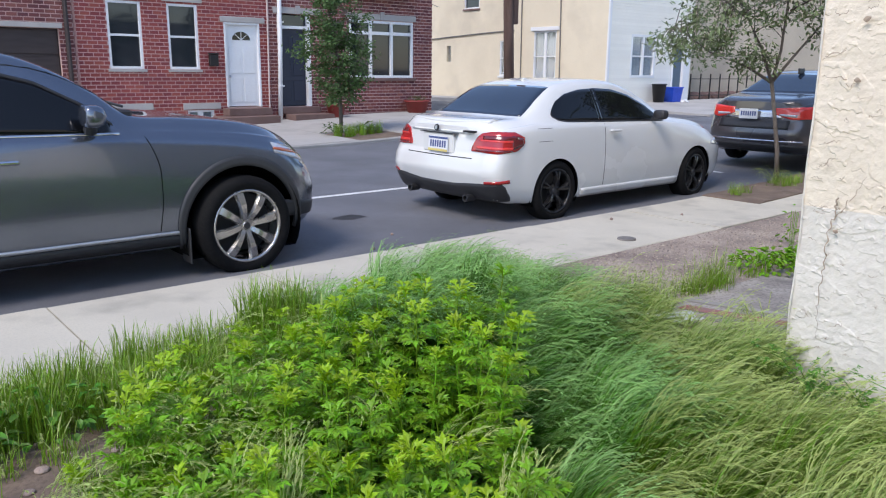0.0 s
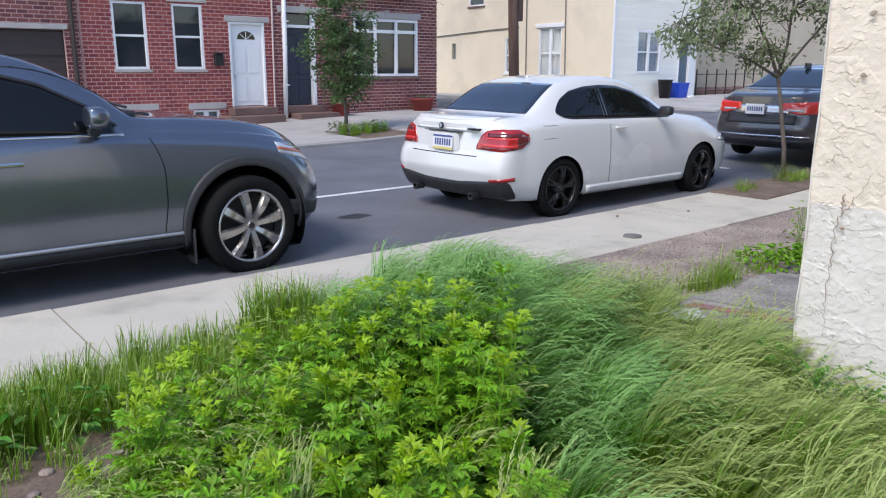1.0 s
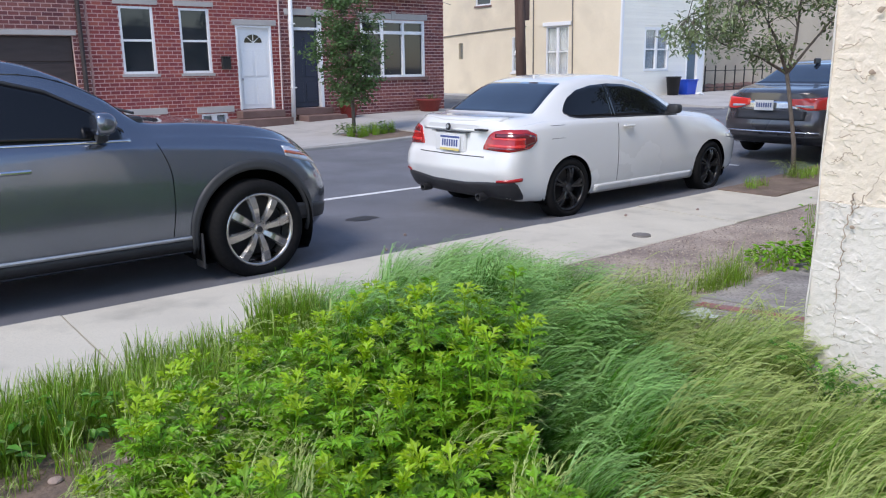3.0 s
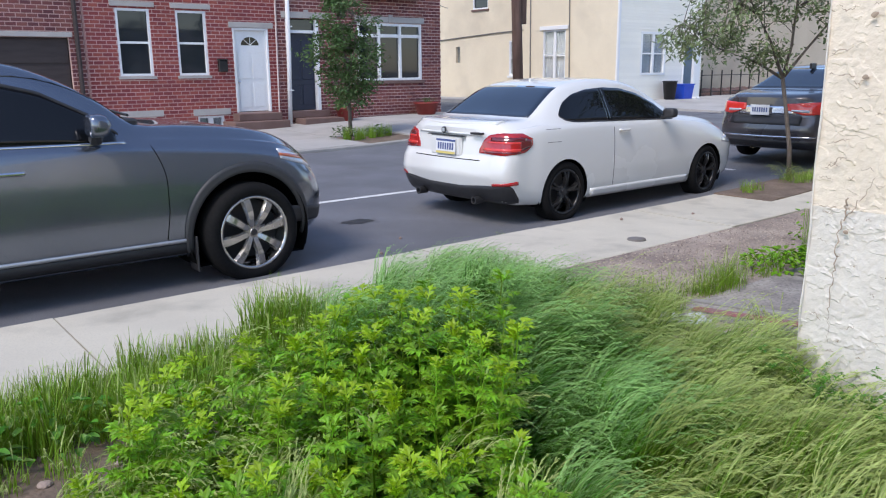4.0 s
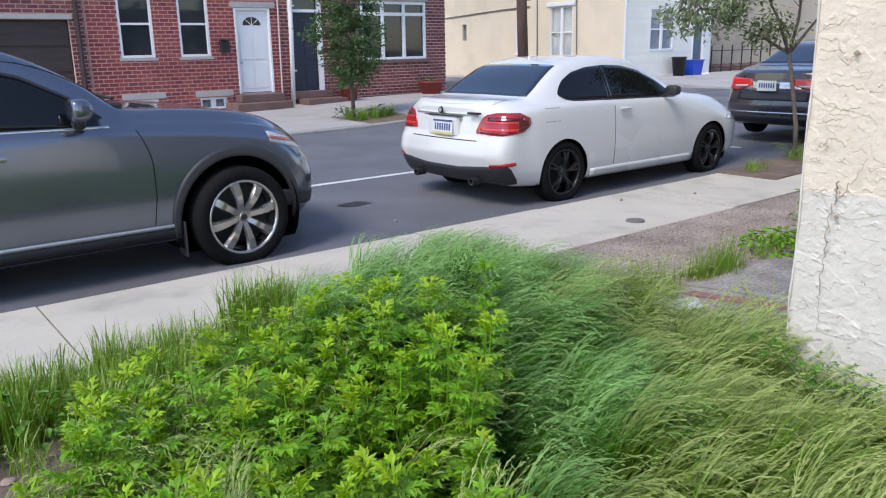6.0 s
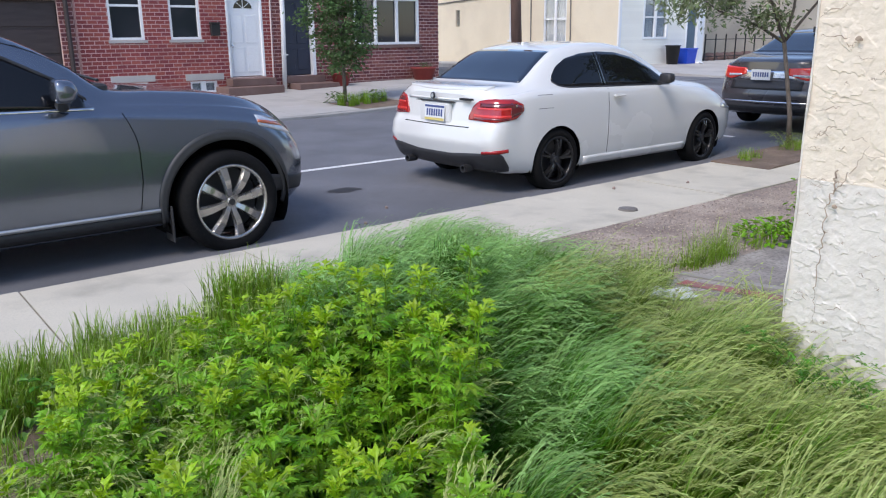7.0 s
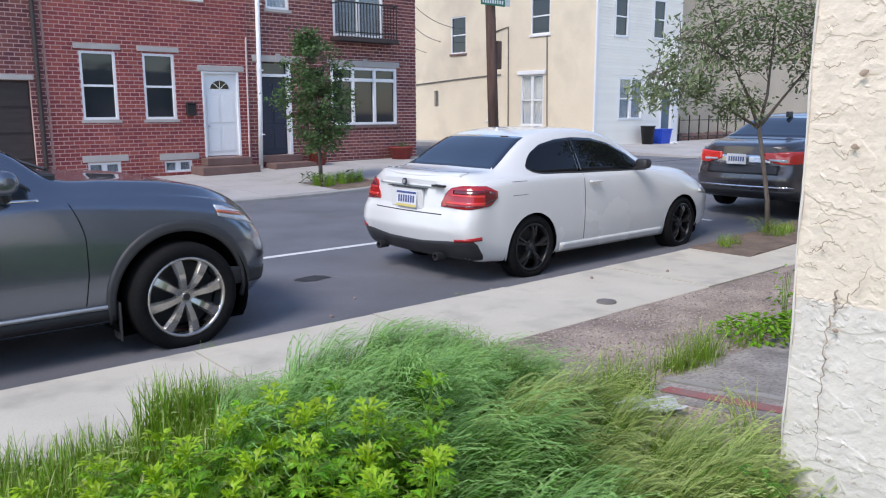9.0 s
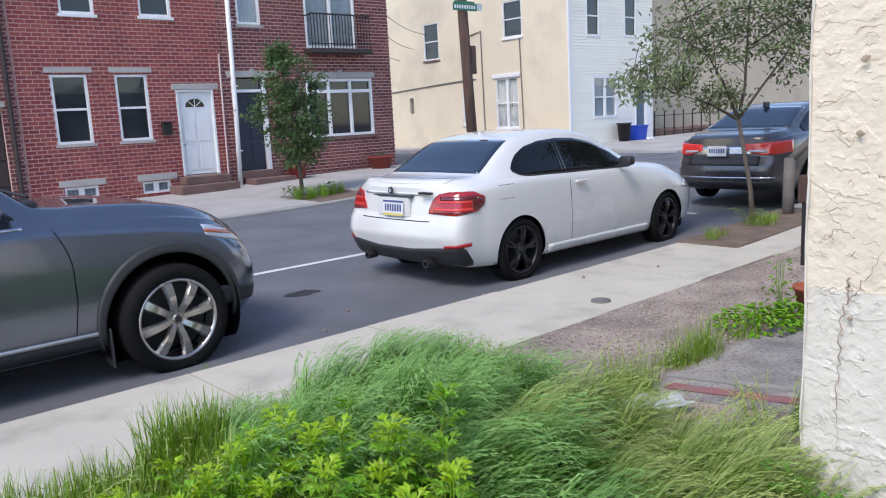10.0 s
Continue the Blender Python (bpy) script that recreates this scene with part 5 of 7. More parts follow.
decal(tree, corner_ray(0.2, 0, 180 - 45, 180 + 45, [(0, .26), (.12, .24), (.88, .24), (1, .26)], [(0, .30), (.02, .40), (.05, .455), (.12, .435), (.35, .40), (.65, .40), (.88, .435), (.95, .455), (.98, .40), (1, .30)], BZ), 40, 5, "diffuser", BLACK_PLASTIC, coupe, 0.010, "black rear diffuser")
number_plate(coupe, (-0.962, -0.03, 0.785 * BZ), 0.335, 0.165, True, (0, 4, 0))
part("plate_recess", bx(-0.95, -0.26, 0.69 * BZ, -0.89, 0.26, 0.90 * BZ, bevel=0.02), CAR_WHITE, coupe)
# thin black bar painted in as the shadow line above the plate
part("plate_lamp_strip", bx(-0.958, -0.30, 0.899 * BZ, -0.89, 0.30, 0.906 * BZ, bevel=0.002), BLACK_PLASTIC, coupe)
bm = bmesh.new()
bmesh.ops.create_cone(bm, cap_ends=True, segments=24, radius1=0.038, radius2=0.034, depth=0.012)
bdg = part("badge", bm, BLACK_PLASTIC, coupe, "round dark badge")
bdg.matrix_basis = pose(-0.955, 0.01, 0.955 * BZ, 0, -84, 0)
bm = bmesh.new()
bmesh.ops.create_cone(bm, cap_ends=True, segments=24, radius1=0.022, radius2=0.020, depth=0.016)
bi = part("badge_disc", bm, ALU, bdg)
for k in range(6):
    part("badge_bar", bx(-0.945 - 0.002 * k, -0.58 + k * 0.028 - 0.009, 0.972, -0.90, -0.58 + k * 0.028 + 0.011, 0.993), BLACK_PLASTIC, coupe)
fin = bx(0.34, -0.02, 1.37 * BZ, 0.54, 0.02, 1.435 * BZ, bevel=0.008)
for v in fin.verts:
    if v.co.z > 1.41 * BZ:
        v.co.z += 0.03 * (1 - (v.co.x - 0.34) / 0.20)
part("antenna_fin", fin, CAR_WHITE, coupe)
for wx, steer in ((0.0, 0), (2.69, 4)):
    for s in (-1, 1):
        wheel(coupe, (wx, s * 0.815, 0.318), 0.338, 0.235, 0.245, RIM_BLACK, 5, 0.016, s, steer, True)

# grey crossover: x forward from its front axle
SY, SZ = 1.0, 1.0
suv = thing("grey_crossover", "metallic grey crossover parked at the kerb", "car", (-3.815, 1.52, -0.15))
KS = [(-3.72, .5, .55, .7, .95, .5, 1.2, .4), (-3.60, .36, .82, .7, 1.05, .76, 1.32, .56), (-3.3, .28, .94, .68, 1.12, .87, 1.47, .58), (-2.9, .26, .962, .67, 1.15, .895, 1.64, .60), (-2.4, .26, .965, .67, 1.16, .90, 1.75, .62),
      (-1.95, .26, .965, .67, 1.165, .90, 1.76, .63), (-1.6, .26, .965, .67, 1.165, .90, 1.74, .65), (-1.3, .26, .965, .67, 1.16, .90, 1.64, .68), (-1.0, .26, .965, .67, 1.155, .895, 1.465, .71), (-0.78, .26, .965, .67, 1.15, .89, 1.295, .73),
      (-0.4, .26, .968, .66, 1.13, .885, 1.26, .73), (0.0, .26, .97, .66, 1.10, .88, 1.225, .72), (0.3, .27, .955, .65, 1.055, .86, 1.165, .69), (0.5, .27, .915, .64, .99, .81, 1.09, .63), (0.65, .29, .83, .62, .91, .72, 1.0, .54), (0.74, .32, .70, .60, .83, .58, .90, .45), (0.78, .38, .55, .58, .74, .45, .80, .36)]


def suv_bulge(x, y, z):
    out = 0.0
    if x > 0.3:
        prof = lerp_at([(0.25, -0.10), (0.4, 0.02), (0.62, 0.05), (0.8, 0.0), (1.0, -0.05)], z)
        out += min(1, (x - 0.3) / 0.4) * (prof + 0.08 * (1 - min(1, (abs(y) / 0.7) ** 2)))
    return out


xs = sorted(set(steps(-3.72, -3.3, 6) + steps(-3.3, 0.5, 110) + steps(0.5, 0.78, 8)))
body, tree = car_body("body", KS, xs, SY, SZ, suv_bulge, suv, CAR_GREY, [(wx, s * 0.87, 0.39) for wx in (0, -2.85) for s in (-1, 1)], 0.482, 0.42)
for s in (-1, 1):
    lo = [(-3.0, 1.20), (-1.9, 1.185), (-0.9, 1.165)]
    hi = [(-3.0, 1.42), (-2.5, 1.54), (-2.0, 1.60), (-1.7, 1.585), (-1.4, 1.505), (-1.1, 1.345), (-0.92, 1.20)]
    decal(tree, side_ray(-2.05, -0.95, lo, hi, s), 30, 8, "front_window", TINT, suv, 0.003, "dark front side window")
    decal(tree, side_ray(-2.95, -2.10, lo, hi, s), 20, 8, "rear_side_window", TINT, suv, 0.003)
    decal(tree, side_ray(-2.95, -0.90, [(-3, 1.183), (-.9, 1.150)], [(-3, 1.20), (-.9, 1.166)], s), 30, 1, "window_trim", CHROME, suv, 0.006, "thin bright window trim")
    decal(tree, side_ray(-2.2, -0.93, [(a, b + 0.003) for a, b in hi], [(a, b + 0.022) for a, b in hi], s), 30, 1, "window_seal", BLACK_PLASTIC, suv, 0.004)
    # door gap bends back towards the sill
    decal(tree, lambda u, v, s=s: ((-0.646 + 0.006 * u + (-0.085 * max(0, (v - 0.62) / 0.38) ** 1.6) + (-0.03 * max(0, (0.3 - v) / 0.3)), s * 3, 0.42 + 0.71 * v), (0, -s, 0)), 1, 24, "door_gap", ARCH, suv, 0.0018)
    decal(tree, side_ray(-1.98, -1.972, [(-9, .45), (9, .45)], [(-9, 1.15), (9, 1.15)], s), 1, 14, "door_gap", ARCH, suv, 0.0018)
    decal(tree, side_ray(-2.45, -0.50, [(-9, .378), (9, .388)], [(-9, .402), (9, .412)], s), 40, 2, "sill_trim", ALU, suv, 0.016, "bright sill strip")
    decal(tree, side_ray(-2.45, -0.46, [(-9, .29), (9, .29)], [(-9, .374), (9, .384)], s), 40, 2, "sill_panel", BLACK_PLASTIC, suv, 0.006)
    # arch lip
    for wx in (0, -2.85):
        decal(tree, lambda u, v, wx=wx, s=s: ((wx + math.cos(radians(-14 + 208 * u)) * (0.484 + (0.03 + 0.048 * math.sin(math.pi * min(1, 0.06 + u * 0.9)) ** 0.6) * v), s * 3, 0.39 + math.sin(radians(-14 + 208 * u)) * (0.484 + (0.03 + 0.048 * math.sin(math.pi * min(1, 0.06 + u * 0.9)) ** 0.6) * v)), (0, -s, 0)), 44, 3, "arch_lip", CLADDING, suv, 0.018, "grey wheel arch lip")
    part("door_handle", bx(-1.78, s * 0.972 - 0.02, 0.985, -1.58, s * 0.972 + 0.02, 1.015, bevel=0.01), CHROME, suv)
    bm = bmesh.new()
    bmesh.ops.create_uvsphere(bm, u_segments=18, v_segments=12, radius=1)
    for v in bm.verts:
        q = [math.copysign(abs(c) ** 0.55, c) for c in v.co]
        v.co = Vector((q[0] * (0.055 if q[0] < 0 else 0.10 - 0.03 * abs(q[2])), q[1] * 0.115, q[2] * 0.078))
    mir = part("wing_mirror", bm, CAR_GREY, suv, smooth=True)
    mir.matrix_basis = pose(-1.13, s * 1.03, 1.295)
    part("mirror_arm", tube(bmesh.new(), [(0, 0, -0.05), (0.03, -s * 0.12, -0.10)], [0.04, 0.05], 8), BLACK_PLASTIC, mir)
    # headlamp wrapping the corner
    cx, cy = 0.0, s * 0.35
    ta, tb = (-20, -62) if s < 0 else (20, 62)
    hl = decal(tree, corner_ray(cx, cy, ta, tb, [(0, .80), (1, .955)], [(0, .93), (1, 1.035)]), 16, 5, "headlamp", LAMP_CLEAR, suv, 0.006, "clear headlamp")
    decal(tree, corner_ray(cx, cy, ta * 1.9, tb, [(0, .915), (1, .978)], [(0, .945), (1, 1.0)]), 8, 2, "indicator", LAMP_AMBER, hl, 0.010)
    decal(tree, corner_ray(cx, cy, ta * 0.2, tb * 0.95, [(0, .38), (1, .42)], [(0, .46), (1, .56)]), 16, 4, "bumper_lower", BLACK_PLASTIC, suv, 0.008)
    # mud flap
    part("mud_flap", bx(-0.47, s * 0.90 - 0.09, 0.14, -0.455, s * 0.90 + 0.08, 0.42, bevel=0.005), BLACK_PLASTIC, suv)
decal(tree, lambda u, v: ((1.5, -0.68 + 1.36 * u, 3.06 + 0.96 * v), (-1, 0, -0.75)), 12, 8, "windscreen", TINT, suv, 0.004, "dark windscreen")
part("wiper_cowl", bx(-0.93, -0.72, 1.26, -0.74, 0.72, 1.315, bevel=0.015), BLACK_PLASTIC, suv)
part("wiper", tube(bmesh.new(), [(-0.76, -0.55, 1.335), (-0.84, -0.2, 1.375), (-0.92, 0.25, 1.43)], 0.012, 6), BLACK_PLASTIC, suv)
for wx, steer in ((0.0, 3), (-2.85, 0)):
    for s in (-1, 1):
        wheel(suv, (wx, s * 0.90, 0.390), 0.402, 0.265, 0.293, RIM_SILVER, 8, 0.036, s, steer)

# graphite sedan beyond: x forward from its rear axle
DZ = 1.0
sedan = thing("graphite_sedan", "dark grey sedan with red tail lamps at the kerb", "car", (5.85, 1.02, 0.055))
KD = [(-0.94, .36, .58, .52, .84, .56, 1.0, .44), (-0.90, .28, .70, .52, .90, .67, 1.03, .54), (-0.80, .23, .80, .54, .95, .755, 1.06, .60), (-0.60, .21, .87, .56, .98, .82, 1.09, .66), (-0.35, .20, .895, .57, 1.0, .84, 1.12, .68),
      (-0.05, .20, .90, .57, 1.01, .85, 1.25, .63), (0.3, .20, .90, .57, 1.01, .85, 1.40, .60), (0.7, .20, .90, .57, 1.01, .85, 1.475, .59), (1.2, .20, .90, .57, 1.0, .85, 1.485, .59), (1.6, .20, .90, .57, .99, .85, 1.42, .6), (2.1, .20, .90, .57, .97, .84, 1.18, .65),
      (2.5, .20, .90, .57, .94, .83, 1.02, .69), (3.0, .21, .88, .56, .86, .80, .95, .68), (3.4, .24, .80, .54, .75, .70, .82, .56), (3.6, .30, .6, .5, .64, .5, .7, .4)]


def sedan_bulge(x, y, z):
    if x < -0.4:
        prof = lerp_at([(0.2, 0.0), (0.34, 0.06), (0.52, 0.09), (0.64, 0.07), (0.7, 0.03), (1.0, 0.02), (1.08, 0.0)], z)
        return -min(1, (-0.4 - x) / 0.45) * (prof + 0.06 * (1 - min(1, (abs(y) / 0.62) ** 2)))
    return 0.0


xs = sorted(set(steps(-0.94, -0.6, 8) + steps(-0.6, 3.6, 110)))
body, tree = car_body("body", KD, xs, 1.0, 1.0, sedan_bulge, sedan, CAR_DARK, [(wx, s * 0.83, 0.31) for wx in (0, 2.72) for s in (-1, 1)], 0.36, 0.42)
for s in (-1, 1):
    lo = [(-0.2, 1.05), (0.2, 1.03), (2.0, 1.0)]
    hi = [(-0.2, 1.09), (0.1, 1.22), (0.4, 1.34), (0.8, 1.39), (1.2, 1.385), (1.6, 1.28), (2.0, 1.03)]
    decal(tree, side_ray(-0.15, 1.95, lo, hi, s), 34, 8, "side_window", TINT, sedan, 0.003, "dark side windows")
    cx, cy = -0.3, s * 0.30
    ta, tb = (180 + 2, 180 + 62) if s < 0 else (180 - 2, 180 - 62)
    tl = decal(tree, corner_ray(cx, cy, ta, tb, [(0, .82), (0.35, .745), (1, .78)], [(0, .91), (1, .95)]), 18, 7, "tail_lamp", LAMP_BRIGHT, sedan, 0.009, "bright red tail lamp")
    decal(tree, corner_ray(cx, cy, ta + (6 if s < 0 else -6), ta + (26 if s < 0 else -26), [(0, .80), (1, .78)], [(0, .825), (1, .82)]), 8, 2, "reversing_lamp", LAMP_CLEAR, tl, 0.012)
decal(tree, lambda u, v: ((-3, -(0.58 + 0.09 * (1 - v)) + (1.16 + 0.18 * (1 - v)) * u, 3 + 0.80 + 1.0 * v), (1, 0, -1)), 20, 10, "rear_window", TINT_REAR, sedan, 0.004, "bluish rear window")
decal(tree, rear_ray(-0.46, 0.46, [(0, .745), (9, .745)], [(0, .875), (9, .875)]), 14, 4, "chrome_strip", CHROME, sedan, 0.004, "bright garnish beside the plate")
decal(tree, rear_ray(-0.56, 0.56, [(0, .60), (9, .60)], [(0, .735), (9, .735)]), 14, 4, "plate_recess", BLACK_PLASTIC, sedan, 0.003)
decal(tree, corner_ray(0.2, 0, 180 - 34, 180 + 34, [(0, .41), (1, .41)], [(0, .435), (1, .435)]), 30, 1, "bumper_trim", CHROME, sedan, 0.006)
decal(tree, corner_ray(0.2, 0, 180 - 38, 180 + 38, [(0, .26), (1, .26)], [(0, .37), (1, .37)]), 30, 3, "bumper_lower", BLACK_PLASTIC, sedan, 0.006)
number_plate(sedan, (-1.075, 0.06, 0.815), 0.305, 0.152, False)
part("antenna_fin", bx(0.25, -0.02, 1.41, 0.42, 0.02, 1.50, bevel=0.01), BLACK_PLASTIC, sedan)
for xx, yy in ((0.15, 0.32), (0.15, -0.32)):
    part("parcel_shelf", bx(-0.1, yy - 0.2, 1.02, 0.1, yy + 0.2, 1.04), PLATE_WHITE, sedan)
for wx in (0.0, 2.72):
    for s in (-1, 1):
        wheel(sedan, (wx, s * 0.80, 0.32), 0.322, 0.215, 0.215, RIM_SILVER, 7, 0.024, s)

# delivery truck far up the street, blue and white
truck = thing("box_truck", "blue and white box truck far up the street", "truck", (24.0, 6.75, rise(24) - 0.1))
part("cargo_box", bx(0, -1.2, 0.9, 5.5, 1.2, 2.3, bevel=0.04), TRUCK_BLUE, truck)
part("cargo_top", bx(0, -1.2, 2.305, 5.5, 1.2, 2.6, bevel=0.03), PLATE_WHITE, truck)
part("rear_panel", bx(-0.02, -0.8, 1.15, -0.003, -0.1, 1.7), PLATE_WHITE, truck)
part("cab", bx(5.55, -1.1, 0.6, 7.2, 1.1, 2.3, bevel=0.1), PLATE_WHITE, truck)
part("bumper", bx(-0.05, -1.1, 0.5, 0.1, 1.1, 0.85, bevel=0.02), BLACK_PLASTIC, truck)
for wx in (1.2, 6.2):
    for s in (-1, 1):
        wheel(truck, (wx, s * 1.0, 0.45), 0.45, 0.25, 0.25, RIM_SILVER, 6, 0.03, s)


# ---- trees ----
def leaf_quad(bm, p, d, up, length, width, mi=0):
    """One folded leaf: two narrow triangles pairs along a rib."""
    s = d.cross(up)
    s = s.normalized() * width if s.length > 1e-4 else Vector((width, 0, 0))
    n = s.cross(d).normalized() * width * 0.35
    a, m, b = p, p + d * length * 0.5 - n, p + d * length
    v = [bm.verts.new(q) for q in (a, m + s + n, b, m - s + n, m)]
    for q in ((0, 1, 4), (1, 2, 4), (2, 3, 4), (3, 0, 4)):
        f = bm.faces.new([v[i] for i in q])
        f.material_index = mi


def street_tree(name, label, at, trunk, limbs, crown, leaves, leaf, leaf_mat, seed, bark=None):
    """Tapered trunk, forked limbs and a crown of many separate leaves. crown: rows of (centre, radii, share of the leaves)."""
    rnd = random.Random(seed)
    t = thing(name, label, "tree", at, group="street trees")
    bm = bmesh.new()
    tube(bm, [p for p, r in trunk], [r for p, r in trunk], 9)
    part("trunk", bm, bark or BARK, t, smooth=True)
    twigs = []
    for pts, r0 in limbs:
        n = len(pts)
        part("limb", tube(bmesh.new(), pts, [r0 * (1 - 0.75 * i / (n - 1)) for i in range(n)], 7), bark or BARK, t, smooth=True)
        for i in range(n - 1):
            for k in range(5):
                u = rnd.random()
                twigs.append(Vector(pts[i]).lerp(Vector(pts[i + 1]), u))
    bm = bmesh.new()
    tb = bmesh.new()
    for c, rad, share in crown:
        c = Vector(c)
        count = int(leaves * share)
        clusters = max(6, count // 26)
        for k in range(clusters):
            v = Vector((rnd.gauss(0, 1), rnd.gauss(0, 1), rnd.gauss(0, 1))).normalized() * rnd.random() ** 0.42
            cc = c + Vector((v.x * rad[0], v.y * rad[1], v.z * rad[2]))
            if twigs:
                near_ = min(twigs, key=lambda q: (q - cc).length)
                tube(tb, [near_, near_.lerp(cc, 0.55) + Vector((0, 0, 0.03)), cc], [0.007, 0.005, 0.003], 4)
                way = (cc - near_).normalized()
            else:
                way = v.normalized()
            for j in range(26):
                p = cc + Vector((rnd.gauss(0, 0.09), rnd.gauss(0, 0.09), rnd.gauss(0, 0.06)))
                d = (way * 0.7 + Vector((rnd.gauss(0, 1), rnd.gauss(0, 1), rnd.gauss(-0.25, 0.8))) * 0.7).normalized()
                leaf_quad(bm, p, d, Vector((rnd.gauss(0, .5), rnd.gauss(0, .5), 1)), leaf[0] * rnd.uniform(.6, 1.2), leaf[1] * rnd.uniform(.7, 1.2))
    part("twig", tb, bark or BARK, t)["kind"] = "stuff"
    cr = part("crown", bm, leaf_mat, t)
    cr["kind"] = "stuff"
    return t, cr


R = Vector((0.75, -0.66, 0))


def off(a, z, b=0.0):
    """a metres along the street's near diagonal, b across it, z up."""
    return (R.x * a - R.y * b, R.y * a + R.x * b, z)


tree_a, crown_a = street_tree(
    "street_tree", "young olive-green street tree in a weedy pit", (3.5, -0.12, rise(3.5)),
    [(off(0, -0.05), 0.036), (off(-0.03, 0.4), 0.029), (off(-0.12, 0.9), 0.026), (off(-0.2, 1.32), 0.025)],
    [([off(-0.2, 1.3), off(-0.5, 1.5, .1), off(-1.0, 1.68, .1), off(-1.5, 2.0, 0)], 0.022), ([off(-0.2, 1.3), off(-0.42, 1.75, -.1), off(-0.7, 2.3, 0), off(-0.9, 2.9, .1)], 0.024),
     ([off(-0.2, 1.3), off(-0.12, 1.7), off(-0.05, 2.4, .1), off(0.0, 3.2, .1)], 0.024), ([off(-0.2, 1.3), off(0.1, 1.65, .1), off(0.45, 2.1, .1), off(0.7, 2.7)], 0.022),
     ([off(-0.6, 2.1), off(-1.0, 2.3, -.3), off(-1.4, 2.35, -.4)], 0.014), ([off(-0.05, 2.2), off(.2, 2.4, -.4), off(0.3, 2.8, -.6)], 0.014), ([off(-0.2, 1.5), off(-0.3, 1.9, .5), off(-0.2, 2.4, .9)], 0.014)],
    [(off(-1.25, 1.85), (0.62, 0.45, 0.33), 0.20), (off(-0.75, 2.35), (0.7, 0.7, 0.62), 0.26), (off(-0.1, 2.6), (0.75, 0.75, 0.75), 0.24), (off(0.5, 2.3), (0.6, 0.6, 0.6), 0.16), (off(-0.45, 1.62), (0.55, 0.4, 0.16), 0.08), (off(-0.3, 3.3), (0.7, 0.7, 0.4), 0.06)],
    6200, (0.085, 0.017), LEAF_OLIVE, 3)
tree_b, crown_b = street_tree(
    "street_tree", "slender dark street tree beside the iron rail", (4.35, -0.55, rise(4.3)),
    [(off(0, -0.05), 0.045), (off(0, 1.2), 0.042), (off(0.02, 2.4), 0.036), (off(0.04, 3.8), 0.02)],
    [([off(0.0, 1.9), off(0.2, 2.2, .1), off(0.35, 2.6, .1)], 0.014), ([off(0.0, 2.1), off(-0.25, 2.4, .1), off(-0.4, 2.8, 0)], 0.014), ([off(0.02, 2.4), off(0.05, 3.0, .2), off(.1, 3.5, .3)], 0.014)],
    [(off(0.1, 2.35), (0.5, 0.45, 0.6), 0.5), (off(0.1, 3.0), (0.55, 0.5, 0.5), 0.5)], 2200, (0.07, 0.016), LEAF_TREE, 9, IRON)
tree_c, crown_c = street_tree(
    "street_tree", "small dense green street tree before the brick houses", (3.05, 9.95, far_z(3, 9.9)),
    [(off(0, -0.05), 0.05), (off(-0.01, 0.5), 0.042), (off(-0.04, 1.3), 0.036), (off(-0.1, 2.4), 0.022)],
    [([off(-0.02, 0.8), off(-0.3, 1.2, .1), off(-0.5, 1.7, .1)], 0.016), ([off(-0.02, 0.9), off(0.3, 1.3, .1), off(0.5, 1.8)], 0.016), ([off(-0.04, 1.3), off(-0.15, 2.0, .2), off(-0.2, 2.7, .2)], 0.016), ([off(-0.04, 1.2), off(.2, 2.0, -.2), off(.2, 2.6, -.2)], 0.016)],
    [(off(0.0, 1.1), (0.66, 0.6, 0.5), 0.28), (off(-0.08, 1.75), (0.98, 0.8, 0.6), 0.42), (off(-0.1, 2.45), (0.72, 0.62, 0.6), 0.24), (off(-0.25, 3.0), (0.28, 0.28, 0.35), 0.10)],
    6400, (0.09, 0.03), LEAF_TREE, 5)


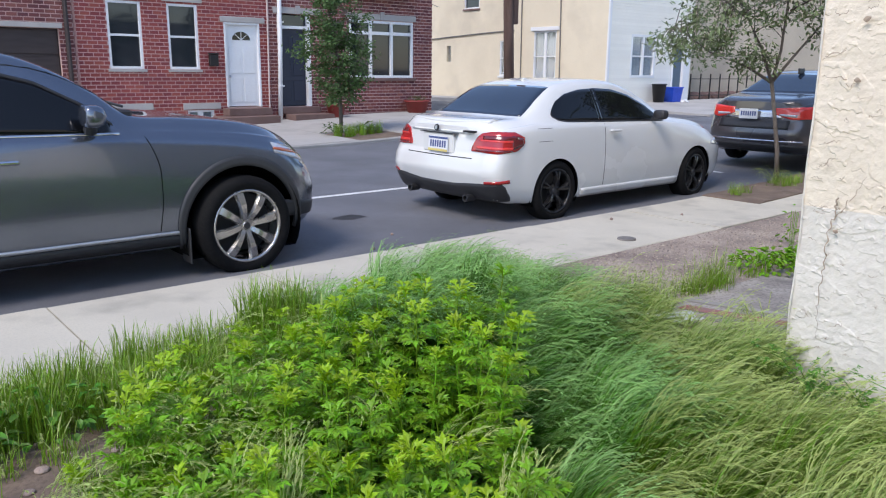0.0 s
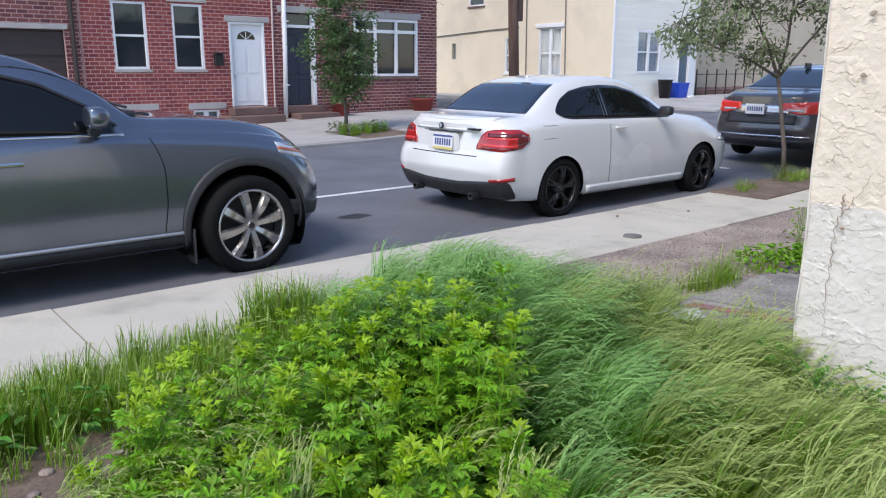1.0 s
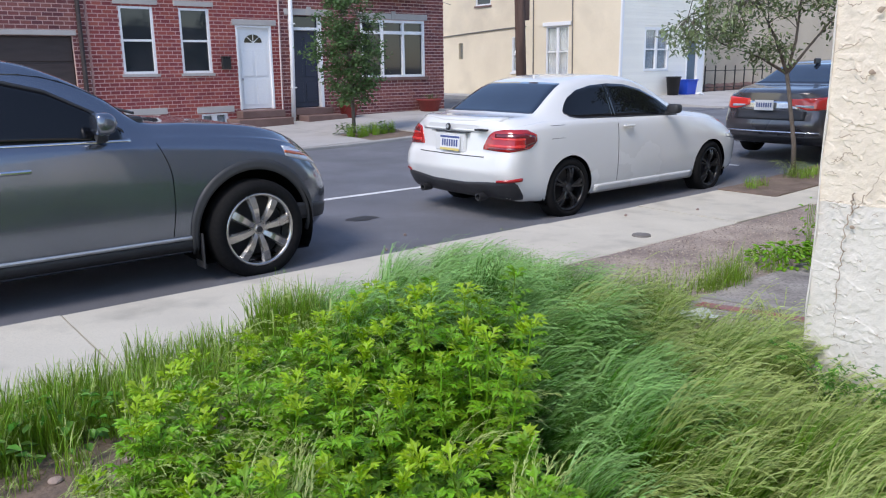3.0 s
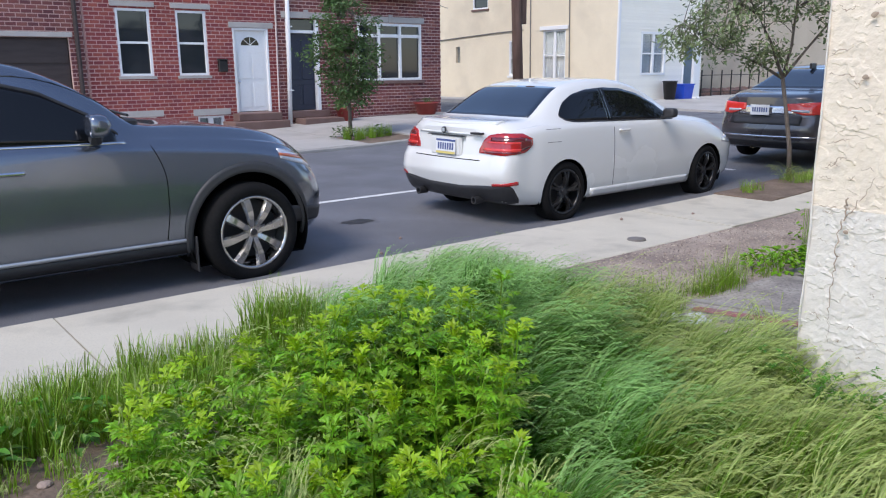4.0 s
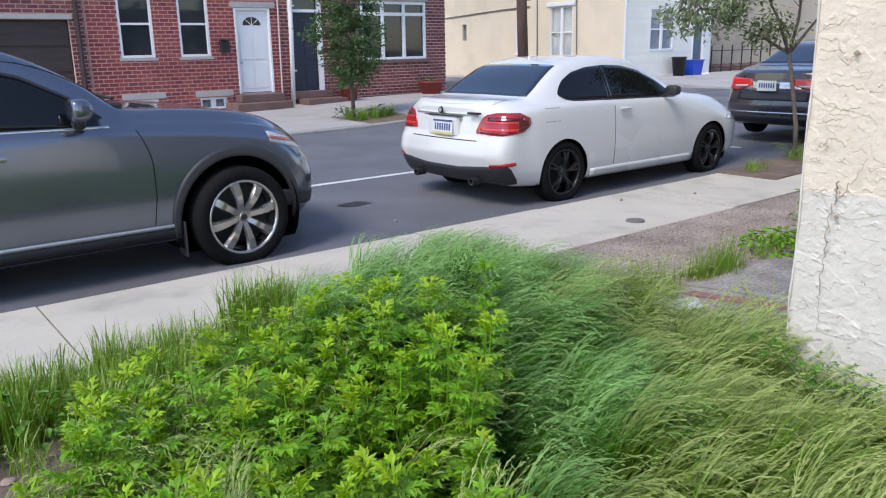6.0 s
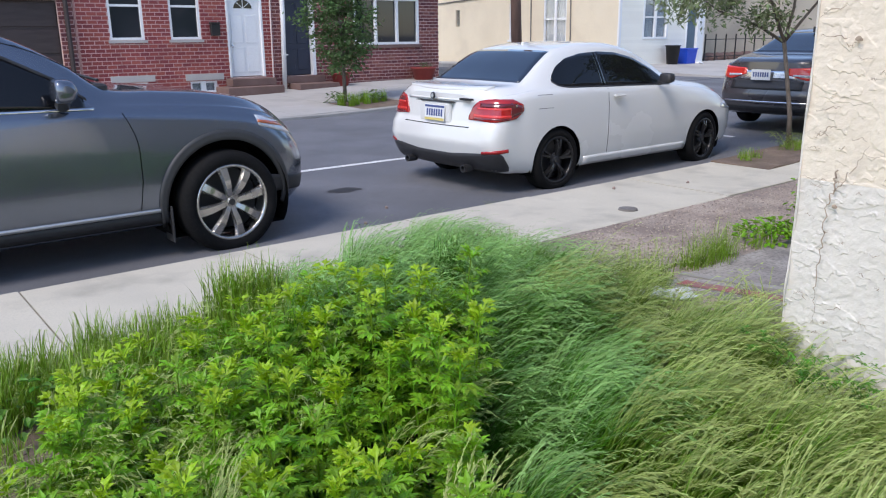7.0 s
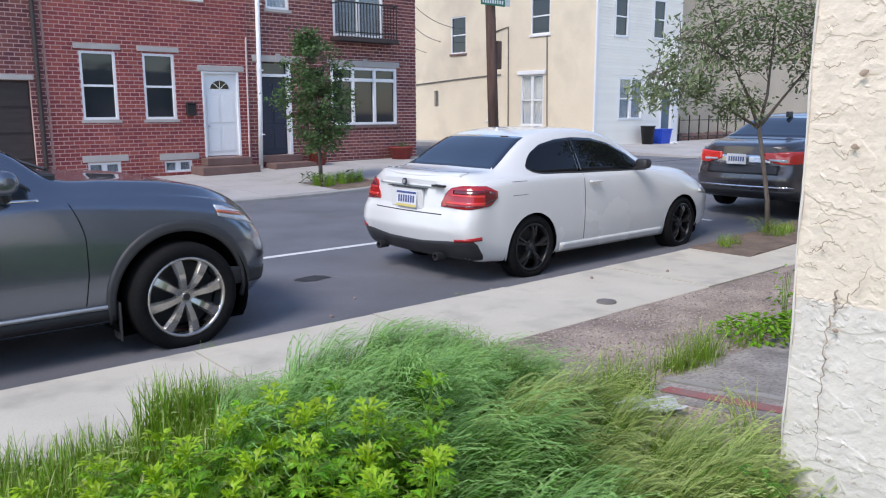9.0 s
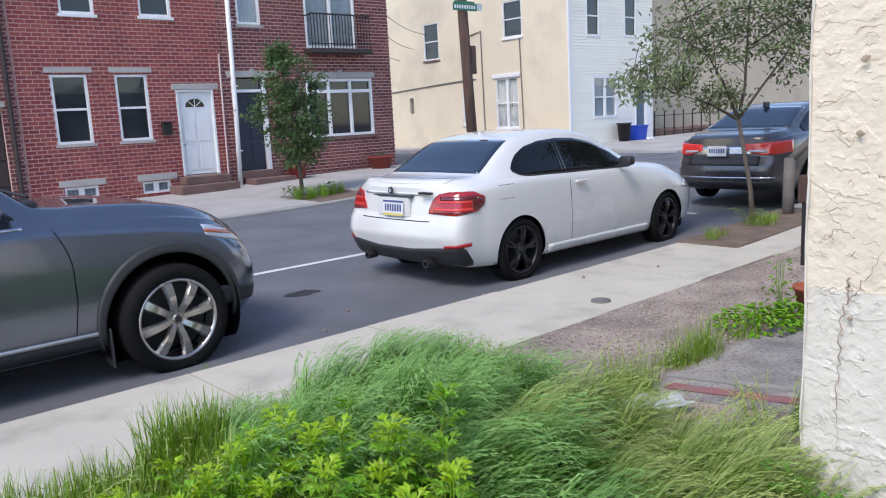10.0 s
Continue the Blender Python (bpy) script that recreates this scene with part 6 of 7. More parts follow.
# ---- weeds and grass ----
def leaf_mesh(length, spread, pairs, material, seed):
    """A deeply lobed leaf along +x, folded at its rib."""
    rnd = random.Random(seed)
    bm = bmesh.new()

    def lobe(base, ang, ln, w, lift):
        d = Vector((math.cos(ang), math.sin(ang), 0))
        s = Vector((-d.y, d.x, 0))
        tip = base + d * ln + Vector((0, 0, lift - ln * 0.25))
        mid = base + d * ln * 0.55 + Vector((0, 0, lift * 0.8))
        v = [bm.verts.new(q) for q in (base, mid + s * w + Vector((0, 0, w * .3)), tip, mid - s * w + Vector((0, 0, w * .3)), mid)]
        for q in ((0, 4, 1), (1, 4, 2), (2, 4, 3), (3, 4, 0)):
            bm.faces.new([v[i] for i in q])
    L = length
    lobe(Vector((L * 0.40, 0, L * 0.05)), rnd.uniform(-.1, .1), L * 0.62, L * 0.115, 0.0)
    for k in range(pairs):
        x = L * (0.20 + 0.34 * k / max(1, pairs - 1))
        ln = L * spread * (0.60 - 0.07 * k)
        for sgn in (-1, 1):
            a = sgn * radians(rnd.uniform(36, 54) - 6 * k)
            lobe(Vector((x, 0, L * 0.03)), a, ln, L * 0.085, rnd.uniform(-.004, .008))
            # side tooth of the lobe
            lobe(Vector((x + ln * .35 * math.cos(a), ln * .35 * math.sin(a), L * 0.03)), a + sgn * 0.55, ln * 0.45, L * 0.045, rnd.uniform(-.003, .003))
    st = [bm.verts.new(q) for q in ((0, -L * .02, 0), (0, L * .02, 0), (L * .5, L * .05, L * .05), (L * .5, -L * .05, L * .05))]
    bm.faces.new(st)
    me = bpy.data.meshes.new("leaf")
    bm.to_mesh(me)
    bm.free()
    me.materials.append(material)
    return me


LOW_LEAVES = [leaf_mesh(0.100, 0.9, 3, LEAF_WEED, k) for k in range(3)]
TOP_LEAVES = [leaf_mesh(0.078, 0.8, 2, LEAF_YOUNG, k + 7) for k in range(2)]
DULL_TOPS = [leaf_mesh(0.078, 0.8, 2, LEAF_WEED, k + 17) for k in range(2)]


def mugwort(seed, height):
    rnd = random.Random(seed)
    t = thing("mugwort_plant", "leafy green mugwort plant with yellow-green tip" if seed % 2 else "leafy dark green mugwort plant", "weed", group="mugwort patch")
    bend = Vector((rnd.uniform(-.04, .05), rnd.uniform(-.04, .04), 0))
    part("stem", tube(bmesh.new(), [(0, 0, -0.05), bend * 0.4 + Vector((0, 0, height * .5)), bend + Vector((0, 0, height))], [0.005, 0.004, 0.002], 5), LEAF_WEED, t)
    n = 12
    for k in range(n):
        u = 0.35 + 0.62 * k / (n - 1)
        p = bend * u * u + Vector((0, 0, height * u))
        m = Matrix.Translation(p) @ Matrix.Rotation(k * 2.4 + rnd.uniform(-.4, .4), 4, "Z") @ Matrix.Rotation(radians(rnd.uniform(-22, 14) - 16 * u), 4, "Y") @ Matrix.Diagonal((*[1.15 - 0.35 * u + rnd.uniform(-.15, .15)] * 3, 1))
        shared("leaf", rnd.choice(LOW_LEAVES), t, m)
    for k in range(5):
        p = bend + Vector((0, 0, height - 0.015 + rnd.uniform(0, .02)))
        m = Matrix.Translation(p) @ Matrix.Rotation(k * 1.05 + rnd.uniform(-.3, .3), 4, "Z") @ Matrix.Rotation(radians(rnd.uniform(-72, -28)), 4, "Y") @ Matrix.Diagonal((*[rnd.uniform(.7, 1.1)] * 3, 1))
        shared("young_leaf", rnd.choice(TOP_LEAVES if seed % 2 else DULL_TOPS), t, m)
    return t


def tuft_mesh(name, seed, count, radius, length, lean, droop, spread, width, seeds, mats):
    """A tuft of curved tapering blades; seeds: the share that carry pale nodding heads."""
    rnd = random.Random(seed)
    bm = bmesh.new()
    for k in range(count):
        a, r = rnd.uniform(0, 6.28), radius * rnd.random() ** 0.5
        p = Vector((r * math.cos(a), r * math.sin(a), -0.03))
        L = rnd.uniform(*length)
        la = rnd.gauss(0, spread)
        out = Vector((math.cos(la), math.sin(la), 0))
        side = Vector((-out.y, out.x, 0))
        tw = rnd.uniform(-.6, .6)
        side = (side * math.cos(tw) + Vector((0, 0, 1)) * math.sin(tw)).normalized()
        ang = radians(90 - rnd.gauss(lean * 0.35, 7))
        seg = 6
        step = L / seg
        bend = radians(max(0, rnd.gauss(droop, droop * 0.35)) / seg)
        head = rnd.random() < seeds
        prev = None
        w0 = width * rnd.uniform(.6, 1.25)
        for i in range(seg + 1):
            u = i / seg
            w = w0 * (1 - u) ** 0.7 + 0.0004
            if head:
                w = w0 * 0.5 if u < 0.7 else w0 * (0.5 + 0.8 * math.sin((u - 0.7) / 0.3 * math.pi))
            cur = [bm.verts.new(p + side * w), bm.verts.new(p - side * w)]
            if prev:
                f = bm.faces.new((prev[0], prev[1], cur[1], cur[0]))
                f.material_index = 1 if (head and u > 0.7) else 0
                if head and u > 0.7:
                    for q in range(6):
                        d = (out * rnd.uniform(.4, 1) + side * rnd.uniform(-.9, .9) + Vector((0, 0, rnd.uniform(-1.0, .2)))).normalized() * rnd.uniform(.012, .032)
                        e = side * 0.0012
                        g = bm.faces.new([bm.verts.new(x) for x in (p - e, p + e, p + d)])
                        g.material_index = 1
            prev = cur
            p = p + (out * math.cos(ang) + Vector((0, 0, 1)) * math.sin(ang)) * step
            ang -= bend * (0.35 + 1.3 * u)
    me = bpy.data.meshes.new(name)
    bm.to_mesh(me)
    bm.free()
    for m in mats:
        me.materials.append(m)
    return me


def brome_mesh(seed, stalks, blades, length, radius, mats):
    """A combed tuft: fine arching blades and stalks whose one-sided heads nod along +x."""
    rnd = random.Random(seed)
    bm = bmesh.new()
    up = Vector((0, 0, 1))
    for k in range(stalks + blades):
        head = k < stalks
        a, r = rnd.uniform(0, 6.28), radius * rnd.random() ** 0.5
        p = Vector((r * math.cos(a), r * math.sin(a), -0.03))
        L = rnd.uniform(*length) * (1.0 if head else rnd.uniform(.6, .9))
        la = rnd.gauss(0, 0.24)
        out = Vector((math.cos(la), math.sin(la), 0))
        side = Vector((-out.y, out.x, 0))
        tw = rnd.uniform(-.5, .5)
        side = (side * math.cos(tw) + up * math.sin(tw)).normalized()
        ang = radians(rnd.gauss(80, 7))
        bend = radians(rnd.gauss(128 if head else 95, 18))
        seg = 8
        w0 = (0.0010 if head else 0.0031) * rnd.uniform(.7, 1.25)
        prev = None
        for i in range(seg + 1):
            u = i / seg
            w = w0 if head else w0 * (1 - u) ** 0.6 + 0.0003
            cur = [bm.verts.new(p + side * w), bm.verts.new(p - side * w)]
            if prev:
                f = bm.faces.new((prev[0], prev[1], cur[1], cur[0]))
                f.material_index = 1 if head and u > 0.6 else 0
            d = out * math.cos(ang) + up * math.sin(ang)
            if head and u > 0.55:
                for q in range(5):
                    b = p + d * rnd.uniform(0, L / seg)
                    dd = (d + out * 0.25 + side * rnd.uniform(-.35, .35) - up * rnd.uniform(-.1, .55)).normalized()
                    ln = rnd.uniform(.016, .034) * (1.25 - 0.5 * u)
                    e = side * rnd.uniform(.0013, .0024)
                    g = bm.faces.new([bm.verts.new(x) for x in (b, b + dd * ln * .5 + e, b + dd * ln, b + dd * ln * .5 - e)])
                    g.material_index = 1
            prev = cur
            p = p + d * (L / seg)
            ang -= bend / seg * (0.12 + 2.6 * u * u)
    me = bpy.data.meshes.new("brome")
    bm.to_mesh(me)
    bm.free()
    for m in mats:
        me.materials.append(m)
    return me


BROME_BLUE = [brome_mesh(k, 30, 95, (0.28 + 0.05 * k, 0.42 + 0.07 * k), 0.045, (GRASS_BLUE, SEED_BLUE)) for k in range(4)]
BROME_OLIVE = [brome_mesh(10 + k, 36, 90, (0.28 + 0.05 * k, 0.42 + 0.07 * k), 0.045, (GRASS_OLIVE, SEED)) for k in range(4)]
SILKY = BROME_BLUE
THIN = [tuft_mesh("thin", 80 + k, 24, 0.07, (0.14, 0.36), 22, 28, 1.8, 0.0019, 0.15, (GRASS, SEED)) for k in range(3)]
UPRIGHT = [tuft_mesh("upright", 20 + k, 110, 0.085, (0.17, 0.35), 18, 30, 1.6, 0.0034, 0.08, (GRASS, SEED)) for k in range(5)]
SHORT = [tuft_mesh("short", 40 + k, 60, 0.07, (0.10, 0.22), 22, 40, 1.8, 0.0024, 0.12, (GRASS, SEED)) for k in range(3)]
WISPY = [brome_mesh(60 + k, 22, 16, (0.22, 0.42), 0.06, (GRASS_OLIVE, SEED)) for k in range(3)]


def inside(x, y, poly):
    c = False
    for (x0, y0), (x1, y1) in zip(poly, poly[1:] + poly[:1]):
        if (y0 > y) != (y1 > y) and x < (x1 - x0) * (y - y0) / (y1 - y0) + x0:
            c = not c
    return c


def scatter(poly, gap, seed, most=9999):
    rnd = random.Random(seed)
    xs_, ys_ = [p[0] for p in poly], [p[1] for p in poly]
    out = []
    for k in range(9000):
        x, y = rnd.uniform(min(xs_), max(xs_)), rnd.uniform(min(ys_), max(ys_))
        if inside(x, y, poly) and all((x - a) ** 2 + (y - b) ** 2 > gap * gap for a, b in out):
            out.append((x, y))
            if len(out) >= most:
                break
    return out


SWAYING = []   # thing, pose, stiffness
MUG = [(-6.12, -3.4), (-5.9, -2.85), (-5.66, -2.55), (-5.25, -2.45), (-4.95, -2.5), (-4.68, -2.48), (-4.5, -2.6), (-4.42, -2.95), (-4.72, -3.4), (-5.06, -3.8), (-5.42, -4.2), (-5.75, -4.1), (-6.1, -3.8)]
SLK = [(-4.35, -2.2), (-3.8, -2.1), (-3.58, -2.5), (-3.55, -3.1), (-3.62, -3.6), (-3.68, -4.4), (-4.1, -4.9), (-4.75, -5.0), (-5.3, -4.6), (-5.45, -4.25), (-5.08, -3.85), (-4.75, -3.45), (-4.45, -2.9)]
protos = [mugwort(k, 0.36 + 0.05 * (k % 4)) for k in range(6)]
rnd = random.Random(5)
used = set()
for k, (x, y) in enumerate(scatter(MUG, 0.079, 3, 335)):
    # the patch is highest in its middle and thins out towards the dirt
    low = min(1, max(0, (x + 6.1) / 0.9)) * 0.12
    z = lot_z(x, y) + low - 0.10 + rnd.uniform(-.05, .05) + 0.03 * math.exp(-((x + 4.7) ** 2 + (y + 3.1) ** 2) / 0.5)
    z -= 0.14 * min(1, max(0, (y + 2.75) / 0.3))
    m = pose(x, y, z, rnd.uniform(-7, 7), rnd.uniform(-4, 10), rnd.uniform(0, 360))
    i = k % 6
    if i not in used:
        used.add(i)
        ob = protos[i]
        ob.matrix_basis = m
    else:
        ob = copy_thing(protos[i], m)
    SWAYING.append((ob, m, 0.5))


# lower leaves that fill the patch; their shade is put into a darker green
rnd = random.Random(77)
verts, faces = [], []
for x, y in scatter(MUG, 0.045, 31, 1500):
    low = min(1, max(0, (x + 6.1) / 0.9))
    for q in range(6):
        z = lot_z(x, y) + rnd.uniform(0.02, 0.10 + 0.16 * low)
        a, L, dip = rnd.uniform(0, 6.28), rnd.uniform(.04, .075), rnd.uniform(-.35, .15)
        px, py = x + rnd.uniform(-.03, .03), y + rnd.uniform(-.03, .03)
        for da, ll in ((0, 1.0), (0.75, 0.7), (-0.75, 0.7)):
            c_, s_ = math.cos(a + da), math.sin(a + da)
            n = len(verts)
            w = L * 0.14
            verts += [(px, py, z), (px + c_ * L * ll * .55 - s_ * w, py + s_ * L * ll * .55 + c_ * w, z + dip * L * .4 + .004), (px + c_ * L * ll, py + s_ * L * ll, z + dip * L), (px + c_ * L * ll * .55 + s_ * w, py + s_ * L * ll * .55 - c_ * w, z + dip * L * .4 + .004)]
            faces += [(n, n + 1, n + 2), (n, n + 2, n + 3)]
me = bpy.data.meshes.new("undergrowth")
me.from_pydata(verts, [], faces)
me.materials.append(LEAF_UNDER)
tagged(new("weed_undergrowth", me), "lower leaves filling the weed patch, green darkened for shade", "weeds", kind="stuff")


def plant_tufts(name, label, group, meshes, spots, seed, lean_dir, stiff, sink=(0, 0.03), spread=25, grp_cat="grass"):
    rr = random.Random(seed)
    for k, (x, y) in enumerate(spots):
        ob = tagged(new(name, rr.choice(meshes)), label, grp_cat, group)
        base = lot_z(x, y) if x < -3.25 and y < -1.25 else rise(x)
        m = pose(x, y, base - rr.uniform(*sink), rr.uniform(-4, 4), rr.uniform(-4, 4), lean_dir + rr.gauss(0, spread) + 30 * noise.noise((x * 1.6, y * 1.6, 7)))
        ob.matrix_basis = m
        SWAYING.append((ob, m, stiff))


LEAN = -40
SPOTS = scatter(SLK, 0.078, 11, 298)


def tall_class(x, y):
    """Taller and shorter clumps alternate in bands across the wind."""
    return min(3, max(0, int(1.6 + 3.2 * noise.noise((x * 2.6 + y * 0.8, y * 2.6 - x * 0.8, 4)))))


def olive_side(x, y):
    return 0.9 * (x + 4.2) - 0.75 * (y + 3.1) + 0.7 * noise.noise((x * 2, y * 2, 9)) > 0.1


for kk in range(4):
    for olive in (False, True):
        spots = [(x, y) for x, y in SPOTS if tall_class(x, y) == kk and olive_side(x, y) == olive]
        plant_tufts("silky_grass_tuft", "olive-green windblown grass tuft with pale nodding heads" if olive else "blue-green windblown grass tuft with silvery nodding heads", "windblown silky grass",
                    [(BROME_OLIVE if olive else BROME_BLUE)[kk]], spots, 2 + kk, LEAN, 1.0, (-0.05, 0.10), 14)
SPILL = [(-3.4, -2.35), (-3.25, -2.4), (-3.2, -2.7), (-3.15, -3.1), (-3.25, -3.5), (-3.5, -3.7), (-3.55, -3.0)]
plant_tufts("silky_grass_tuft", "olive-green windblown grass tuft with pale nodding heads", "windblown silky grass", BROME_OLIVE[:2], scatter(SPILL, 0.11, 53, 40), 21, LEAN, 1.0, (0.02, 0.10), 16)
FARG = [(-4.95, -2.45), (-4.75, -2.1), (-4.7, -1.65), (-4.2, -1.4), (-3.5, -1.3), (-3.05, -1.35), (-2.95, -1.8), (-3.2, -2.4), (-3.6, -2.4), (-4.2, -2.3), (-4.6, -2.5)]
plant_tufts("grass_tuft", "upright green grass tuft beside the pavement", "grass along the pavement", UPRIGHT[:2] + SILKY[:3], scatter(FARG, 0.085, 13, 190), 3, LEAN, 0.7, (-0.03, 0.07), 25)
CREST = [(-5.0, -2.75), (-4.95, -2.35), (-4.6, -2.25), (-4.2, -2.2), (-3.9, -2.5), (-4.3, -2.75), (-4.6, -3.0)]
plant_tufts("grass_tuft", "green grass tuft growing through the mugwort", "grass on the mound", UPRIGHT[:2] + SILKY[1:4], scatter(CREST, 0.10, 43, 80), 15, LEAN, 0.7, (-0.20, -0.06), 25)
LEFTG = [(-8.2, -1.45), (-6.6, -1.42), (-5.6, -1.45), (-4.75, -1.5), (-4.6, -1.75), (-4.7, -2.05), (-5.3, -2.1), (-5.75, -1.95), (-6.2, -2.0), (-8.2, -2.2)]
plant_tufts("grass_tuft", "upright green grass tuft beside the pavement", "grass along the pavement", UPRIGHT, scatter(LEFTG, 0.085, 17, 170), 4, LEAN, 0.6, (0.0, 0.09), 60)
tall = [(-4.58, -1.66), (-4.6, -1.74), (-4.68, -1.66), (-4.76, -1.60), (-4.55, -1.58), (-4.8, -1.78), (-4.72, -1.62), (-4.66, -1.7), (-4.78, -1.72), (-4.70, -1.80), (-4.84, -1.66), (-4.62, -1.60)]
plant_tufts("grass_tuft", "tall upright green grass tuft beside the pavement", "grass along the pavement", [UPRIGHT[0], UPRIGHT[1]], tall, 5, LEAN, 0.6, (-0.13, -0.06), 60)
DIRTG = [(-8, -2.2), (-6.2, -2.1), (-5.6, -2.15), (-5.35, -2.35), (-5.6, -2.75), (-5.95, -2.95), (-6.5, -3.4), (-8, -3.6)]
plant_tufts("short_grass_tuft", "short sparse grass tuft on bare soil", "sparse grass", SHORT, scatter(DIRTG, 0.17, 19, 48), 6, LEAN, 0.5, (0, 0.03), 90)
EDGE = [(-6.4, -3.3), (-5.9, -2.75), (-5.5, -2.6), (-5.2, -2.75), (-5.5, -3.2), (-5.9, -3.7), (-6.3, -3.7)]
plant_tufts("wispy_grass_tuft", "wispy pale seed grass among the weeds", "wispy grass", WISPY, scatter(EDGE, 0.13, 23, 50), 7, LEAN, 0.9, (-0.16, -0.04), 40)
plant_tufts("wispy_grass_tuft", "wispy pale seed grass among the weeds", "wispy grass", WISPY, scatter(MUG, 0.30, 29, 28), 8, LEAN, 0.9, (-0.22, -0.12), 40)
plant_tufts("wispy_grass_tuft", "wispy pale seed grass among the weeds", "wispy grass", WISPY, [(-3.3, -1.5), (-3.15, -1.6), (-3.05, -1.9), (-3.0, -2.1), (-3.4, -1.4), (-3.55, -3.75), (-3.6, -3.95), (-3.56, -4.1), (-2.9, -2.6), (-2.6, -3.2), (-2.45, -3.45), (-2.4, -3.3)], 9, LEAN, 0.9, (-0.05, 0.02), 60)
# weeds in the joints of the apron and in the tree pits
joint = [(-2.62, -2.40), (-2.70, -2.36), (-2.78, -2.47), (-2.56, -2.34), (-2.86, -2.42), (-1.94, -2.34), (-1.78, -2.33), (-1.70, -2.42), (-1.6, -2.40), (-2.52, -2.30), (-2.34, -2.43), (-2.66, -2.44), (-1.68, -2.33), (-1.82, -2.40), (-1.56, -2.31), (-1.08, -2.37), (-2.50, -2.50), (-2.55, -2.42), (-2.47, -2.36), (-2.42, -2.45), (-2.6, -2.5), (-2.38, -2.38), (-1.98, -2.38), (-1.86, -2.36), (-1.75, -2.37), (-1.62, -2.36), (-1.5, -2.37), (-1.9, -2.30), (-1.2, -2.36)]
clumps = [(-2.46, -2.39), (-2.52, -2.43), (-2.40, -2.36), (-2.5, -2.34), (-2.43, -2.46), (-1.88, -2.33), (-1.95, -2.30), (-1.82, -2.37), (-1.52, -2.33), (-1.58, -2.29)]
plant_tufts("joint_weed_tuft", "bushy grass tuft growing in a paving joint", "joint weeds", SHORT, clumps, 14, LEAN, 0.6, (0.0, 0.06), 90)
plant_tufts("joint_weed_tuft", "thin grass tuft growing in a paving joint", "joint weeds", THIN, joint, 10, LEAN, 0.6, (0.0, 0.05), 90)
pitg = [(3.38, -0.12), (3.48, -0.36), (3.62, -0.34), (3.3, -0.42), (3.58, -0.18), (3.72, -0.25), (3.3, -0.2), (3.42, -0.3), (3.55, -0.28), (3.2, -0.35), (3.65, -0.1), (3.1, -0.25), (2.3, -0.2), (2.42, -0.3), (2.2, -0.3)]
plant_tufts("pit_weed_tuft", "green weed tuft in the tree pit", "pit weeds", SHORT + [WISPY[1]], pitg[:12], 11, LEAN, 0.5, (0.0, 0.06), 90)
plant_tufts("pit_weed_tuft", "green weed tuft in the tree pit", "pit weeds", SHORT, pitg[12:], 12, LEAN, 0.5, (0.0, 0.03), 90)
plant_tufts("kerb_weed_tuft", "small weed in the gutter by the tyre", "kerb weeds", SHORT, [(-3.86, 0.08), (-1.5, 0.05)], 13, LEAN, 0.4, (0.15, 0.2), 90)
far_w = [(2.55, 9.3), (2.75, 9.2), (2.95, 9.35), (3.2, 9.3), (3.45, 9.35), (3.7, 9.4), (2.7, 9.55), (3.3, 9.6)]
for x, y in far_w:
    ob = tagged(new("far_weed_tuft", UPRIGHT[int(x * 10) % 5]), "green weeds round the far street tree", "weed", "far weeds")
    m = pose(x, y, far_z(x, y) - 0.03, 0, 0, x * 900)
    ob.matrix_basis = m


def broad_weed(name, label, at, count, radius, height, size, seed, material=LEAF_WEED):
    rr = random.Random(seed)
    t = thing(name, label, "weed", at)
    for k in range(count):
        a, r = rr.uniform(0, 6.28), radius * rr.random() ** 0.6
        bm = bmesh.new()
        L, W = size * rr.uniform(.7, 1.3), size * rr.uniform(.3, .45)
        n = 8
        ctr = bm.verts.new((L * 0.5, 0, -0.01))
        ring = [bm.verts.new((L * 0.5 - L * 0.5 * math.cos(q), W * math.sin(q) * (1 + .2 * math.sin(q * 5)), 0.012 * abs(math.sin(q)) - 0.02 * (1 - math.cos(q)) * .5)) for q in [i * math.tau / n for i in range(n)]]
        for i in range(n):
            bm.faces.new((ctr, ring[i], ring[(i + 1) % n]))
        lf = part("leaf", bm, material, t)
        lf.matrix_basis = Matrix.Translation((r * math.cos(a), r * math.sin(a), height * rr.uniform(.25, 1) * (1 - (r / radius) ** 2 * .6))) @ Matrix.Rotation(a + rr.uniform(-.7, .7), 4, "Z") @ Matrix.Rotation(radians(rr.uniform(-45, 15)), 4, "Y")
    for k in range(min(8, max(3, count // 6))):
        bm = bmesh.new()
        a, r = rr.uniform(0, 6.28), radius * 0.6 * rr.random()
        tube(bm, [(r * .3 * math.cos(a), r * .3 * math.sin(a), -0.02), (r * math.cos(a), r * math.sin(a), height * .8)], 0.0024, 4)
        part("stem", bm, material, t)
    m = pose(*at)
    SWAYING.append((t, m, 0.3))
    return t


broad_weed("broadleaf_weed", "low bright green broadleaf weed on the apron", (-0.85, -2.32, 0.0), 230, 0.27, 0.15, 0.044, 4)
broad_weed("broadleaf_weed", "low bright green broadleaf weed on the apron", (-0.55, -2.40, 0.0), 150, 0.18, 0.15, 0.042, 5)
broad_weed("tall_weed", "thin tall weed beside the terracotta pot", (-0.42, -2.28, 0.0), 34, 0.10, 0.5, 0.035, 6)
broad_weed("broadleaf_weed", "dark green broadleaf weed among the grass", (-5.85, -1.92, 0.02), 80, 0.24, 0.22, 0.042, 7, LEAF_UNDER)
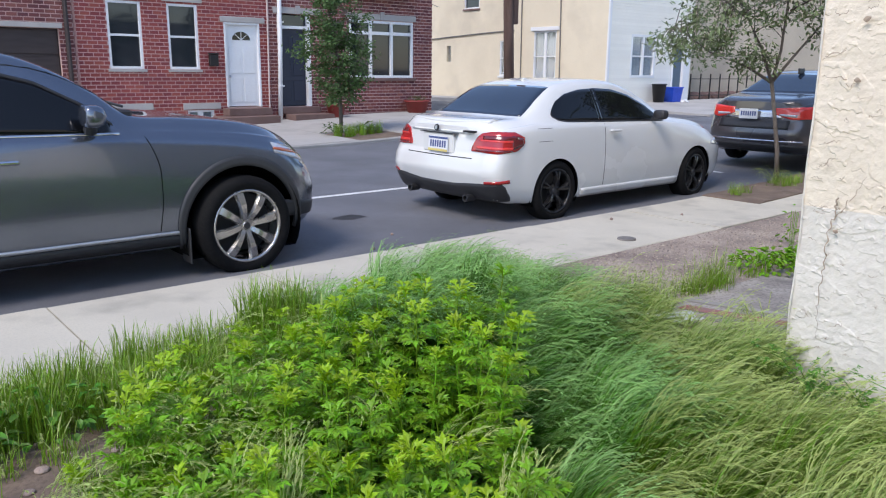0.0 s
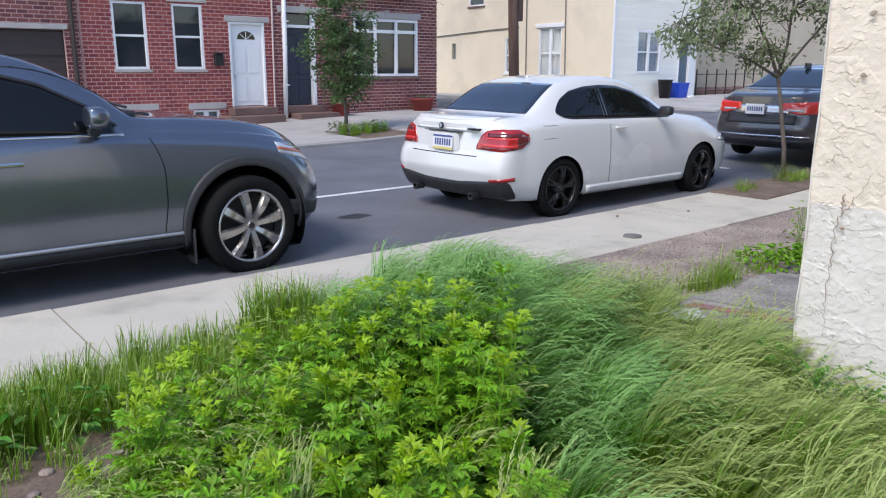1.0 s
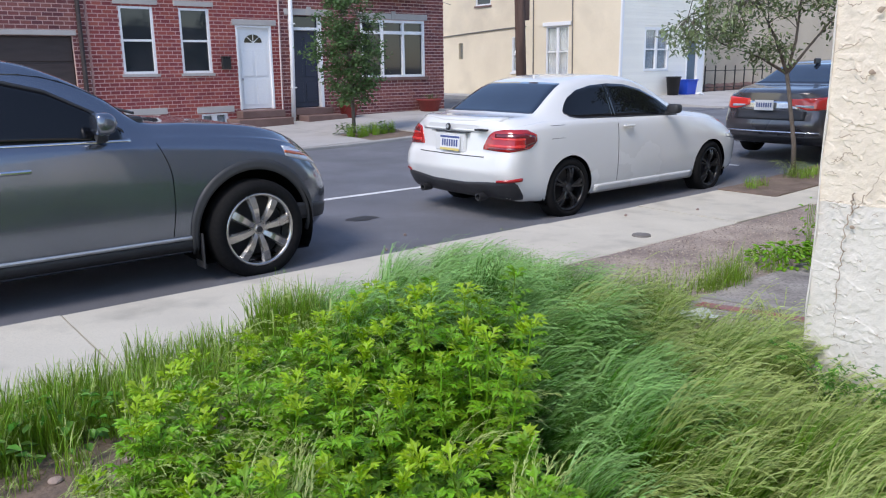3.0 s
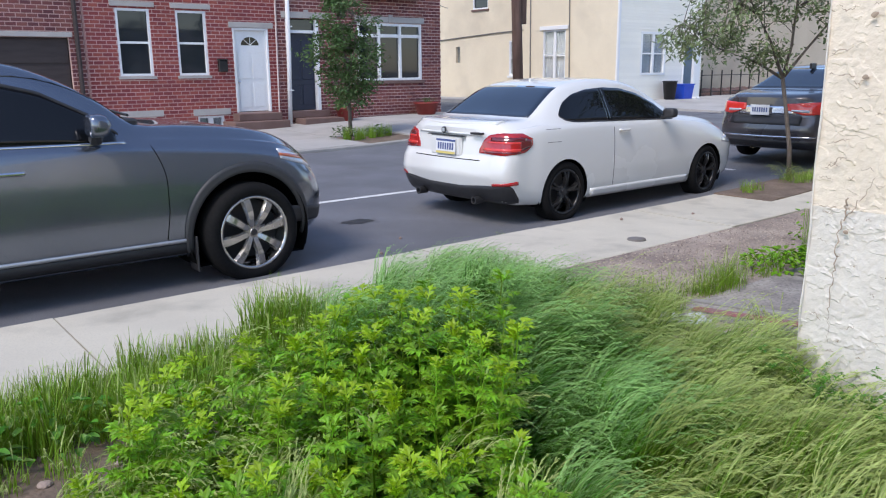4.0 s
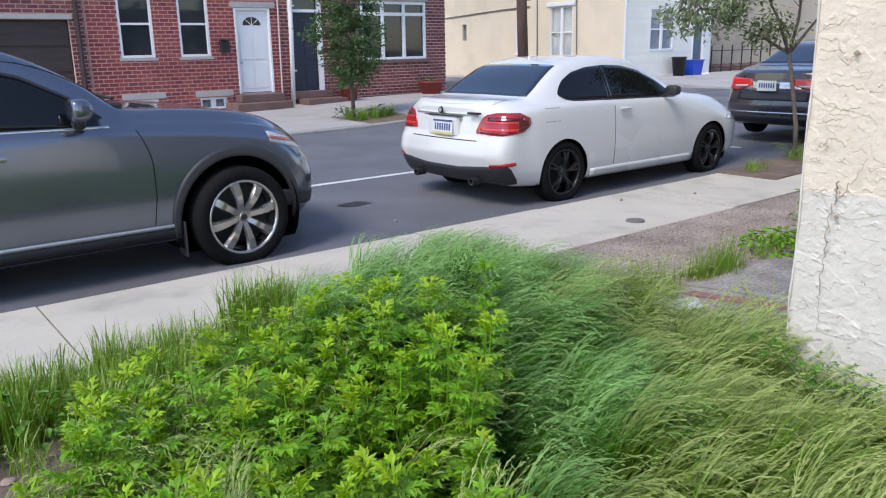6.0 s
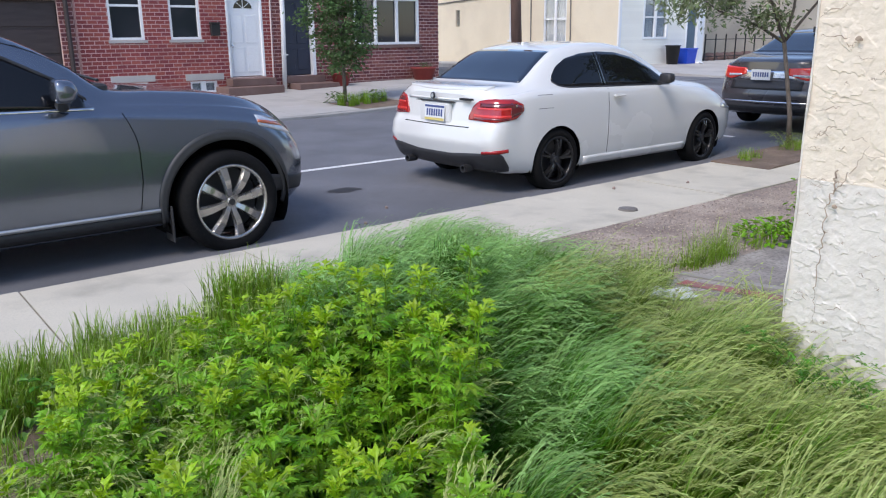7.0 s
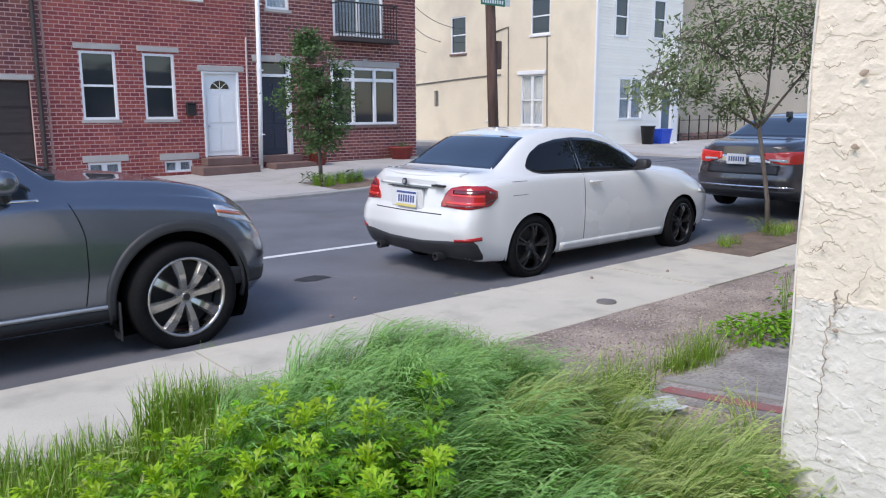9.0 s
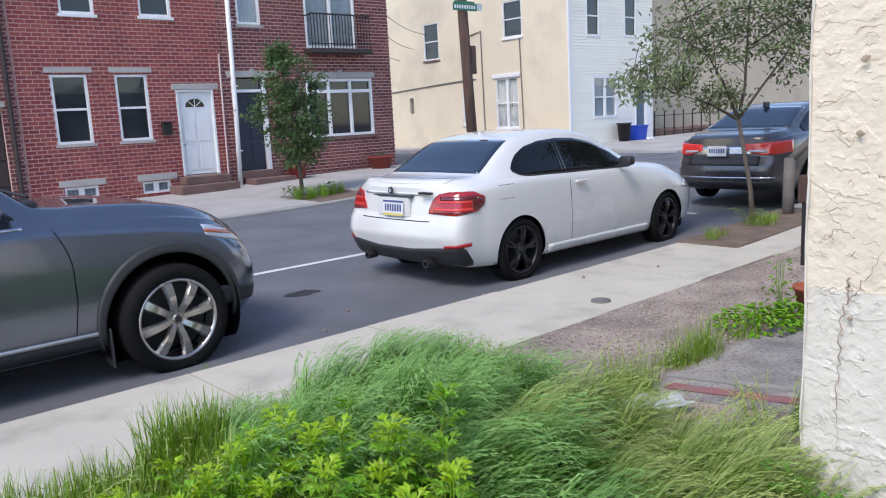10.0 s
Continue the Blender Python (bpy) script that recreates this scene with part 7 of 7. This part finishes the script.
broad_weed("broadleaf_weed", "dark green broadleaf weed among the grass", (-6.25, -2.0, 0.02), 80, 0.24, 0.22, 0.042, 8, LEAF_UNDER)
SMALL_LEAF = [leaf_mesh(0.05, 0.8, 2, LEAF_UNDER, k + 30) for k in range(2)]


def wall_weed(at, stems, seed):
    """Thin arching stems with small leaves along them."""
    rr = random.Random(seed)
    t = thing("wall_weed", "dark straggling weed at the foot of the stucco wall", "weed", at, group="weeds along the wall")
    for k in range(stems):
        a, L = rr.uniform(-2.6, -0.9), rr.uniform(.5, .72)
        out = Vector((math.sin(a) * 0.5 - 0.1, -math.cos(a) * 0.5, 0))
        pts = [Vector((0, 0, -0.02)) + out * (L * u * u * 0.8) + Vector((0, 0, L * (u - 0.28 * u ** 3))) for u in (0, .25, .5, .75, 1)]
        part("stem", tube(bmesh.new(), pts, [.0022, .002, .0018, .0015, .001], 5), LEAF_UNDER, t)
        for q in range(9):
            u = 0.3 + 0.7 * q / 8
            p = out * (L * u * u * 0.8) + Vector((0, 0, L * (u - 0.28 * u ** 3) - 0.02))
            shared("leaf", rr.choice(SMALL_LEAF), t, Matrix.Translation(p) @ Matrix.Rotation(q * 2.2 + rr.uniform(-.5, .5), 4, "Z") @ Matrix.Rotation(radians(rr.uniform(-40, 30)), 4, "Y"))
    SWAYING.append((t, pose(*at), 0.5))


for k, (x, y) in enumerate(((-3.60, -3.98), (-3.60, -4.10), (-3.62, -4.22), (-3.60, -4.36))):
    wall_weed((x, y, lot_z(x, y)), 4, 40 + k)
broad_weed("far_shrub", "low green shrub under the far street tree", (2.55, 9.45, far_z(2.5, 9.4)), 60, 0.28, 0.34, 0.08, 9, LEAF_TREE)
broad_weed("far_shrub", "low green shrub under the far street tree", (3.5, 9.55, far_z(3.5, 9.5)), 50, 0.35, 0.22, 0.08, 10, LEAF_TREE)

# stones and litter
for k, (x, y, r) in enumerate(((-5.98, -2.24, 0.028), (-5.85, -2.18, 0.02), (-5.80, -2.36, 0.03), (-6.05, -2.38, 0.022), (-5.72, -2.26, 0.016))):
    bm = bmesh.new()
    bmesh.ops.create_icosphere(bm, subdivisions=2, radius=r)
    for v in bm.verts:
        v.co *= 1 + 0.3 * noise.noise(v.co * 12 + Vector((k * 3, 0, 0)))
        v.co.z *= 0.45
    s = part("stone", bm, STONE)
    s.matrix_basis = pose(x, y, lot_z(x, y) + r * 0.1, 0, 0, k * 70)
    tagged(s, "flat pinkish stone half sunk in the soil", "stone", "stones")
bm = sheet(steps(-0.17, 0.17, 8), steps(-0.10, 0.10, 6), lambda x, y: 0.02 + 0.035 * noise.noise((x * 14, y * 14, 2)) + 0.02)
lit = part("paper_litter", bm, PAPER)
lit.matrix_basis = pose(-2.62, -2.66, 0.012, 0, 0, -25)
tagged(lit, "crumpled white printed paper litter on the apron", "litter")
for k, (x, y) in enumerate(((-0.9, 0.35), (-2.1, 0.9), (-2.6, 0.5), (0.6, -0.6), (-0.2, -0.3))):
    bm = bmesh.new()
    bmesh.ops.create_icosphere(bm, subdivisions=1, radius=0.018)
    s = part("pebble", bm, STONE)
    s.matrix_basis = pose(x, y, (road_z(x, y) if y > 0 else rise(x)) + 0.008)
    tagged(s, "small loose pebble on the ground", "pebble", "pebbles")
pot = thing("plant_pot", "small terracotta pot by the wall", "plant pot", (-0.22, -2.42, 0.0))
part("pot", lathe_z(bmesh.new(), [(0, 0.002), (0.075, 0), (0.105, 0.17), (0.118, 0.17), (0.118, 0.205), (0.10, 0.205), (0.095, 0.16), (0, 0.15)]), TERRACOTTA, pot, smooth=True)
# rail beside the cellar way
rail = thing("hand_rail", "grey posts with a sloping pipe rail", "hand rail", (4.15, -0.28, rise(4.15)))
part("post", tube(bmesh.new(), [off(0, -0.05), off(0, 0.35), off(0.01, 0.74)], [0.075, 0.072, 0.07], 12), POSTGREY, rail, smooth=True)
part("pipe", tube(bmesh.new(), [off(0.0, 0.70), off(0.22, 0.95, -.1), off(0.5, 1.32, -.25)], 0.05, 10), POSTGREY, rail, smooth=True)
part("pipe", tube(bmesh.new(), [off(0.5, 1.32, -.25), off(1.4, 1.32, -.7)], 0.05, 10), POSTGREY, rail, smooth=True)
part("end_post", tube(bmesh.new(), [off(1.4, -0.1, -.7), off(1.4, 1.34, -.7)], 0.05, 10), POSTGREY, rail, smooth=True)
gate = thing("iron_post", "rusty iron fence post with a small box", "fence post", (1.43, -1.66, rise(1.43)))
part("post", bx(-0.018, -0.018, -0.05, 0.018, 0.018, 0.78), IRON, gate)
part("box", bx(-0.05, -0.05, 0.60, 0.05, 0.05, 0.86, bevel=0.012), RUST, gate)
part("chain", tube(bmesh.new(), [off(0.02, 0.6), off(0.15, 0.4), off(0.3, 0.33), off(0.5, 0.36)], 0.012, 6), RUST, gate)
part("rail", tube(bmesh.new(), [off(0.0, 0.8), off(0.9, 0.82)], 0.016, 6), IRON, gate)

# ---- bricks ----
for front, rows, m in BRICK_JOBS:
    full = {}
    singles = [r for r in rows if m is BRICK and 1.2 < (r[0] + r[1]) / 2 < 3.1 and 0.5 < r[2] < 3.2][:300] if m is BRICK else []
    if m is BRICK_DARK and front.parent is houseB:
        singles = [r for r in rows if 3.3 < (r[0] + r[1]) / 2 < 5.6 and 2.9 < r[2] < 4.0][:300]
    chosen = set(singles)
    for a, b, c, d in singles:
        key = (round(b - a, 3), round(d - c, 4))
        if key not in full:
            full[key] = brick_mesh(*key)
            full[key].materials.append(m)
        shared("brick", full[key], front, Matrix.Translation(((a + b) / 2, FY - 0.0015 + 0.002 * random.random(), (c + d) / 2)))
    verts, faces = [], []
    for r in rows:
        if r in chosen or r[2] > 6.2:
            continue
        a, b, c, d = r
        y = FY + random.uniform(-0.002, 0.001)
        n = len(verts)
        verts += [(a + .003, y, c + .003), (b - .003, y, c + .003), (b - .003, y, d - .003), (a + .003, y, d - .003), (a, FY + 0.02, c), (b, FY + 0.02, c), (b, FY + 0.02, d), (a, FY + 0.02, d)]
        faces += [(n, n + 1, n + 2, n + 3), (n + 4, n + 5, n + 1, n), (n + 5, n + 6, n + 2, n + 1), (n + 6, n + 7, n + 3, n + 2), (n + 7, n + 4, n, n + 3)]
    me = bpy.data.meshes.new("brickwork")
    me.from_pydata(verts, [], faces)
    me.materials.append(m)
    bw = new("brickwork", me)
    bw.parent = front
    bw["kind"] = "stuff"


# ---- what the wind moves ----
def motions():
    rows_t = [0.4 * k for k in range(26)]
    for k, (ob, m, stiff) in enumerate(SWAYING):
        x, y = m.translation.x, m.translation.y
        rr = random.Random(k)
        ph, sp = rr.uniform(0, 1.2), rr.uniform(0.85, 1.15)
        rows = []
        for t in rows_t:
            gust = math.sin(2.1 * t * sp - 1.6 * (x * 0.77 - y * 0.64) + ph) * 0.6 + math.sin(4.7 * t * sp - 2.6 * x + ph * 2) * 0.4
            a = stiff * (4.2 * gust + 1.5)
            tilt = Matrix.Rotation(radians(a), 4, Vector((0.64, 0.77, 0)))
            rows.append((t, Matrix.Translation(m.translation) @ tilt @ m.to_3x3().to_4x4()))
        walk(ob, rows)
    for k, (cr, amp) in enumerate(((crown_a, 0.9), (crown_b, 0.8), (crown_c, 0.7))):
        walk(cr, [(t, pose(0, 0, 0, amp * math.sin(1.9 * t + k), amp * math.sin(2.6 * t + 2 * k), 0)) for t in rows_t])


motions()
